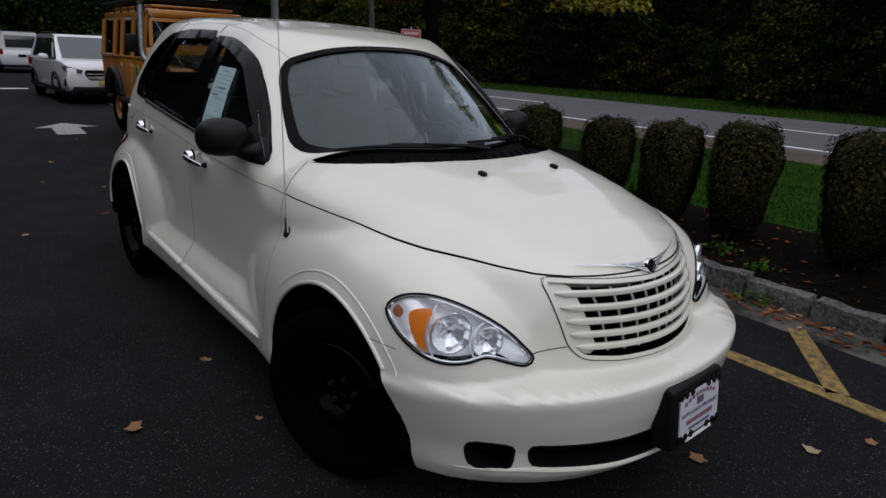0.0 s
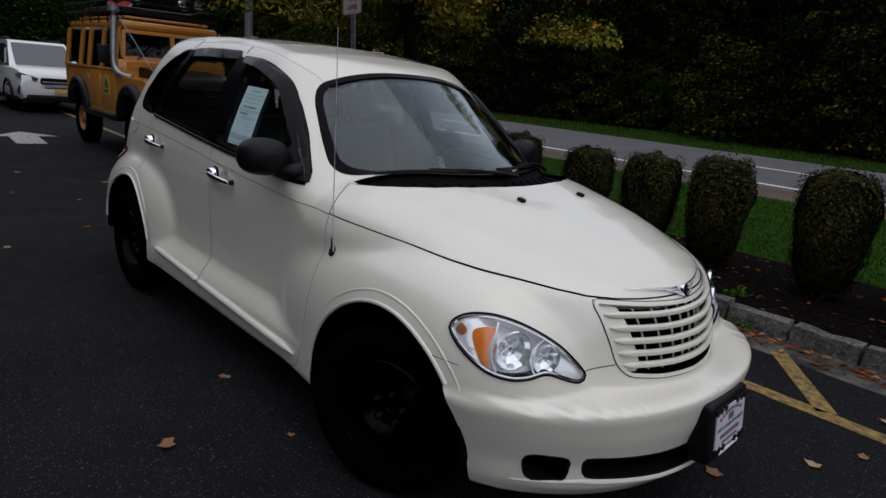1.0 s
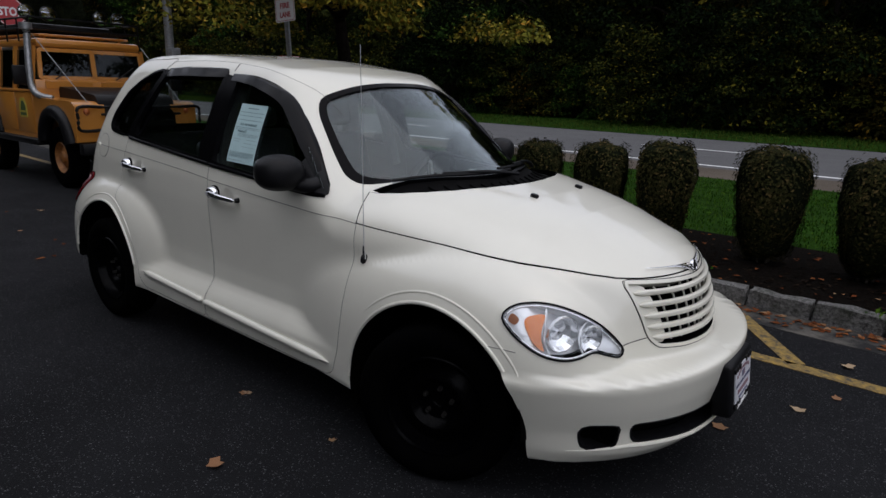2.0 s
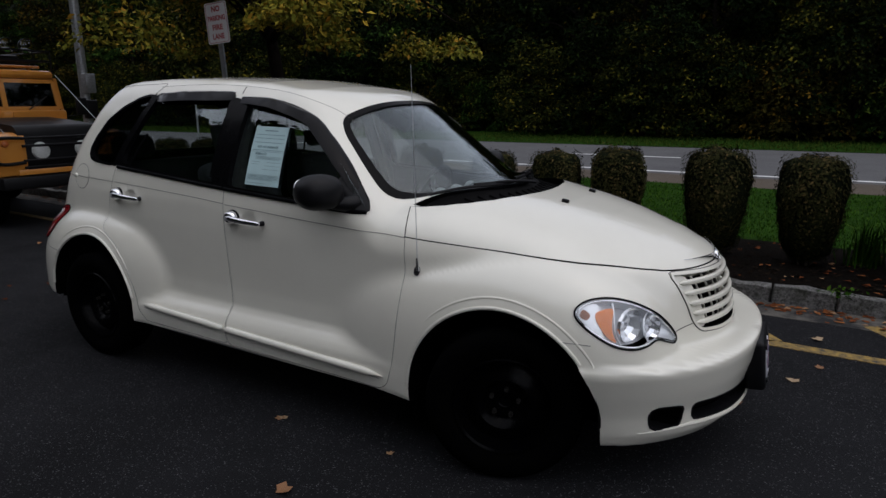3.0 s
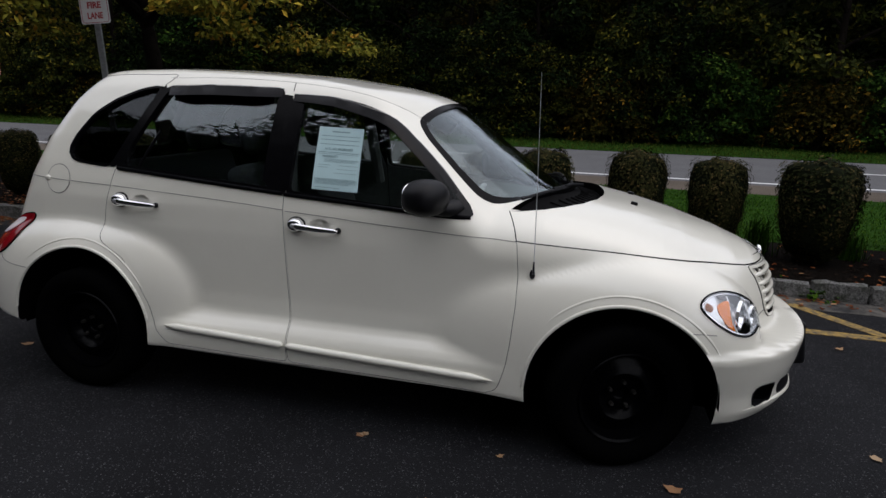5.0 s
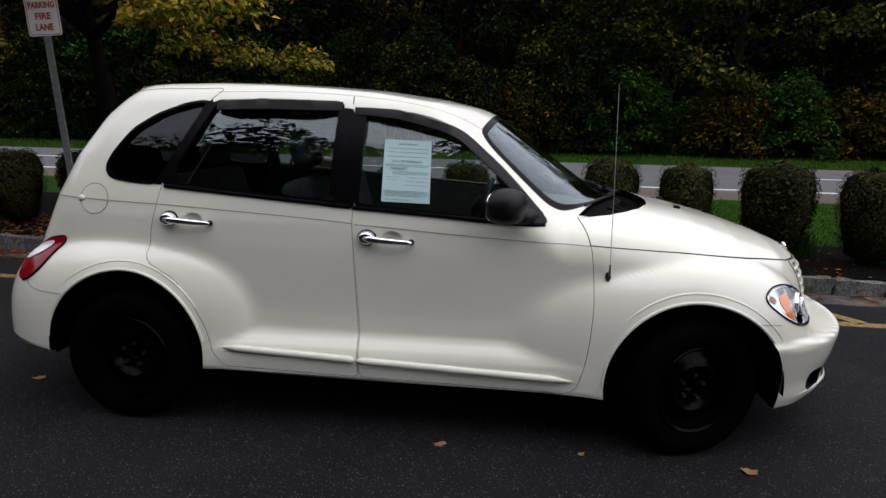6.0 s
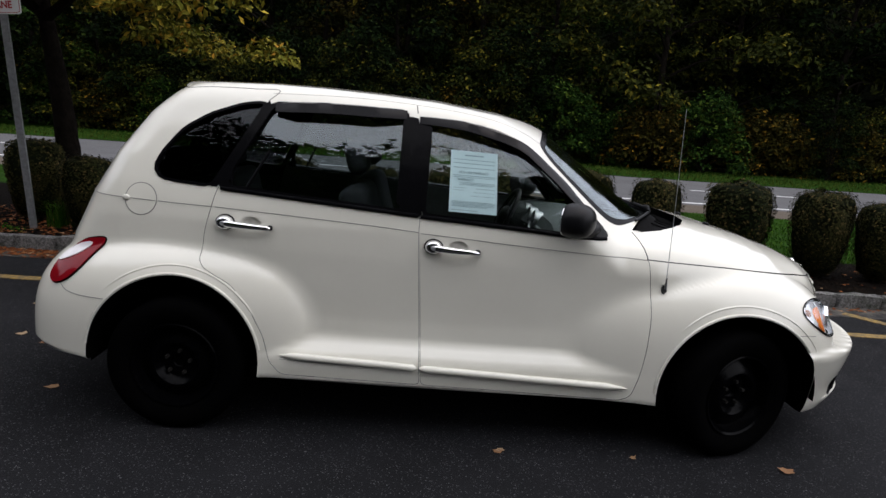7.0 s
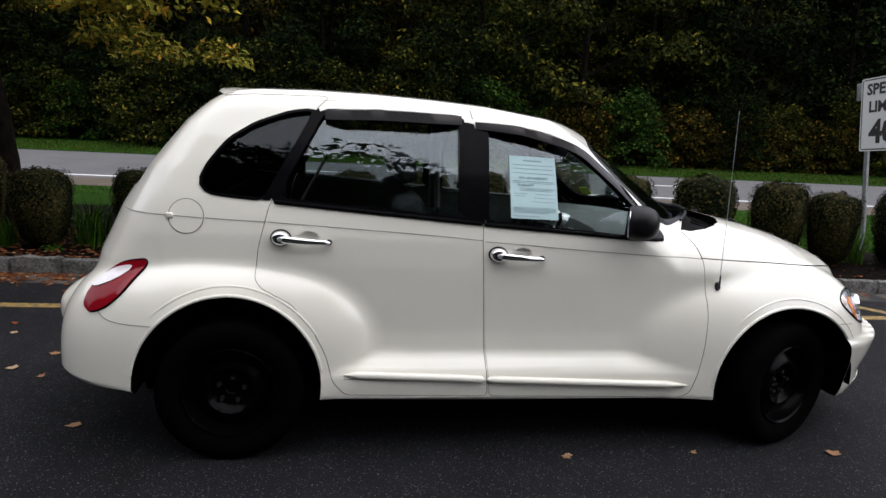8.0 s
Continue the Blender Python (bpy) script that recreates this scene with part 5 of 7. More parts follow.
rows_v = [(0.93, 0.3, 0.7, 0.018), (0.86, 0.06, 0.94, 0.008), (0.80, 0.06, 0.94, 0.008), (0.73, 0.06, 0.94, 0.008), (0.60, 0.05, 0.95, 0.008), (0.575, 0.05, 0.95, 0.005), (0.49, 0.20, 0.95, 0.005), (0.47, 0.20, 0.95, 0.005), (0.45, 0.20, 0.9, 0.005), (0.40, 0.08, 0.35, 0.005), (0.40, 0.55, 0.95, 0.005), (0.36, 0.08, 0.3, 0.005), (0.34, 0.5, 0.95, 0.005), (0.28, 0.45, 0.95, 0.005), (0.18, 0.05, 0.95, 0.006), (0.16, 0.05, 0.95, 0.006), (0.14, 0.05, 0.95, 0.006), (0.12, 0.05, 0.95, 0.006), (0.10, 0.05, 0.8, 0.006), (0.04, 0.05, 0.6, 0.008)]
for v, a, b, h in rows_v:
    part("print_line", paper_box(a, b, v - h / 2, v + h / 2, -0.0104, -0.0098, 4, 1), GREY_INK, form)


def text_on_form(text, u, v, size, width):
    o = on_paper(u, v, -0.0096)
    ax = (on_paper(u + 0.2, v, -0.0096) - on_paper(u - 0.2, v, -0.0096)).normalized()
    ay = (on_paper(u, v + 0.1, -0.0096) - on_paper(u, v - 0.1, -0.0096)).normalized()
    az = ax.cross(ay)
    m = Matrix((ax, ay, az)).transposed().to_4x4()
    m.translation = o
    lettering("form_lettering", text, size, m, GREY_INK, form, width)


text_on_form("AS IS - NO WARRANTY", 0.50, 0.655, 0.017, 0.135)
text_on_form("WARRANTY", 0.33, 0.535, 0.016, 0.075)

# ---- roadside: paint, kerb, leaves ----


def worn_paint(name, c, keep=0.55):
    m = Mat(name, 0.7, 0, 0.3)
    mask = m.ramp(m.noise(22, 8, 0.75), [(keep - 0.18, (0, 0, 0)), (keep + 0.12, (1, 1, 1))])
    m.colour(m.mix(mask, c, (0.03, 0.03, 0.03)))
    return m.m


YELLOW = worn_paint("worn_yellow_paint", (0.36, 0.23, 0.045), 0.52)
WHITE_LINE = worn_paint("worn_white_paint", (0.75, 0.75, 0.75), 0.80)
ARROW_PAINT = worn_paint("worn_arrow_paint", (0.48, 0.48, 0.48), 0.56)


def yellow_y(x):
    return 1.402 - 0.035 * x


def flat_strip(p, q, w, z=0.004, h=0.003):
    """A thin painted strip on the ground from p to q."""
    p, q = Vector((*p, 0)), Vector((*q, 0))
    side = (q - p).normalized().cross(Vector((0, 0, 1))) * w / 2
    bm = bmesh.new()
    lo = [bm.verts.new(v + Vector((0, 0, z - h))) for v in (p - side, q - side, q + side, p + side)]
    hi = [bm.verts.new(v + Vector((0, 0, z))) for v in (p - side, q - side, q + side, p + side)]
    bm.faces.new(hi)
    bm.faces.new(lo[::-1])
    for i in range(4):
        bm.faces.new((lo[i], lo[(i + 1) % 4], hi[(i + 1) % 4], hi[i]))
    bmesh.ops.recalc_face_normals(bm, faces=bm.faces)
    return bm


tagged(part("yellow_line", flat_strip((-30, yellow_y(-30)), (25, yellow_y(25)), 0.10), YELLOW, smooth=0), "worn yellow line painted on the asphalt", "road marking", kind="structure")
for x in (2.13, 3.12, 4.10, 5.08):
    tagged(part("yellow_hatch", flat_strip((x, yellow_y(x) + 0.04), (x - 0.46, yellow_y(x) + 0.68), 0.10), YELLOW, smooth=0), "worn yellow hatch line painted on the asphalt", "road marking", "hatch lines", kind="structure")
tagged(part("stop_line", flat_strip((-20.5, -6), (-20.5, 0.9), 0.35), WHITE_LINE, smooth=0), "white line painted across the asphalt", "road marking", kind="structure")
bm = bmesh.new()
prism(bm, [(-10.45, 0.22), (-9.75, 0.66), (-9.75, 0.36), (-8.75, 0.30), (-8.75, -0.12), (-9.75, -0.06), (-9.75, -0.30)], lambda u, v, d: Vector((u, v, d)), 0.001, 0.004)
tagged(part("painted_arrow", bm, ARROW_PAINT, smooth=0), "worn white arrow painted on the asphalt", "road marking", kind="structure")
tagged(part("road_edge_line", flat_strip((-150, kerb_y(-150) + 9.1), (120, kerb_y(120) + 9.1), 0.13), WHITE_LINE, smooth=0), "white edge line along the road", "road marking", kind="structure")
for k in range(-11, 9):
    x = 12 * k - 4.5
    tagged(part("lane_dash", flat_strip((x, kerb_y(x) + 12.9), (x + 3.6, kerb_y(x + 3.6) + 12.9), 0.12), WHITE_LINE, smooth=0), "white dashed lane line", "road marking", "lane dashes", kind="structure")

# dusty gutter strip in front of the kerb
DUST = Mat("gutter_dust", 0.95, 0, 0.2)
DUST.colour(DUST.mix(DUST.ramp(DUST.noise(3.5, 8, 0.7), [(0.42, (0, 0, 0)), (0.62, (1, 1, 1))]), (0.018, 0.018, 0.018), (0.10, 0.092, 0.08)))
DUST.bump(DUST.noise(60, 4), 0.4, 0.004)
ribbon("gutter", -30, 25, shifted(-0.33), shifted(-0.002), 0.003, 0.004, DUST.m, "dusty gutter with grit along the kerb", "gutter", thick=0.05)


def leaf_outline(seed):
    r = random.Random(seed)
    pts = []
    for k in range(10):
        a = 2 * math.pi * (k + r.uniform(-0.2, 0.2)) / 10
        pts.append(((0.66 if k % 2 else 1.0) * r.uniform(0.7, 1.05) * math.cos(a), (0.6 if k % 2 else 0.85) * r.uniform(0.65, 1.0) * math.sin(a)))
    return pts


def leaf_mesh(seed, size):
    r = random.Random(seed)
    bm = bmesh.new()
    pts = leaf_outline(seed)
    ca, cb = r.uniform(0.3, 0.8), r.uniform(-0.2, 0.6)

    def lift(x, y):
        return size * (0.08 + ca * x * x * 0.5 + cb * y * y * 0.5)

    top = [bm.verts.new((size * x, size * y, lift(x, y))) for x, y in pts]
    mid = bm.verts.new((0, 0, size * 0.04))
    for i in range(10):
        bm.faces.new((top[i], top[(i + 1) % 10], mid))
    low = [bm.verts.new(v.co - Vector((0, 0, 0.0012))) for v in top]
    base = bm.verts.new(mid.co - Vector((0, 0, 0.0012)))
    for i in range(10):
        bm.faces.new((low[(i + 1) % 10], low[i], base))
        bm.faces.new((top[i], low[i], low[(i + 1) % 10], top[(i + 1) % 10]))
    rod(bm, (-size * 0.9, 0, lift(-1, 0)), (-size * 1.5, size * 0.12, 0.004), 0.0014, n=5)
    return finish(bm, 60)


LEAF = Mat("dry_leaf", 0.75, 0, 0.3)
info = LEAF.node("ShaderNodeObjectInfo")
LEAF.colour(LEAF.mix(0.3, LEAF.ramp(info.outputs["Random"], [(0.0, (0.20, 0.085, 0.035)), (0.5, (0.28, 0.16, 0.075)), (1.0, (0.36, 0.27, 0.17))]), LEAF.ramp(LEAF.noise(70, 4, 0.6, True), [(0.3, (0.06, 0.028, 0.012)), (0.7, (0.40, 0.26, 0.14))])))
LITTER = make_leaf("leaf_litter", [(0.0, (0.05, 0.016, 0.008)), (0.45, (0.15, 0.042, 0.015)), (0.8, (0.24, 0.095, 0.035)), (1.0, (0.36, 0.25, 0.15))], 0.75)
leaf_meshes = [leaf_mesh(k, 1.0) for k in range(4)]
spots = [(1.496, -0.932, 0.042), (0.184, -0.868, 0.03), (0.595, -1.299, 0.05), (2.009, 0.347, 0.045), (2.25, 0.771, 0.04), (-2.083, -0.46, 0.045), (-2.487, 0.137, 0.03), (-2.56, 0.49, 0.04), (-2.69, 0.26, 0.04), (-2.97, 0.88, 0.04), (0.80, -0.88, 0.022), (2.37, 1.04, 0.035), (2.70, 0.99, 0.035), (2.39, -0.43, 0.04), (2.36, 1.52, 0.05), (0.17, -0.88, 0.03), (-2.58, -1.28, 0.04), (-4.2, -0.4, 0.04), (-5.1, 0.1, 0.045), (-3.6, -1.5, 0.04), (-6.0, -0.6, 0.05), (-3.3, 0.9, 0.04)]
rl = random.Random(11)
for i, (x, y, s) in enumerate(spots):
    o = tagged(part("fallen_leaf", leaf_meshes[i % 4], LEAF.m), "dry brown leaf lying on the asphalt", "leaf", "fallen leaves")
    o.matrix_basis = Matrix.Translation((x, y, 0.001)) @ Matrix.Rotation(rl.uniform(0, 6.28), 4, 'Z') @ Matrix.Diagonal((s, s, s, 1))


def scatter_leaves(places, sizes, seed):
    """Many small curled leaves as one mesh."""
    r = np.random.RandomState(seed)
    n = len(places)
    yaw = r.uniform(0, 6.283, n)
    base = np.array([(1.3, 0.1, 0.1), (0.3, 0.75, 0.34), (-0.45, 0.35, 0.16), (-1.0, 0, 0.06), (-0.6, -0.7, 0.30), (0.45, -0.4, 0.14)])
    v = base[None] * np.asarray(sizes)[:, None, None]
    v[..., 2] *= r.uniform(0.2, 1.6, n)[:, None]
    c, s = np.cos(yaw)[:, None], np.sin(yaw)[:, None]
    out = np.stack([v[..., 0] * c - v[..., 1] * s, v[..., 0] * s + v[..., 1] * c, v[..., 2]], -1) + np.asarray(places)[:, None, :]
    faces = (np.arange(n)[:, None, None] * 6 + np.array([[0, 1, 2, 3], [0, 3, 4, 5]])[None]).reshape(-1, 4)
    me = bpy.data.meshes.new("leaves")
    me.from_pydata(out.reshape(-1, 3).tolist(), [], faces.tolist())
    return me


r = np.random.RandomState(5)
n = 420
x = np.concatenate([r.uniform(-9, 9, n), r.normal(2.3, 0.9, 150), r.normal(-4.2, 1.2, 900)])
d = np.concatenate([-np.abs(r.normal(0, 0.13, n)) - 0.01, -np.abs(r.normal(0, 0.12, 150)) - 0.02, -np.abs(r.normal(0, 0.16, 900)) - 0.02])
me = scatter_leaves(np.stack([x, 2.33 - 0.05 * x + d, np.full(len(x), 0.006)], 1), r.uniform(0.010, 0.032, len(x)), 6)
tagged(part("leaf_litter", me, LITTER), "brown fallen leaves gathered against the kerb", "leaf litter", kind="stuff")
n = 700
x = np.concatenate([r.uniform(-10, 10, n), r.normal(-4.3, 1.3, 1300)])
d = np.concatenate([r.uniform(0.15, 1.7, n), r.uniform(0.15, 1.6, 1300)])
me = scatter_leaves(np.stack([x, 2.33 - 0.05 * x + d, np.full(len(x), 0.118)], 1), r.uniform(0.010, 0.032, len(x)), 7)
tagged(part("leaf_litter", me, LITTER), "brown fallen leaves on the dark mulch", "leaf litter", kind="stuff")
n = 60
x, y = r.uniform(-12, -2.5, n), r.uniform(-5, 1.6, n)
me = scatter_leaves(np.stack([x, y, np.full(n, 0.004)], 1), r.uniform(0.02, 0.04, n), 8)
tagged(part("leaf_litter", me, LITTER), "scattered brown leaves on the asphalt", "leaf litter", kind="stuff")
# mulch chips
n = 9000
x, d = r.uniform(-8, 8, n), r.uniform(0.14, 1.7, n)
me = scatter_leaves(np.stack([x, 2.33 - 0.05 * x + d, np.full(n, 0.112)], 1), r.uniform(0.008, 0.022, n), 9)
tagged(part("mulch_chips", me, make_leaf("bark_chips", [(0.0, (0.004, 0.003, 0.002)), (0.6, (0.010, 0.0065, 0.005)), (1.0, (0.035, 0.024, 0.017))], 0.9)), "dark shredded bark mulch", "mulch", kind="stuff")

# ---- shrubs ----


def leaf_cloud(points, normals, sizes, seed, droop=0.5):
    """Leaves as folded diamonds at the points, turned about their normals."""
    r = np.random.RandomState(seed)
    n = len(points)
    nrm = np.asarray(normals) + r.normal(0, droop, (n, 3))
    nrm /= np.linalg.norm(nrm, axis=1, keepdims=True) + 1e-9
    t = np.cross(nrm, r.normal(0, 1, (n, 3)))
    t /= np.linalg.norm(t, axis=1, keepdims=True) + 1e-9
    b = np.cross(nrm, t)
    s = np.asarray(sizes)[:, None]
    p = np.asarray(points)
    v = np.stack([p - t * s, p + b * s * 0.5 + nrm * s * 0.18, p + t * s, p - b * s * 0.5 + nrm * s * 0.18], 1)
    k = np.arange(n)[:, None] * 4
    faces = np.concatenate([k + np.array([[0, 1, 2]]), k + np.array([[0, 2, 3]])], 0)
    me = bpy.data.meshes.new("leaves")
    me.from_pydata(v.reshape(-1, 3).tolist(), [], faces.tolist())
    return me


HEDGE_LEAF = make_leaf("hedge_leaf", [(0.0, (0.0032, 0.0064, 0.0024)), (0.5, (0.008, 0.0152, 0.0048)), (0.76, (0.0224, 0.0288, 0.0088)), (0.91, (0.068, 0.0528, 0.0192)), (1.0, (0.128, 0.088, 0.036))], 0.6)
TWIG = make_plain("twig_bark", (0.03, 0.022, 0.016), 0.9)


def shrub(seed, w=0.25, h=0.92):
    """A clipped shrub: stems, a solid core coloured dark for inner shade, and a coat of small leaves."""
    r = np.random.RandomState(seed)
    s = thing("clipped_shrub", "dark green clipped shrub with bronze leaf tips in the mulch bed", "shrub", group="clipped shrubs")
    n = 9500
    d = r.normal(0, 1, (n, 3))
    d /= np.linalg.norm(d, axis=1, keepdims=True)
    k = (np.abs(d[:, 0]) ** 5.5 + np.abs(d[:, 1]) ** 5.5 + np.abs(d[:, 2]) ** 5.5) ** (-1 / 5.5)
    bump = np.array([noise.noise(Vector(q) * 2.3 + Vector((seed, 0, 0))) for q in d])
    taper = 1 - 0.24 * np.clip(0.3 - d[:, 2], 0, 1)
    rad = k * (1 + 0.13 * bump) * r.uniform(0.86, 1.02, n)
    p = d * rad[:, None] * np.array([w, w, h * 0.47])
    p[:, :2] *= taper[:, None]
    p[:, 2] += h * 0.53
    tips = r.rand(n) < 0.025
    p[tips & (d[:, 2] > 0.3), 2] += r.uniform(0.02, 0.07, np.sum(tips & (d[:, 2] > 0.3)))
    part("foliage", leaf_cloud(p, d, r.uniform(0.011, 0.022, n), seed, 0.8), HEDGE_LEAF, s)
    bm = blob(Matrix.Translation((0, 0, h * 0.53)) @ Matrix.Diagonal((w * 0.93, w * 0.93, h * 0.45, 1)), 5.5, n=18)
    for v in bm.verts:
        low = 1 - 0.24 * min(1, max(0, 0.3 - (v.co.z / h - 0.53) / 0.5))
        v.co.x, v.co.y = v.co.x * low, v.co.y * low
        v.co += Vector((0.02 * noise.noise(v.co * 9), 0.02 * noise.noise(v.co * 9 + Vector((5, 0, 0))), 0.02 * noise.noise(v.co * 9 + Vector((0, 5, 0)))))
    # solid core in place of inner leaves; its dark colour stands for their shade
    part("inner_mass", bm, make_leaf("shrub_inner_shade", [(0.0, (0.006, 0.008, 0.004)), (1.0, (0.01, 0.012, 0.006))], 0.95), s)
    for k in range(5):
        a = 1.257 * k + seed
        part("stem", rod(bmesh.new(), (0.05 * math.cos(a), 0.05 * math.sin(a), -0.02), (0.11 * math.cos(a), 0.11 * math.sin(a), 0.3), 0.012, 0.008, 6), TWIG, s)
    return s


shrubs = [shrub(k) for k in range(3)]
rs = random.Random(3)
spots = [(0.0, 3.2, 0.92, 0.95), (0.6, 3.28, 1.0, 1.0), (1.5, 3.22, 0.98, 1.02), (2.24, 3.17, 0.93, 0.99), (3.1, 3.07, 1.22, 1.03), (3.98, 3.02, 1.05, 0.99), (4.62, 2.95, 0.95, 0.90), (5.5, 2.95, 1.0, 0.95),
         (-0.75, 3.32, 0.9, 0.9), (-1.65, 3.3, 0.9, 0.95), (-2.92, 3.35, 0.86, 0.84), (-3.74, 3.15, 0.93, 0.82), (-4.55, 3.55, 1.1, 0.95), (-5.4, 3.5, 1.0, 0.95), (-6.4, 3.6, 1.0, 0.9)]
for i, (x, y, kw, kh) in enumerate(spots):
    m = Matrix.Translation((x, y, 0.10)) @ Matrix.Rotation(rs.uniform(0, 6.28), 4, 'Z')
    o = shrubs[i] if i < 3 else copy_thing(shrubs[i % 3], m)
    o.matrix_basis = m @ Matrix.Diagonal((kw, kw, kh, 1))

BLADE = make_leaf("grass_blade", [(0.0, (0.011, 0.036, 0.003)), (0.6, (0.028, 0.08, 0.006)), (1.0, (0.085, 0.15, 0.016))], 0.6)


def blades(places, heights, width, seed, lean=0.6):
    """Bent blades of grass, three points up each."""
    r = np.random.RandomState(seed)
    n = len(places)
    a = r.uniform(0, 6.283, n)
    out = np.stack([np.cos(a), np.sin(a), np.zeros(n)], 1)
    side = np.stack([-np.sin(a), np.cos(a), np.zeros(n)], 1) * width * r.uniform(0.6, 1.2, n)[:, None]
    h = np.asarray(heights)[:, None]
    k = r.uniform(0.2, 1.0, n)[:, None] * lean
    up = np.array([[0, 0, 1.0]])
    p = np.asarray(places)
    mid = p + up * h * 0.6 + out * h * k * 0.3
    tip = p + up * h * (1 - 0.35 * k) + out * h * k
    v = np.stack([p - side, p + side, mid + side * 0.8, mid - side * 0.8, tip], 1)
    i = np.arange(n)[:, None] * 5
    quads, tris = i + np.array([[0, 1, 2, 3]]), i + np.array([[3, 2, 4]])
    me = bpy.data.meshes.new("blades")
    me.from_pydata(v.reshape(-1, 3).tolist(), [], quads.tolist() + tris.tolist())
    return me


def tuft(seed):
    r = np.random.RandomState(seed)
    s = thing("grass_tuft", "tuft of long green arching leaves", "plant", group="grass tufts")
    n = 140
    p = np.stack([r.normal(0, 0.07, n), r.normal(0, 0.07, n), np.zeros(n)], 1)
    part("leaves", blades(p, r.uniform(0.28, 0.52, n), 0.006, seed, 0.9), BLADE, s)
    part("crown", blob(Matrix.Diagonal((0.08, 0.08, 0.03, 1)), 2, n=8), TWIG, s)
    return s


tufts = [tuft(21), tuft(22)]
for i, (x, y, k) in enumerate([(2.68, 3.35, 1.0), (-3.34, 3.3, 1.2), (-0.35, 3.45, 1.0), (5.05, 3.2, 1.1), (3.52, 3.35, 0.8), (-4.1, 3.2, 0.7)]):
    m = Matrix.Translation((x, y, 0.10)) @ Matrix.Rotation(i * 1.3, 4, 'Z')
    o = tufts[i] if i < 2 else copy_thing(tufts[i % 2], m)
    o.matrix_basis = m @ Matrix.Diagonal((k, k, k, 1))
r = np.random.RandomState(31)
for k, (x, d) in enumerate([(1.15, 0.35), (1.3, -0.03), (0.75, 0.5), (2.5, 0.04), (2.9, -0.02), (-3.6, 0.45), (-4.4, 0.3)]):
    s = thing("weed", "small green weed growing by the kerb", "plant", Matrix.Translation((x, kerb_y(x) + d, 0.10 if d > 0 else 0.002)), group="weeds")
    n = 60
    p = np.stack([r.normal(0, 0.06, n), r.normal(0, 0.05, n), np.abs(r.normal(0.03, 0.025, n))], 1)
    part("leaves", leaf_cloud(p, np.tile((0, 0, 1.0), (n, 1)), r.uniform(0.012, 0.028, n), 40 + k, 0.6), BLADE, s)
    part("stalk", rod(bmesh.new(), (0, 0, -0.004), (0.01, 0, 0.06), 0.004, 0.002, 5), TWIG, s)

# lawn and verge grass
n = 60000
x, d = r.uniform(-9, 13, n), 1.70 + 5.2 * r.beta(1.0, 1.3, n)
keep = d > np.interp(x, [-3.0, -1.2], [3.6, 1.75]) - 0.06
x, d, n = x[keep], d[keep], int(keep.sum())
me = blades(np.stack([x, 2.33 - 0.05 * x + d, 0.115 - (d - 1.75) * 0.0194], 1), r.uniform(0.02, 0.055, n), 0.006, 33)
tagged(part("lawn_grass", me, BLADE), "short green lawn grass", "grass", kind="stuff")
n = 26000
x, d = r.uniform(-60, 35, n), 17.1 + 5 * r.beta(1, 1.2, n)
me = blades(np.stack([x, 2.33 - 0.05 * x + d, 0.02 + (d - 17.1) * 0.0137], 1), r.uniform(0.04, 0.12, n), 0.015, 34)
# verge blades are coloured darker for the shade that the trees cast
SHADED_VERGE_BLADE = make_leaf("shaded_verge_grass_blade", [(0.0, (0.018, 0.036, 0.005)), (0.6, (0.034, 0.058, 0.008)), (1.0, (0.07, 0.085, 0.014))], 0.6)
tagged(part("verge_grass", me, SHADED_VERGE_BLADE), "unmown green verge grass with tree shade in its colour", "grass", kind="stuff")

# ---- trees ----
BARK = Mat("bark", 0.9, 0, 0.03)
BARK.colour(BARK.ramp(BARK.noise(14, 6, 0.7, True), [(0.3, (0.003, 0.0025, 0.002)), (0.7, (0.014, 0.011, 0.009))])).bump(BARK.noise(30, 5, 0.7, True), 0.8, 0.02)
BARK = BARK.m
# the fourth leaf colour is darkened: the woods' deep shade is put into it
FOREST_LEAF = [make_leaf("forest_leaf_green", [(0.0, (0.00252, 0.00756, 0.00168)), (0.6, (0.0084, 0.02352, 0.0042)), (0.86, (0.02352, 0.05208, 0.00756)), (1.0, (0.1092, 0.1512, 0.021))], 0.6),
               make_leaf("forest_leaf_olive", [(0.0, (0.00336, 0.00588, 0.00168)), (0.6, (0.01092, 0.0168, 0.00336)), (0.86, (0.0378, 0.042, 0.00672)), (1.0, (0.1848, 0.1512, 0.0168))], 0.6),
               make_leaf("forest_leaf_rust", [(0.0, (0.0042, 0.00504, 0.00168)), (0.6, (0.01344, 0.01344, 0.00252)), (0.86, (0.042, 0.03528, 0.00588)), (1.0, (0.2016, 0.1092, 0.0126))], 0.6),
               make_leaf("forest_leaf_deep_shade", [(0.0, (0.000672, 0.001512, 0.000588)), (0.6, (0.001512, 0.00378, 0.000924)), (0.88, (0.00672, 0.01428, 0.00294)), (1.0, (0.0336, 0.0504, 0.01008))], 0.7)]


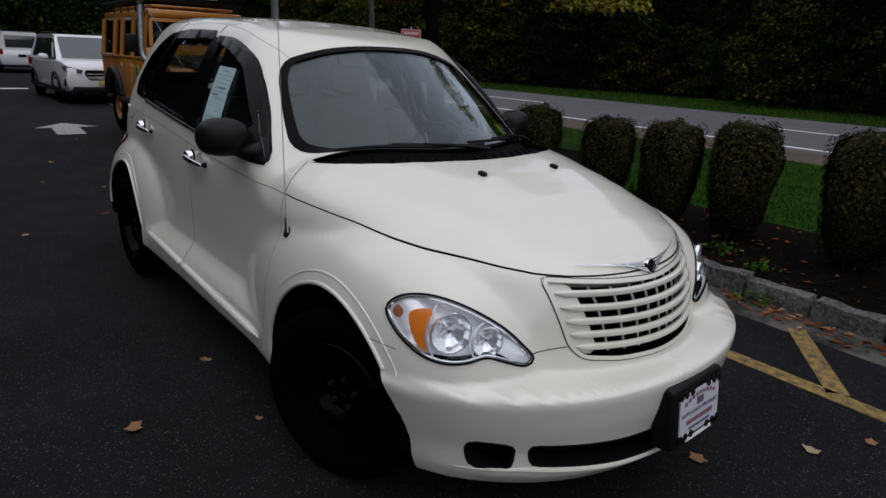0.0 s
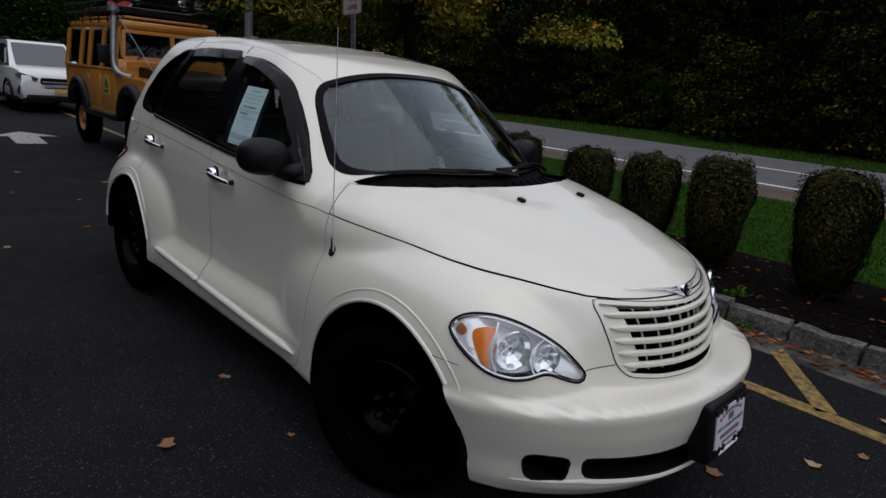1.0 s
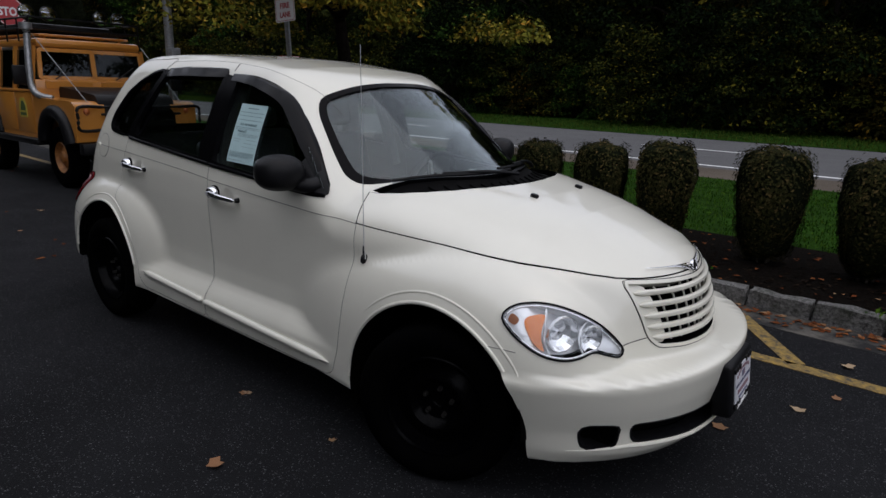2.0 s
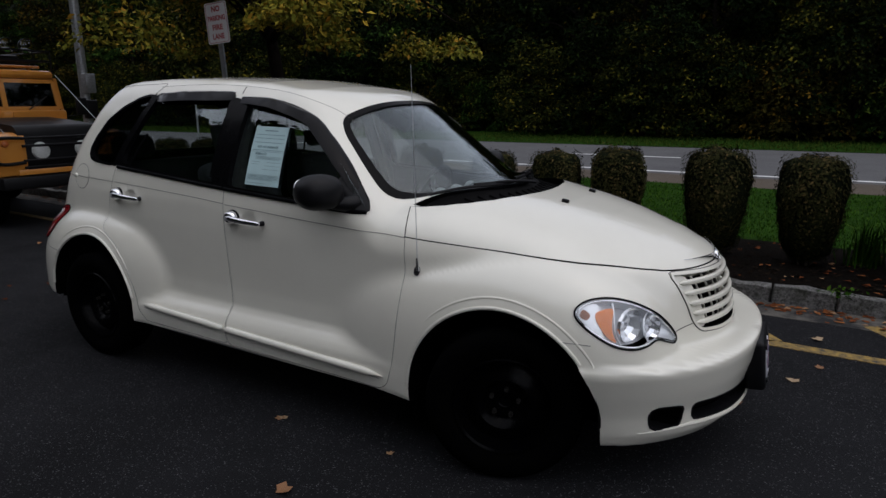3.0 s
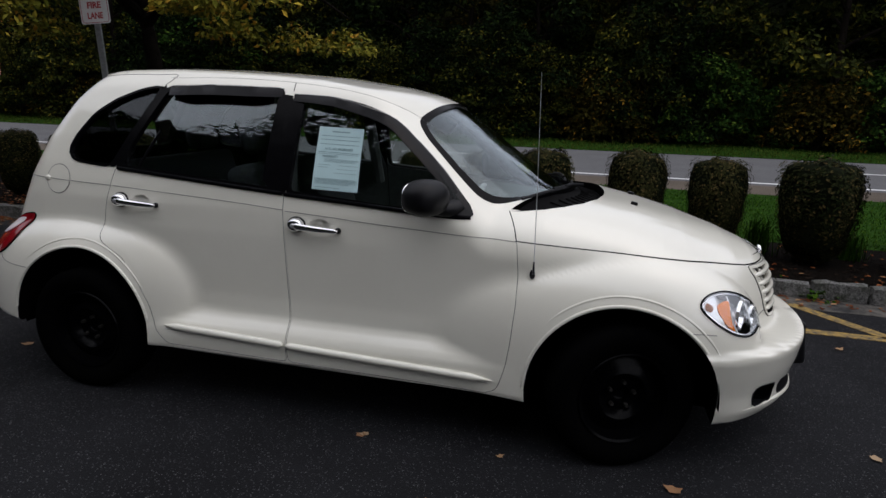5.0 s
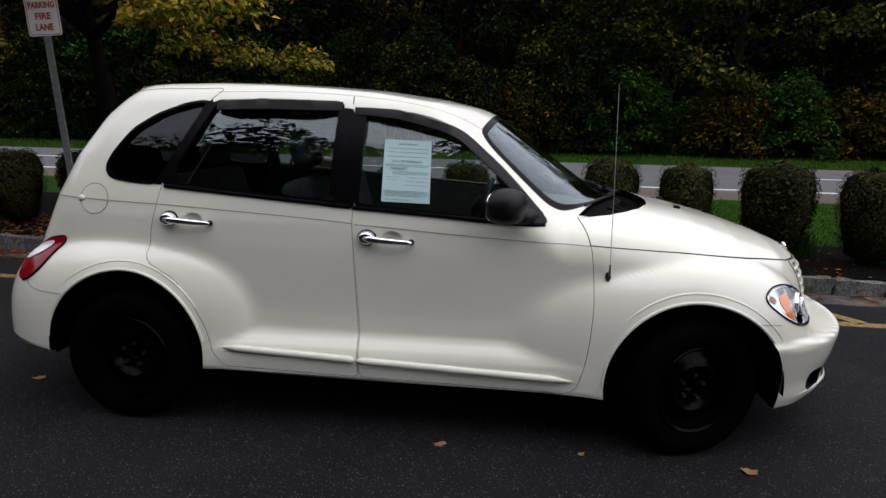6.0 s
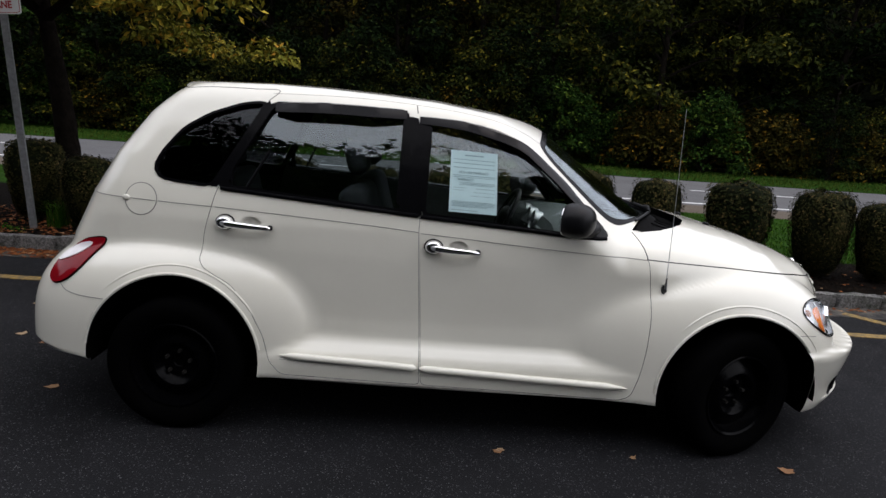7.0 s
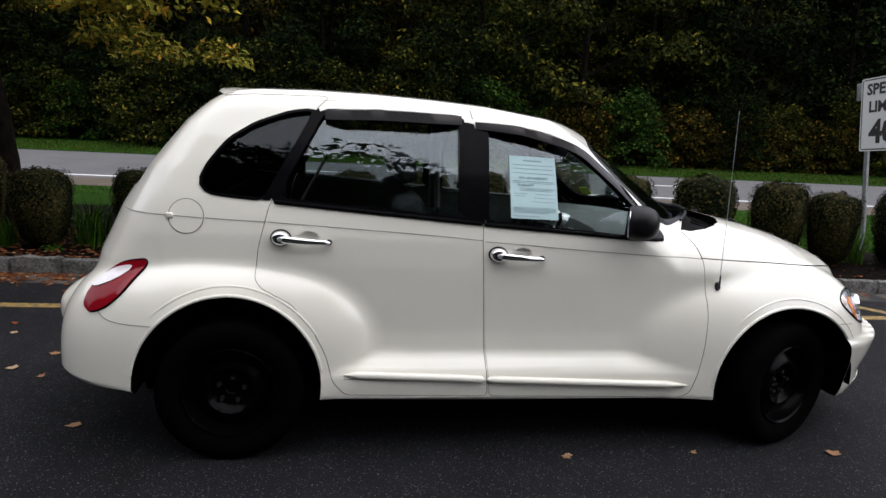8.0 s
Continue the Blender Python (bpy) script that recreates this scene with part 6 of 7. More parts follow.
def tree(name, seed, height, spread, base, leaves, size, material, label, trunk_r, limbs=9, group="woodland trees", clump=0.9, rise=(0.15, 0.45), lift=0.1):
    """Tapered trunk, limbs with twigs, and a crown of leaves in clumps at the limbs' ends."""
    r = np.random.RandomState(seed)
    t = thing(name, label, "tree", group=group)
    top = Vector((r.normal(0, 0.3), r.normal(0, 0.3), height * 0.9))
    trunk = smooth_curve([(0, 0, -0.15), (r.normal(0, 0.05), r.normal(0, 0.05), base * 0.5), (top.x * 0.4, top.y * 0.4, height * 0.45), tuple(top)], 5, False)
    part("trunk", sweep(bmesh.new(), trunk, trunk_r, 10, taper=lambda q: 1.25 - 1.1 * q if q > 0.12 else 1.6 - 3 * q), BARK, t)
    bm = bmesh.new()
    centres = []
    for k in range(limbs):
        f = (k + 0.5) / limbs
        z0 = base + (height * 0.75 - base) * f
        a = 2.4 * k + r.uniform(-0.4, 0.4)
        reach = spread * (1 - 0.45 * f) * r.uniform(0.7, 1.05)
        p0 = Vector((top.x * z0 / height, top.y * z0 / height, z0))
        p1 = p0 + Vector((math.cos(a) * reach * 0.5, math.sin(a) * reach * 0.5, reach * 0.25))
        p2 = p0 + Vector((math.cos(a) * reach, math.sin(a) * reach, reach * r.uniform(*rise)))
        sweep(bm, smooth_curve([p0, p1, p2], 4, False), trunk_r * 0.42 * (1 - 0.5 * f), 6, taper=lambda q: 1 - 0.8 * q)
        for q in (0.3, 0.55, 0.8, 1.02) if lift == 0 else (0.55, 0.8, 1.02):
            c = p0.lerp(p1, q * 2) if q < 0.5 else p1.lerp(p2, (q - 0.5) * 2)
            for _ in range(1):
                centres.append(c + Vector(r.normal(0, 0.22 * spread * 0.5, 3)) + Vector((0, 0, lift * spread)))
    part("branchwork", bm, BARK, t)
    for _ in range(limbs):
        a, q = r.uniform(0, 6.283), r.uniform(0, 1)
        centres.append(Vector((math.cos(a) * spread * 0.45 * q, math.sin(a) * spread * 0.45 * q, height * r.uniform(0.75, 1.0))))
    c = np.array([tuple(v) for v in centres])
    idx = r.randint(0, len(c), leaves)
    off = r.normal(0, 1, (leaves, 3))
    off /= np.linalg.norm(off, axis=1, keepdims=True)
    off *= (r.rand(leaves) ** 0.4)[:, None] * clump * r.uniform(0.6, 1.25, len(c))[idx][:, None]
    off[:, 2] = np.abs(off[:, 2]) * 0.75 - 0.3 * np.hypot(off[:, 0], off[:, 1])
    p = c[idx] + off
    part("crown", leaf_cloud(p, off + np.array([0, 0, 0.6]), r.uniform(0.6, 1.2, leaves) * size, seed, 0.5), material, t)
    return t


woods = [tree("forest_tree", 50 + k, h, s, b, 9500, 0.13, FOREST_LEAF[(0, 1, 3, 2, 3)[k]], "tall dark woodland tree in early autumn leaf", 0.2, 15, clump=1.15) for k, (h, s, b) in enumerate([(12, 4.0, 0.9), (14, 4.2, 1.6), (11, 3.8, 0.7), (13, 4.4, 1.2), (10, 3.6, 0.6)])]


def bush(seed, height, spread, leaves, size, material):
    """Undergrowth: bare stems inside, and rounded clumps of leaves down to the ground."""
    r = np.random.RandomState(seed)
    t = thing("forest_bush", "dense undergrowth bush at the wood's edge", "bush", group="undergrowth bushes")
    bm = bmesh.new()
    c = []
    for k in range(20):
        a, q = 2.4 * k, (k + 0.5) / 20
        z = height * (0.06 + 0.84 * q)
        w = spread * math.sqrt(max(0.05, 1 - (z / height) ** 2)) * r.uniform(0.45, 0.85)
        c.append((w * math.cos(a), w * math.sin(a), z))
        sweep(bm, smooth_curve([(0, 0, -0.1), (0.3 * w * math.cos(a), 0.3 * w * math.sin(a), z * 0.6), c[-1]], 3, False), 0.03, 5, taper=lambda s: 1 - 0.7 * s)
    part("branchwork", bm, BARK, t)
    c = np.array(c)
    idx = r.randint(0, len(c), leaves)
    off = r.normal(0, 1, (leaves, 3))
    off /= np.linalg.norm(off, axis=1, keepdims=True)
    off *= (r.rand(leaves) ** 0.35)[:, None] * (spread * 0.36 * r.uniform(0.7, 1.3, len(c)))[idx][:, None]
    off[:, 2] = np.abs(off[:, 2]) * 0.8 - 0.35 * np.hypot(off[:, 0], off[:, 1])
    p = c[idx] + off
    p[:, 2] = np.maximum(p[:, 2], 0.05)
    part("crown", leaf_cloud(p, off + np.array([0, 0, 0.5]), r.uniform(0.6, 1.2, leaves) * size, seed, 0.5), material, t)
    return t


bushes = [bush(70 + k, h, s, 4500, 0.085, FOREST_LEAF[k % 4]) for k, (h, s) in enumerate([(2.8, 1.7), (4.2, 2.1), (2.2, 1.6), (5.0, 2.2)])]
rw = random.Random(8)
placed = 0
for row, (d, step, x0, x1) in enumerate(((25.5, 4.6, -88, 46), (30.0, 5.0, -88, 50))):
    x = x0
    while x < x1:
        m = Matrix.Translation((x + rw.uniform(-1, 1), kerb_y(x) + d + rw.uniform(-1.2, 1.2), 0.1)) @ Matrix.Rotation(rw.uniform(0, 6.28), 4, 'Z')
        k = rw.uniform(0.85, 1.2)
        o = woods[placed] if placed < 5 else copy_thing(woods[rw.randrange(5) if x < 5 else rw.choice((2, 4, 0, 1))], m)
        o.matrix_basis = m @ Matrix.Diagonal((k, k, k, 1))
        placed += 1
        x += step * rw.uniform(0.8, 1.2)
placed = 0
x = -85
while x < 50:
    m = Matrix.Translation((x, kerb_y(x) + rw.choice((21.6, 21.9, 23.6)) + rw.uniform(-0.4, 0.6), 0.08)) @ Matrix.Rotation(rw.uniform(0, 6.28), 4, 'Z')
    k = rw.uniform(0.75, 1.25)
    o = bushes[placed] if placed < 4 else copy_thing(bushes[rw.randrange(4) if x < 9 else rw.choice((3, 0, 2, 1))], m)
    o.matrix_basis = m @ Matrix.Diagonal((k, k, k, 1))
    placed += 1
    x += rw.uniform(0.8, 1.7) if -40 < x < 35 else rw.uniform(2, 3)

# woods further off, closing the place all round
r = np.random.RandomState(90)


def far_wood(name, n, x0, x1, y0, y1, h, size, seed):
    r = np.random.RandomState(seed)
    x, y = r.uniform(x0, x1, n), r.uniform(y0, y1, n)
    top = h * (0.75 + 0.3 * np.array([noise.noise(Vector((a * 0.12, b * 0.12, seed))) for a, b in zip(x, y)]))
    z = top * r.rand(n) ** 0.8
    me = leaf_cloud(np.stack([x, y, z], 1), np.tile((0, 0, 0.6), (n, 1)), r.uniform(0.6, 1.3, n) * size, seed, 1.0)
    return tagged(part(name, me, FOREST_LEAF[seed % 2]), "dark woods in the distance", "woods", kind="stuff")


far_wood("far_woods", 26000, -130, 90, 35, 46, 15, 0.42, 91)
far_wood("far_woods", 46000, -62, -54, -45, 14, 21, 0.2, 92)
far_wood("far_woods", 9000, 66, 74, -45, 26, 16, 0.5, 93)
far_wood("far_woods", 60000, -70, 12, -24, -16, 26.5, 0.36, 94)


def wood_bank(x0, y0, x1, y1, h, seed):
    """A solid, ragged bank of dark woodland from one end to the other."""
    bm = bmesh.new()
    n, m = int(math.hypot(x1 - x0, y1 - y0) / 1.6), 14
    across = Vector((y0 - y1, x1 - x0, 0)).normalized()
    rows = []
    for i in range(n + 1):
        t = i / n
        base = Vector((x0 + (x1 - x0) * t, y0 + (y1 - y0) * t, -0.3))
        top = h * (0.9 + 0.22 * noise.noise(Vector((i * 0.17, seed, 0))) + 0.12 * noise.noise(Vector((i * 0.9, seed, 3))))
        rows.append([bm.verts.new(base + Vector((0, 0, top * k / m)) + across * 1.8 * noise.noise(Vector((i * 0.5, k * 0.6, seed)))) for k in range(m + 1)] + [bm.verts.new(base + across * 6 + Vector((0, 0, top * 0.9))), bm.verts.new(base + across * 6)])
    for a, b in zip(rows, rows[1:]):
        for k in range(len(a)):
            bm.faces.new((a[k], a[(k + 1) % len(a)], b[(k + 1) % len(a)], b[k]))
    bmesh.ops.recalc_face_normals(bm, faces=bm.faces)
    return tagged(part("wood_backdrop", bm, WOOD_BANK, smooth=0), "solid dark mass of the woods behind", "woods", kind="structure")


# near-black colour stands for the shade deep among the trees
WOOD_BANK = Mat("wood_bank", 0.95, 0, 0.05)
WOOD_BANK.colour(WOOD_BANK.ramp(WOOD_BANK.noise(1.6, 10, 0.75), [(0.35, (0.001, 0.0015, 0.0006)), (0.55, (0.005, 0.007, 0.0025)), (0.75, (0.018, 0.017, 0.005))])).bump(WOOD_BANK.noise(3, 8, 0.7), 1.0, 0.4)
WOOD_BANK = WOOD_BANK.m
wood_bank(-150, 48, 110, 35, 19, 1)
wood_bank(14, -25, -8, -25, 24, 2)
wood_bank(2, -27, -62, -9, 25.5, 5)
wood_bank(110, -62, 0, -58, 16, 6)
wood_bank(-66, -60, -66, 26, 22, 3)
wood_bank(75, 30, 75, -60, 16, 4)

# tree on the lawn
NEAR_LEAF = make_leaf("lawn_tree_leaf", [(0.0, (0.012, 0.035, 0.006)), (0.4, (0.05, 0.095, 0.014)), (0.7, (0.19, 0.19, 0.028)), (0.9, (0.42, 0.30, 0.035)), (1.0, (0.5, 0.22, 0.03))], 0.5)
t = tree("lawn_tree", 81, 5.7, 3.5, 2.15, 64000, 0.046, NEAR_LEAF, "small lawn tree with yellowing green leaves", 0.14, 26, "", 0.6, (0.0, 0.22), 0.0)
t.matrix_basis = Matrix.Translation((-4.55, 4.25, 0.1))

# ---- signs and poles ----
GALV = make_plain("galvanised_steel", (0.30, 0.31, 0.32), 0.45, 0.7)
SIGN_WHITE = make_plain("sign_white", (0.62, 0.62, 0.62), 0.45, vary=0.06)
SIGN_RED = make_plain("sign_red", (0.32, 0.02, 0.025), 0.45, vary=0.1)


def sign_board(name, outline, material, parent, thick=0.003, y=0.0):
    bm = prism(bmesh.new(), outline, lambda u, v, d: Vector((u, d, v)), y - thick, y)
    return part(name, bm, material, parent, smooth=0)


def facing(x, y, z, tx, ty):
    """A pose whose front (-y) looks from x, y towards tx, ty."""
    return Matrix.Translation((x, y, z)) @ Matrix.Rotation(math.atan2(ty - y, tx - x) + math.pi / 2, 4, 'Z')


def rect(w, h, zc, r=0.03):
    return round_corners([(-w / 2, zc - h / 2), (w / 2, zc - h / 2), (w / 2, zc + h / 2), (-w / 2, zc + h / 2)], r)


def words(parent, rows, ink, y):
    for text, z, size, width in rows:
        lettering("sign_lettering", text, size, pose(0, y, z, 90, 0, 0), ink, parent, width, size * 0.035)


def channel_post(parent, h, x=0.0):
    bm = box(bmesh.new(), x - 0.03, x + 0.03, 0.004, 0.012, -0.1, h)
    box(bm, x - 0.032, x - 0.026, 0.002, 0.03, -0.1, h)
    box(bm, x + 0.026, x + 0.032, 0.002, 0.03, -0.1, h)
    return part("sign_post", bm, GALV, parent, "galvanised steel post")


fire = thing("fire_lane_sign", "white no parking sign with red letters on a steel post", "sign", Matrix.Translation((-4.24, 2.95, 0.1)) @ Matrix.Rotation(radians(-4.5), 4, 'Y') @ facing(0, 0, 0, 0.9, -6.4))
channel_post(fire, 2.6)
board = sign_board("sign_board", rect(0.34, 0.495, 2.36), SIGN_WHITE, fire)
part("sign_border", hoop(lambda u, v, d: Vector((u, -0.003 - d, v)), resample(rect(0.318, 0.473, 2.36), 0.03), inset(resample(rect(0.318, 0.473, 2.36), 0.03), 0.006), 0.001, 0.0), SIGN_RED, board)
words(board, [("NO", 2.525, 0.095, 0.13), ("PARKING", 2.415, 0.085, 0.27), ("FIRE", 2.305, 0.09, 0.16), ("LANE", 2.195, 0.09, 0.18)], SIGN_RED, -0.0045)

speed = thing("speed_limit_sign", "white speed limit sign with black figures on two posts", "sign", Matrix.Translation((5.89, 3.62, 0.1)) @ Matrix.Rotation(radians(-6), 4, Vector((0.69, 0.72, 0))) @ facing(0, 0, 0, -10, 0.7))
for x in (-0.26, 0.26):
    channel_post(speed, 2.2, x)
board = sign_board("sign_board", rect(0.76, 0.92, 1.80), SIGN_WHITE, speed)
part("sign_border", hoop(lambda u, v, d: Vector((u, -0.003 - d, v)), resample(rect(0.73, 0.89, 1.80), 0.04), inset(resample(rect(0.73, 0.89, 1.80), 0.04), 0.015), 0.001, 0.0), INK_BLACK, board)
words(board, [("SPEED", 2.11, 0.19, 0.56), ("LIMIT", 1.89, 0.19, 0.48), ("40", 1.57, 0.40, 0.44)], INK_BLACK, -0.0045)
part("sign_bracket", boxed(-0.50, -0.33, 0.02, 0.05, 2.0, 2.22, 0.004), GALV, speed, "small back-turned plate")

stop = thing("stop_sign", "red octagonal stop sign on a steel post", "sign", facing(-19.1, 4.6, 0.1, 2.5, -2.3))
channel_post(stop, 3.3)
oct_line = [(0.41 * math.cos(math.radians(22.5 + 45 * k)), 3.06 + 0.41 * math.sin(math.radians(22.5 + 45 * k))) for k in range(8)]
board = sign_board("sign_board", oct_line, SIGN_RED, stop)
part("sign_border", hoop(lambda u, v, d: Vector((u, -0.003 - d, v)), [(u * 0.98, 3.06 + (v - 3.06) * 0.98) for u, v in oct_line], [(u * 0.93, 3.06 + (v - 3.06) * 0.93) for u, v in oct_line], 0.001, 0.0), SIGN_WHITE, board)
words(board, [("STOP", 3.06, 0.32, 0.58)], SIGN_WHITE, -0.0045)

wrong = thing("wrong_way_sign", "red wrong way sign on a steel post", "sign", facing(-18.0, 13.5, 0.0, 2.5, -2.3))
channel_post(wrong, 2.5)
board = sign_board("sign_board", rect(0.76, 0.50, 2.16), SIGN_RED, wrong)
part("sign_border", hoop(lambda u, v, d: Vector((u, -0.003 - d, v)), resample(rect(0.74, 0.48, 2.16), 0.04), inset(resample(rect(0.74, 0.48, 2.16), 0.04), 0.015), 0.001, 0.0), SIGN_WHITE, board)
words(board, [("WRONG", 2.26, 0.15, 0.6), ("WAY", 2.06, 0.15, 0.36)], SIGN_WHITE, -0.0045)

pole = thing("light_pole", "tall grey steel lamp pole beside the kerb", "pole", Matrix.Translation((-8.08, 3.34, 0.0)))
part("shaft", rod(bmesh.new(), (0, 0, -0.1), (0, 0, 7.5), 0.075, 0.055, 20), GALV, pole)
part("base_cover", lathe(bmesh.new(), [(0.18, 0.0), (0.18, 0.12), (0.12, 0.2), (0.08, 0.22)], 20), GALV, pole)
part("junction_box", boxed(0.06, 0.20, -0.08, 0.08, 1.65, 1.95, 0.012), GALV, pole)
part("meter_box", boxed(0.05, 0.17, -0.09, 0.09, 1.25, 1.54, 0.015), BLACK_PLASTIC, pole, "black box on the pole")
part("lamp_arm", rod(bmesh.new(), (0, 0, 7.45), (0, -1.1, 7.6), 0.035, n=12), GALV, pole)
part("lamp_head", boxed(-0.16, 0.16, -1.6, -0.95, 7.54, 7.68, 0.04), GALV, pole)

# ---- the old off-roader ----
SAND = make_paint("sand_orange_paint", (0.50, 0.20, 0.028), (0.2, 0.12, 0.05), 0.5)
TRIM_BLACK = make_plain("satin_black", (0.005, 0.005, 0.0058), 0.45, spec=0.2)
DULL_GLASS = make_glass("vehicle_glass", (0.12, 0.14, 0.15))
CANVAS_DARK = make_plain("dark_cabin", (0.02, 0.02, 0.02), 0.9)
rover = thing("off_roader", "sand orange old off-roader with roof rack and black bonnet", "car")
W = 0.80
SILL = 1.37


def rp(name, bm, material, parent=None, label="", smooth=40):
    return part(name, bm, material, rover if parent is None else parent, label, smooth)


# lower tub and wings, x from the rear axle forward
tub = bmesh.new()
prism(tub, round_corners([(-0.78, 0.62), (-0.46, 0.62), (-0.40, 0.86), (-0.20, 0.98), (0.20, 0.98), (0.40, 0.86), (0.46, 0.60), (1.72, 0.60), (1.72, 1.22), (-0.78, 1.22)], 0.03), lambda u, v, d: Vector((u, d, v)), -W, W)
rtub = rp("tub", tub, SAND, label="orange body tub")
for s in (-1, 1):
    wing = bmesh.new()
    prism(wing, round_corners([(1.73, 0.66), (1.98, 0.66), (2.04, 0.86), (2.2, 0.97), (2.6, 0.97), (2.78, 0.84), (2.90, 0.62), (2.96, 0.62), (2.96, 1.08), (2.86, 1.12), (1.73, 1.14)], 0.03), lambda u, v, d: Vector((u, s * d, v)), 0.44, W)
    rw_ = rp("front_wing", wing, SAND)
    rp("wing_flare", sweep(bmesh.new(), [(2.4 + 0.42 * math.cos(k), s * (W + 0.01), 0.56 + 0.42 * math.sin(k)) for k in np.linspace(0.1, 3.05, 20)], 0.085, 10), TRIM_BLACK, rw_, "black wheel arch flare")
    rp("arch_flare", sweep(bmesh.new(), [(0.42 * math.cos(k), s * (W + 0.01), 0.56 + 0.42 * math.sin(k)) for k in np.linspace(0.1, 3.05, 20)], 0.085, 10), TRIM_BLACK, rtub, "black wheel arch flare")
    rp("sill_step", boxed(0.5, 1.95, s * W - 0.10, s * W + 0.06, 0.52, 0.60, 0.02), TRIM_BLACK, rtub)
    for x0, x1 in ((0.46, 1.06), (1.09, 1.70)):
        d = rp("door", boxed(x0, x1, s * W - 0.01, s * W + 0.014, 0.66, 1.20, 0.01), SAND)
        rp("door_handle", boxed(x0 + 0.05, x0 + 0.13, s * W + 0.01, s * W + 0.04, 1.08, 1.11, 0.008), TRIM_BLACK, d)
        for z in (0.8, 1.1):
            rp("hinge", boxed(x1 - 0.02, x1 + 0.02, s * W + 0.01, s * W + 0.03, z, z + 0.06, 0.005), TRIM_BLACK, d)
    rp("waist_rail", boxed(-0.78, 1.72, s * W - 0.02, s * W + 0.018, 1.20, 1.235, 0.008), SAND, rtub)
    # upper side: frame bars round three windows, with glass between
    cuts = ((-0.78, -0.70), (-0.02, 0.06), (0.42, 0.50), (1.05, 1.12), (1.64, 1.72))
    for a, b in cuts:
        rp("window_pillar", prism(bmesh.new(), [(a, 1.23), (b, 1.23), (b, 1.80), (a, 1.80)], lambda u, v, d: Vector((u, s * (W - 0.005 - (v - 1.23) * 0.13 + d), v)), -0.03, 0.012), SAND, rtub)
    for (a, b), (c, e) in zip(cuts, cuts[1:]):
        pane = prism(bmesh.new(), [(b - 0.005, 1.25), (c + 0.005, 1.25), (c + 0.005, 1.75), (b - 0.005, 1.75)], lambda u, v, d: Vector((u, s * (W - 0.02 - (v - 1.23) * 0.13 + d), v)), -0.004, 0.0)
        rp("side_window", pane, DULL_GLASS, rtub)
    rp("mirror_arm", sweep(bmesh.new(), [(1.72, s * W, 1.28), (1.84, s * (W + 0.14), 1.30), (1.84, s * (W + 0.16), 1.42)], 0.009, 6), TRIM_BLACK)
    rp("side_mirror", boxed(1.83, 1.87, s * (W + 0.17) - 0.08, s * (W + 0.17) + 0.08, 1.30, 1.54, 0.015), TRIM_BLACK, label="black door mirror")
rp("roof", box(bmesh.new(), -0.80, 1.74, -0.70, 0.70, 1.78, 1.90, 0.05), SAND, label="orange roof")
rp("roof_panel", box(bmesh.new(), -0.60, 1.60, -0.60, 0.60, 1.93, 1.965, 0.012), SAND, label="raised tropical roof panel")
for x in np.linspace(-0.5, 1.5, 6):
    for y in (-0.5, 0.5):
        rp("roof_spacer", boxed(x - 0.02, x + 0.02, y - 0.02, y + 0.02, 1.895, 1.935), SAND)
rp("cabin_fill", boxed(-0.7, 1.4, -0.60, 0.60, 1.0, 1.4, 0.05), CANVAS_DARK)
rp("bulkhead", boxed(1.70, 1.80, -0.78, 0.78, 1.0, SILL, 0.02), SAND)
ws = lambda u, v, d: Vector((1.78 - (v - 1.24) * 0.12 + d, u, v))
surround = hoop(ws, resample(round_corners([(-0.72, SILL), (0.72, SILL), (0.69, 1.78), (-0.69, 1.78)], 0.03), 0.05), inset(resample(round_corners([(-0.72, SILL), (0.72, SILL), (0.69, 1.78), (-0.69, 1.78)], 0.03), 0.05), 0.05), 0.02, -0.02)
scr = rp("screen_frame", surround, SAND)
rp("screen_divider", prism(bmesh.new(), [(-0.03, SILL + 0.02), (0.03, SILL + 0.02), (0.03, 1.76), (-0.03, 1.76)], ws, -0.02, 0.02), SAND, scr)
for s in (-1, 1):
    rp("screen_pane", prism(bmesh.new(), [(s * 0.025, SILL + 0.04), (s * 0.68, SILL + 0.04), (s * 0.65, 1.74), (s * 0.025, 1.74)], ws, -0.004, 0.0), DULL_GLASS, scr)
    rp("wiper", sweep(bmesh.new(), [ws(s * 0.40 - 0.12, SILL + 0.01, 0.03), ws(s * 0.40 + 0.02, SILL + 0.10, 0.03), ws(s * 0.40 + 0.15, SILL + 0.19, 0.03)], 0.008, 6), TRIM_BLACK, scr)
    rp("vent_flap", prism(bmesh.new(), [(s * 0.06, 1.255), (s * 0.66, 1.255), (s * 0.66, 1.345), (s * 0.06, 1.345)], lambda u, v, d: Vector((1.805 + d, u, v)), 0, 0.02), SAND, scr)
bonnet = prism(bmesh.new(), round_corners([(1.80, 1.0), (2.93, 0.98), (2.95, 1.10), (2.86, 1.20), (1.80, 1.285)], 0.05), lambda u, v, d: Vector((u, d, v)), -0.50, 0.50)
rp("bonnet", bonnet, TRIM_BLACK, label="black bonnet")
grl = rp("front_panel", boxed(2.86, 2.94, -0.50, 0.50, 0.62, 1.06, 0.02), TRIM_BLACK, label="black front panel with round lamps")
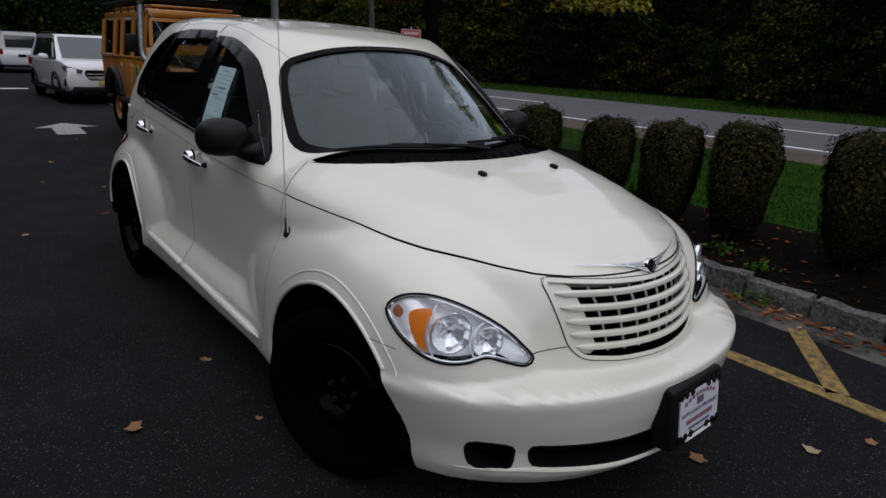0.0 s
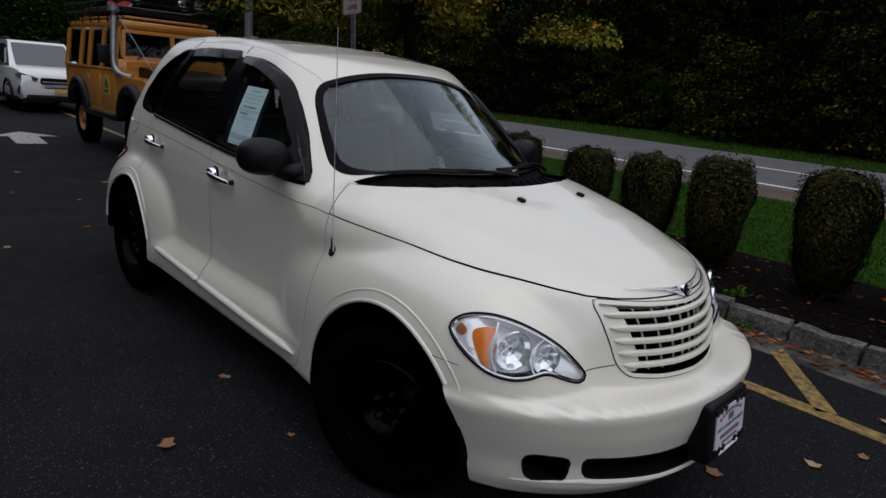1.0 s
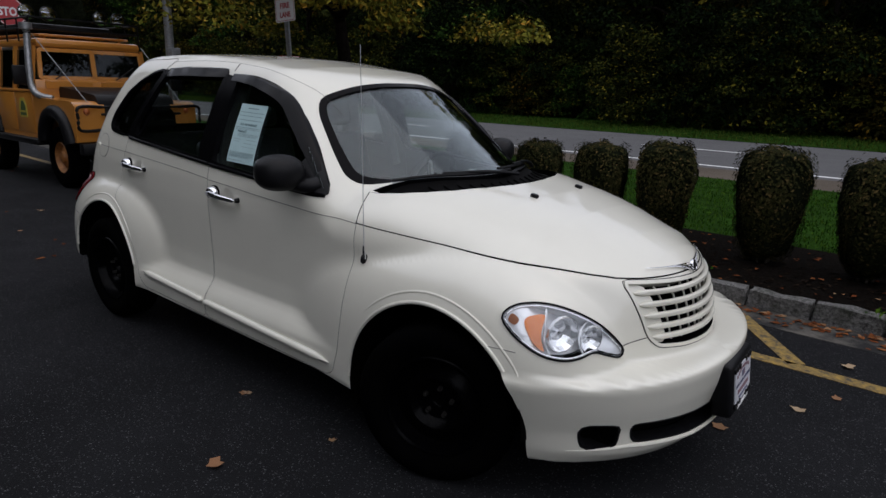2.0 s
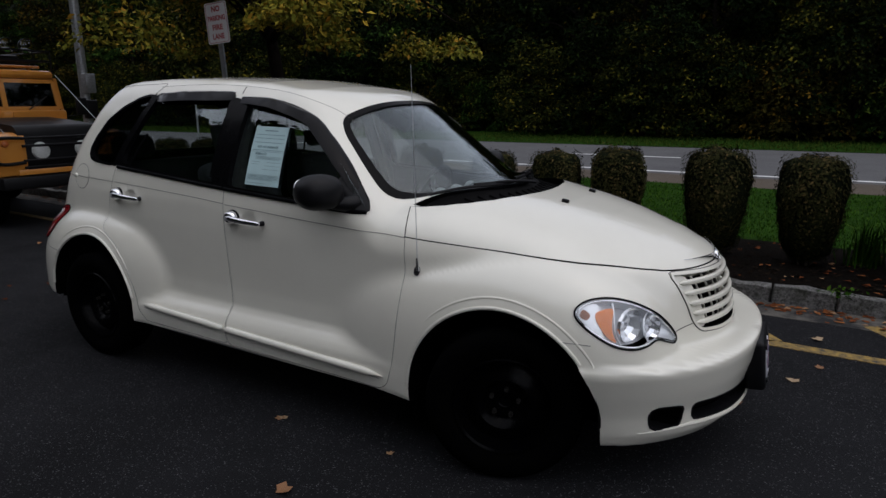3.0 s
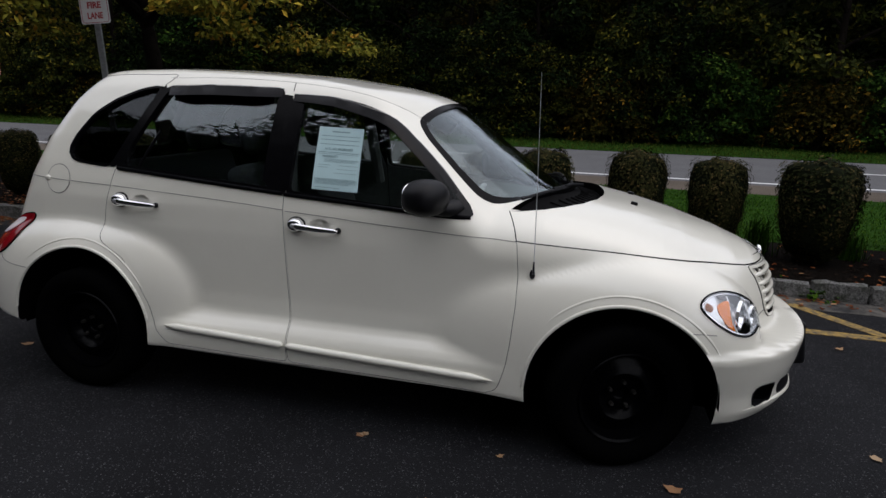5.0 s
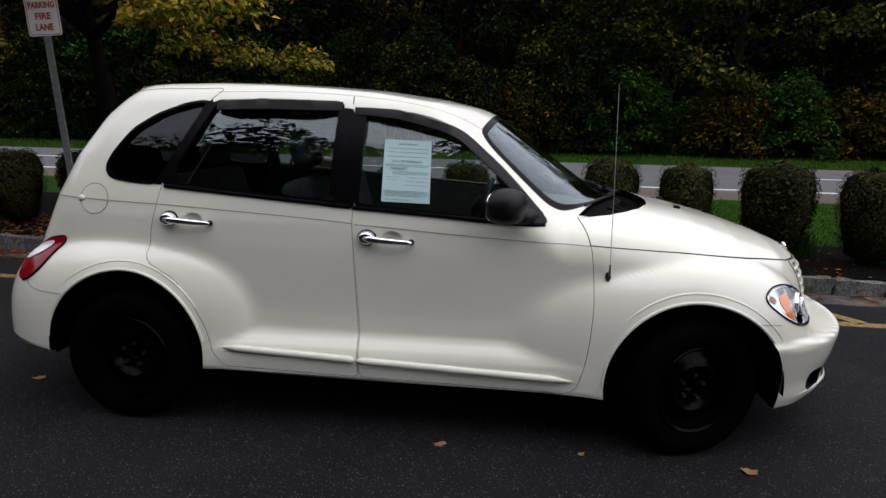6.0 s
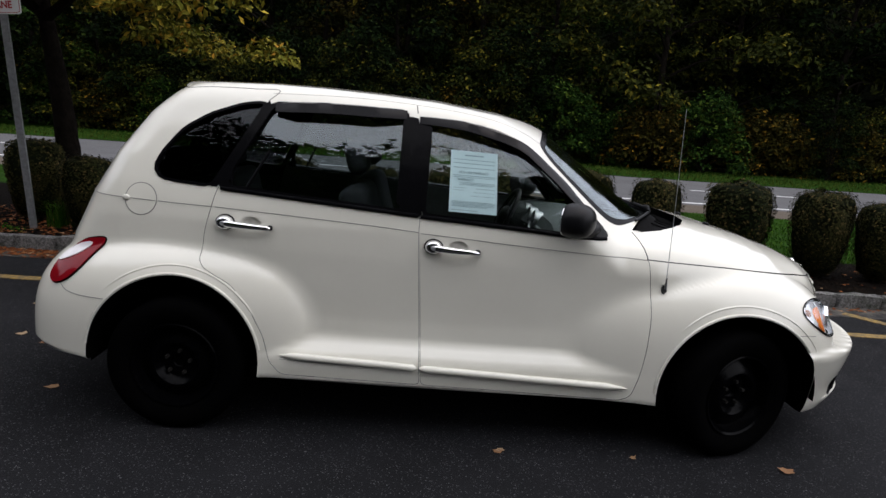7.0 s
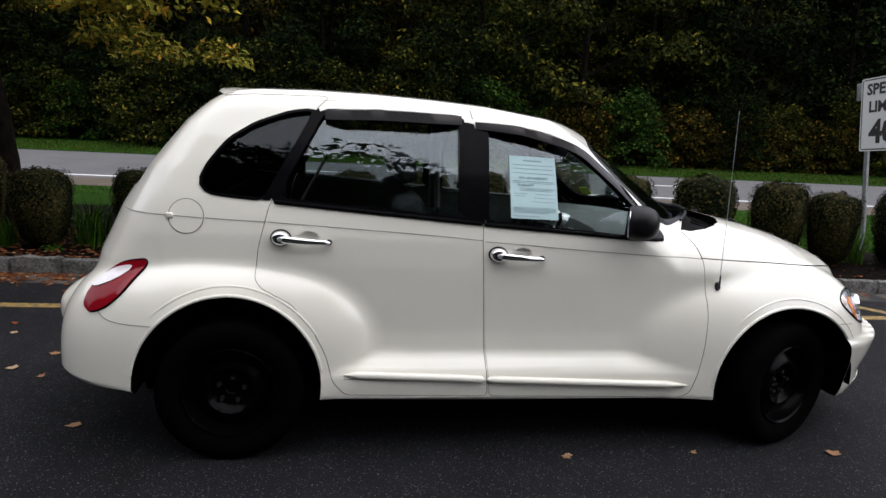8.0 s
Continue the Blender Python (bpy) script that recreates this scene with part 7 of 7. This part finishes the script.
for s in (-1, 1):
    rp("headlight", lathe(bmesh.new(), [(0.001, 0.055), (0.05, 0.05), (0.085, 0.035), (0.095, 0.03), (0.105, 0.0)], 28, Matrix.Translation((2.94, s * 0.26, 0.90)) @ pose(0, 0, 0, 0, 90)), make_plain("lamp_glass", (0.62, 0.64, 0.62), 0.15, vary=0.12, coat=1.0), grl, "round glass headlight")
    rp("side_lamp", lathe(bmesh.new(), [(0.001, 0.03), (0.035, 0.02), (0.04, 0.0)], 16, Matrix.Translation((2.96, s * 0.66, 1.0)) @ pose(0, 0, 0, 0, 90)), make_plain("lamp_amber", (0.45, 0.12, 0.03), 0.3), grl)
    rp("lamp_guard", sweep(bmesh.new(), smooth_curve([(3.04, s * 0.50, 0.78), (3.05, s * 0.78, 0.78), (3.05, s * 0.80, 0.92), (3.05, s * 0.78, 1.06), (3.04, s * 0.50, 1.06)], 5, False), 0.02, 8), TRIM_BLACK, grl, "black tube lamp guard")
for z in (0.72, 0.80, 0.97, 1.06):
    rp("guard_bar", rod(bmesh.new(), (3.05, -0.52, z), (3.05, 0.52, z), 0.016), TRIM_BLACK, grl)
rp("front_bumper", boxed(2.98, 3.10, -0.80, 0.80, 0.48, 0.62, 0.015), TRIM_BLACK, label="black steel bumper")
rp("bumper_stripe", boxed(3.098, 3.104, -0.62, 0.62, 0.64, 0.70, 0.002), SAND)
rp("chassis", boxed(-0.7, 2.95, -0.45, 0.45, 0.45, 0.62, 0.03), TRIM_BLACK)
rp("snorkel", sweep(bmesh.new(), smooth_curve([(2.05, -0.68, 1.13), (1.93, -0.80, 1.17), (1.84, -0.84, 1.28), (1.80, -0.83, 1.5), (1.74, -0.79, 1.9), (1.74, -0.79, 2.02)], 6, False), 0.042, 12), GALV, label="grey metal snorkel pipe")
rp("snorkel_cap", rod(bmesh.new(), (1.74, -0.79, 2.0), (1.74, -0.79, 2.08), 0.075, n=16), GALV)
rp("tie_wire", sweep(bmesh.new(), [(1.72, -0.72, 1.95), (2.90, -0.62, 1.12)], 0.005, 5), GALV)
rp("tie_wire", sweep(bmesh.new(), [(1.72, 0.72, 1.85), (2.90, 0.62, 1.12)], 0.005, 5), GALV)
rack = bmesh.new()
for z in (2.03, 2.16):
    sweep(rack, [(-0.8, -0.72, z), (1.66, -0.72, z), (1.66, 0.72, z), (-0.8, 0.72, z)], 0.014, 6, True)
for x in np.linspace(-0.8, 1.66, 7):
    for s in (-1, 1):
        rod(rack, (x, s * 0.72, 1.86), (x, s * 0.72, 2.16), 0.012, n=6)
for x in np.linspace(-0.7, 1.6, 12):
    rod(rack, (x, -0.72, 2.03), (x, 0.72, 2.03), 0.01, n=6)
rk = rp("roof_rack", rack, TRIM_BLACK, label="black tube roof rack")
rp("rack_load", box(bmesh.new(), -0.5, 1.2, -0.55, 0.55, 2.04, 2.12, 0.03), TRIM_BLACK, rk)
for y in (-0.62, -0.35, 0.35, 0.60):
    m = Matrix.Translation((1.32, y, 2.24)) @ pose(0, 0, 0, 0, 90)
    sl = rp("spot_lamp", lathe(bmesh.new(), [(0.001, -0.09), (0.06, -0.075), (0.095, -0.02), (0.105, 0.01), (0.105, 0.03), (0.095, 0.032)], 24, m), TRIM_BLACK, rk, "round black spot lamp")
    rp("spot_glass", lathe(bmesh.new(), [(0.097, 0.028), (0.05, 0.036), (0.001, 0.038)], 24, m), CHROME, sl)
decal = rp("decal", prism(bmesh.new(), round_corners([(1.24, 0.86), (1.50, 0.86), (1.50, 1.0), (1.44, 1.12), (1.30, 1.12), (1.24, 1.0)], 0.02), lambda u, v, d: Vector((u, -W - d, v)), 0.012, 0.017), make_plain("yellow_decal", (0.50, 0.42, 0.06), 0.5), label="yellow decal with green shapes")
rp("decal_mark", prism(bmesh.new(), round_corners([(1.28, 0.95), (1.46, 0.95), (1.46, 1.02), (1.40, 1.08), (1.33, 1.08)], 0.02), lambda u, v, d: Vector((u, -W - d, v)), 0.0165, 0.019), make_plain("green_decal", (0.06, 0.10, 0.03), 0.5), decal)
rp("decal_bar", boxed(1.27, 1.47, -W - 0.019, -W - 0.0165, 0.885, 0.925), make_plain("green_decal_bar", (0.06, 0.10, 0.03), 0.5), decal)
RIM_ORANGE = make_plain("dusty_orange_rim", (0.26, 0.10, 0.02), 0.6, vary=0.5, scale=12)
big_tyre = finish(lathe(bmesh.new(), [(0.20, -0.09), (0.23, -0.105), (0.34, -0.11), (0.385, -0.09), (0.395, -0.07), (0.395, 0.07), (0.385, 0.09), (0.34, 0.11), (0.23, 0.105), (0.20, 0.09)], 48))
big_rim = finish(lathe(bmesh.new(), [(0.20, -0.09), (0.18, 0.0), (0.20, 0.09), (0.195, 0.095), (0.175, 0.06), (0.15, 0.03), (0.12, 0.05), (0.08, 0.06), (0.07, 0.09), (0.001, 0.1)], 32))
for x in (0.0, 2.4):
    for s in (-1, 1):
        w = part("wheel", big_tyre, RUBBER, rover, "large black off-road tyre")
        w.matrix_basis = Matrix.Translation((x, s * 0.70, 0.395)) @ pose(0, 0, 0, 90 if s < 0 else -90)
        part("rim", big_rim, RIM_ORANGE, w, "dusty orange steel rim")
rover.matrix_basis = Matrix.Translation((-8.99, 1.68, 0)) @ Matrix.Rotation(radians(0.5), 4, 'Z') @ Matrix.Scale(1.017, 4)

# ---- crossovers further along the lot ----
WHITE_CAR = make_paint("white_car_paint", (0.70, 0.71, 0.72))
PLATE_YELLOW = make_plain("yellow_plate", (0.45, 0.38, 0.10), 0.5)


def crossover(label, m, length=4.4, w=0.89, h=1.60, boxy=0.0):
    """A small crossover that faces local +x, its middle at the origin."""
    v = thing("crossover", label, "car", m)
    f, b = length / 2, -length / 2

    def section(xs, half):
        """Loft of the side outline with the width pulled in towards the ends and the top."""
        bm = bmesh.new()
        rows = []
        for x, zlo, zhi in xs:
            e = abs(x) / f
            y = half * (1 - 0.10 * e ** 4)
            rows.append([bm.verts.new(q) for q in ((x, -y * 0.93, zlo), (x, -y, zlo + 0.12), (x, -y, zlo + 0.6 * (zhi - zlo)), (x, -y * 0.95, zhi - 0.05), (x, -y * 0.80, zhi), (x, y * 0.80, zhi), (x, y * 0.95, zhi - 0.05), (x, y, zlo + 0.6 * (zhi - zlo)), (x, y, zlo + 0.12), (x, y * 0.93, zlo))])
        for a, c in zip(rows, rows[1:]):
            for k in range(10):
                bm.faces.new((a[k], a[(k + 1) % 10], c[(k + 1) % 10], c[k]))
        bm.faces.new(rows[0])
        bm.faces.new(rows[-1][::-1])
        bmesh.ops.recalc_face_normals(bm, faces=bm.faces)
        return bm

    part("body", section([(b, 0.42, 0.85), (b + 0.06, 0.34, 0.96), (b + 0.5, 0.30, 1.0), (0.0, 0.28, 1.0), (f - 1.25, 0.28, 1.02), (f - 0.55, 0.28, 1.02), (f - 0.22, 0.30, 0.98), (f - 0.08, 0.32, 0.92), (f - 0.02, 0.36, 0.82), (f, 0.44, 0.66)], w), WHITE_CAR, v)
    roof_x = f - 1.95
    g = bmesh.new()
    rows = []
    for x, z, y in ((b + 0.12, 0.98, 0.92), (b + 0.30 - 0.15 * boxy, h - 0.08, 0.72), (b + 0.55, h, 0.70), (roof_x, h, 0.70), (roof_x + 0.15, h - 0.04, 0.70), (f - 1.12, 1.0, 0.86)):
        rows.append([g.verts.new(q) for q in ((x, -y * w, z), (x, y * w, z), (x, y * w * 0.98, min(z, 0.97)), (x, -y * w * 0.98, min(z, 0.97)))])
    for a, c in zip(rows, rows[1:]):
        for k in range(4):
            g.faces.new((a[k], a[(k + 1) % 4], c[(k + 1) % 4], c[k]))
    g.faces.new(rows[0])
    g.faces.new(rows[-1][::-1])
    bmesh.ops.recalc_face_normals(g, faces=g.faces)
    part("cabin", g, WHITE_CAR, v)
    dark = make_plain("dark_car_glass", (0.03, 0.035, 0.04), 0.06, coat=1.0)
    sx, sz = f - 1.14 - (roof_x + 0.15), h - 0.04 - 1.0

    def shield(u, t, d):
        return Vector((f - 1.14 - sx * t + 0.006 + d, u * (1 - t) * 0.83 * w / 0.83 + u * t * 0.80, 1.0 + sz * t + 0.006 + d))
    # opaque pane: the sky's grey reflection is put into the base colour
    part("windscreen", prism(bmesh.new(), round_corners([(-0.80 * w, 0.04), (0.80 * w, 0.04), (0.80 * w, 0.94), (-0.80 * w, 0.94)], 0.06), shield, -0.004, 0.008), make_plain("sky_reflection_glass", (0.06, 0.07, 0.075), 0.1, spec=0.6, vary=0.06, scale=4), v, "grey windscreen with the sky's reflection in its colour")
    part("rear_window", boxed(b + 0.10, b + 0.20, -0.62 * w, 0.62 * w, 1.08, h - 0.16, 0.02, pose(0, 0, 0)), dark, v, "dark rear window")
    for s in (-1, 1):
        for x0, x1 in ((b + 0.55, -0.55), (-0.48, 0.35), (0.42, f - 1.35)):
            pane = prism(bmesh.new(), round_corners([(x0, 1.04), (x1, 1.04), (min(x1, roof_x - 0.02 + (0.2 if x1 < 0.4 else 0.06)), h - 0.10), (x0 + (0.1 if x0 < -1 else 0), h - 0.10)], 0.04), lambda u, z, d: Vector((u, s * (w * (0.92 - 0.22 * (z - 0.98) / (h - 0.98)) + d), z)), -0.03, 0.012)
            part("side_window", pane, dark, v)
        part("side_mirror", blob(Matrix.Translation((f - 1.42, s * (w + 0.10), 1.06)) @ Matrix.Diagonal((0.07, 0.11, 0.07, 1)), 2.5, n=8), WHITE_CAR, v)
        hl = prism(bmesh.new(), round_corners([(s * 0.50 * w, 0.79), (s * 0.90 * w, 0.90), (s * 0.96 * w, 0.84), (s * 0.90 * w, 0.76), (s * 0.54 * w, 0.72)], 0.02), lambda u, z, d: Vector((f - 0.02 - 0.30 * max(0, abs(u) / w - 0.6) + d, u * (1.0 + 0.02 * (d > 0)), z)), -0.14, 0.035)
        part("headlight", hl, make_plain("dark_headlight", (0.08, 0.08, 0.09), 0.1, coat=1.0), v)
        part("tail_light", boxed(b - 0.01, b + 0.1, s * 0.85 * w - 0.09, s * 0.85 * w + 0.07, 0.78, 1.02, 0.02), RED_LENS, v)
        part("roof_rail", sweep(bmesh.new(), [(b + 0.5, s * 0.62 * w, h), (b + 0.6, s * 0.62 * w, h + 0.05), (roof_x - 0.1, s * 0.62 * w, h + 0.05), (roof_x, s * 0.62 * w, h)], 0.018, 6), BLACK_PLASTIC, v)
        for x in (f - 0.88, b + 0.86):
            part("arch_trim", sweep(bmesh.new(), [(x + 0.38 * math.cos(q), s * (w - 0.01), 0.33 + 0.38 * math.sin(q)) for q in np.linspace(0, math.pi, 16)], 0.035, 8), BLACK_PLASTIC, v)
            wh = part("wheel", tyre_mesh, RUBBER, v)
            wh.matrix_basis = Matrix.Translation((x, s * (w - 0.11), 0.318)) @ pose(0, 0, 0, 90 if s < 0 else -90)
            part("rim", disc_mesh, SILVER_TRIM, wh)
    gr = part("grille", prism(bmesh.new(), round_corners([(-0.40, 0.80), (0.40, 0.80), (0.43, 0.70), (0.34, 0.56), (-0.34, 0.56), (-0.43, 0.70)], 0.03), lambda u, z, d: Vector((f - 0.02 + d, u, z)), -0.06, 0.02), BLACK_PLASTIC, v)
    part("lower_intake", boxed(f - 0.16, f + 0.018, -0.70, 0.70, 0.27, 0.42, 0.03), BLACK_PLASTIC, v)
    for s in (-1, 1):
        part("fog_lamp_pocket", prism(bmesh.new(), round_corners([(s * 0.56, 0.42), (s * 0.84, 0.42), (s * 0.82, 0.62), (s * 0.66, 0.56)], 0.03), lambda u, z, d: Vector((f - 0.03 - 0.25 * max(0, abs(u) / w - 0.6) + d, u, z)), -0.1, 0.04), BLACK_PLASTIC, v)
    part("grille_bar", boxed(f + 0.015, f + 0.03, -0.38, 0.38, 0.70, 0.72, 0.004), SILVER_TRIM, gr)
    part("number_plate", boxed(f + 0.02, f + 0.03, -0.155, 0.155, 0.45, 0.56, 0.004), PLATE_YELLOW, gr, "yellow number plate")
    part("rear_plate", boxed(b - 0.022, b - 0.004, -0.155, 0.155, 0.68, 0.80, 0.004), BLACK_PLASTIC, v)
    part("lower_cladding", boxed(b + 0.3, f - 0.3, -w - 0.004, w + 0.004, 0.26, 0.36, 0.02), BLACK_PLASTIC, v)
    return v


crossover("white crossover with black cladding parked on the asphalt", Matrix.Translation((-16.5, 1.72, 0)) @ Matrix.Rotation(radians(2), 4, 'Z'))
crossover("white boxy sport utility car with a dark rear window", Matrix.Translation((-33.6, 2.1, 0)) @ Matrix.Rotation(radians(180), 4, 'Z'), 4.5, 0.92, 1.75, 1.0)

# ---- kerb stones, last ----
GRANITE = Mat("kerb_granite", 0.9, 0, 0.1)
info = GRANITE.node("ShaderNodeObjectInfo")
stone = GRANITE.mix(0.5, GRANITE.ramp(info.outputs["Random"], [(0.0, (0.07, 0.07, 0.066)), (1.0, (0.16, 0.155, 0.145))]), GRANITE.ramp(GRANITE.noise(45, 6, 0.75), [(0.38, (0.03, 0.03, 0.03)), (0.62, (0.42, 0.41, 0.40))]))
GRANITE.colour(GRANITE.mix(GRANITE.ramp(GRANITE.noise(5, 6, 0.7), [(0.5, (0, 0, 0)), (0.72, (1, 1, 1))]), stone, (0.035, 0.04, 0.025)))
GRANITE.bump(GRANITE.noise(38, 6, 0.75), 1.0, 0.03)
GRANITE = GRANITE.m


def kerb_stone(seed):
    bm = bmesh.new()
    bmesh.ops.create_cube(bm, size=1)
    bmesh.ops.subdivide_edges(bm, edges=bm.edges[:], cuts=3, use_grid_fill=True)
    for v in bm.verts:
        q = v.co.copy()
        far = max(abs(q.x), abs(q.z)) > 0.45 and max(abs(q.y), abs(q.z)) > 0.45
        v.co = Vector((q.x * 0.405, q.y * 0.13, q.z * 0.30)) * (0.95 if far else 1.0)
        v.co += 0.016 * Vector(noise.noise_vector(q * 2.2 + Vector((seed * 3.1, 0, 0)))) + 0.012 * Vector(noise.noise_vector(q * 6 + Vector((seed * 1.7, 4, 0))))
    return finish(bm, 20)


stones = [kerb_stone(k) for k in range(6)]
kerb = tagged(new("kerb"), "kerb of rough grey granite blocks", "kerb", kind="structure")
rk2 = random.Random(17)
x = -16.0
while x < 15:
    o = part("kerb_stone", stones[rk2.randrange(6)], GRANITE, kerb)
    o.matrix_basis = Matrix.Translation((x, kerb_y(x) + 0.062 + rk2.uniform(-0.008, 0.008), -0.012 + rk2.uniform(-0.012, 0.012))) @ Matrix.Rotation(-0.05 + rk2.uniform(-0.03, 0.03), 4, 'Z') @ Matrix.Rotation(rk2.uniform(-0.03, 0.03), 4, 'Y')
    x += 0.415
for x0, x1 in ((-70, -16.2), (15.1, 60)):
    ribbon("kerb_far", x0, x1, shifted(0.0), shifted(0.125), 0.135, 0.135, GRANITE, "grey granite kerb", "kerb", thick=0.3)
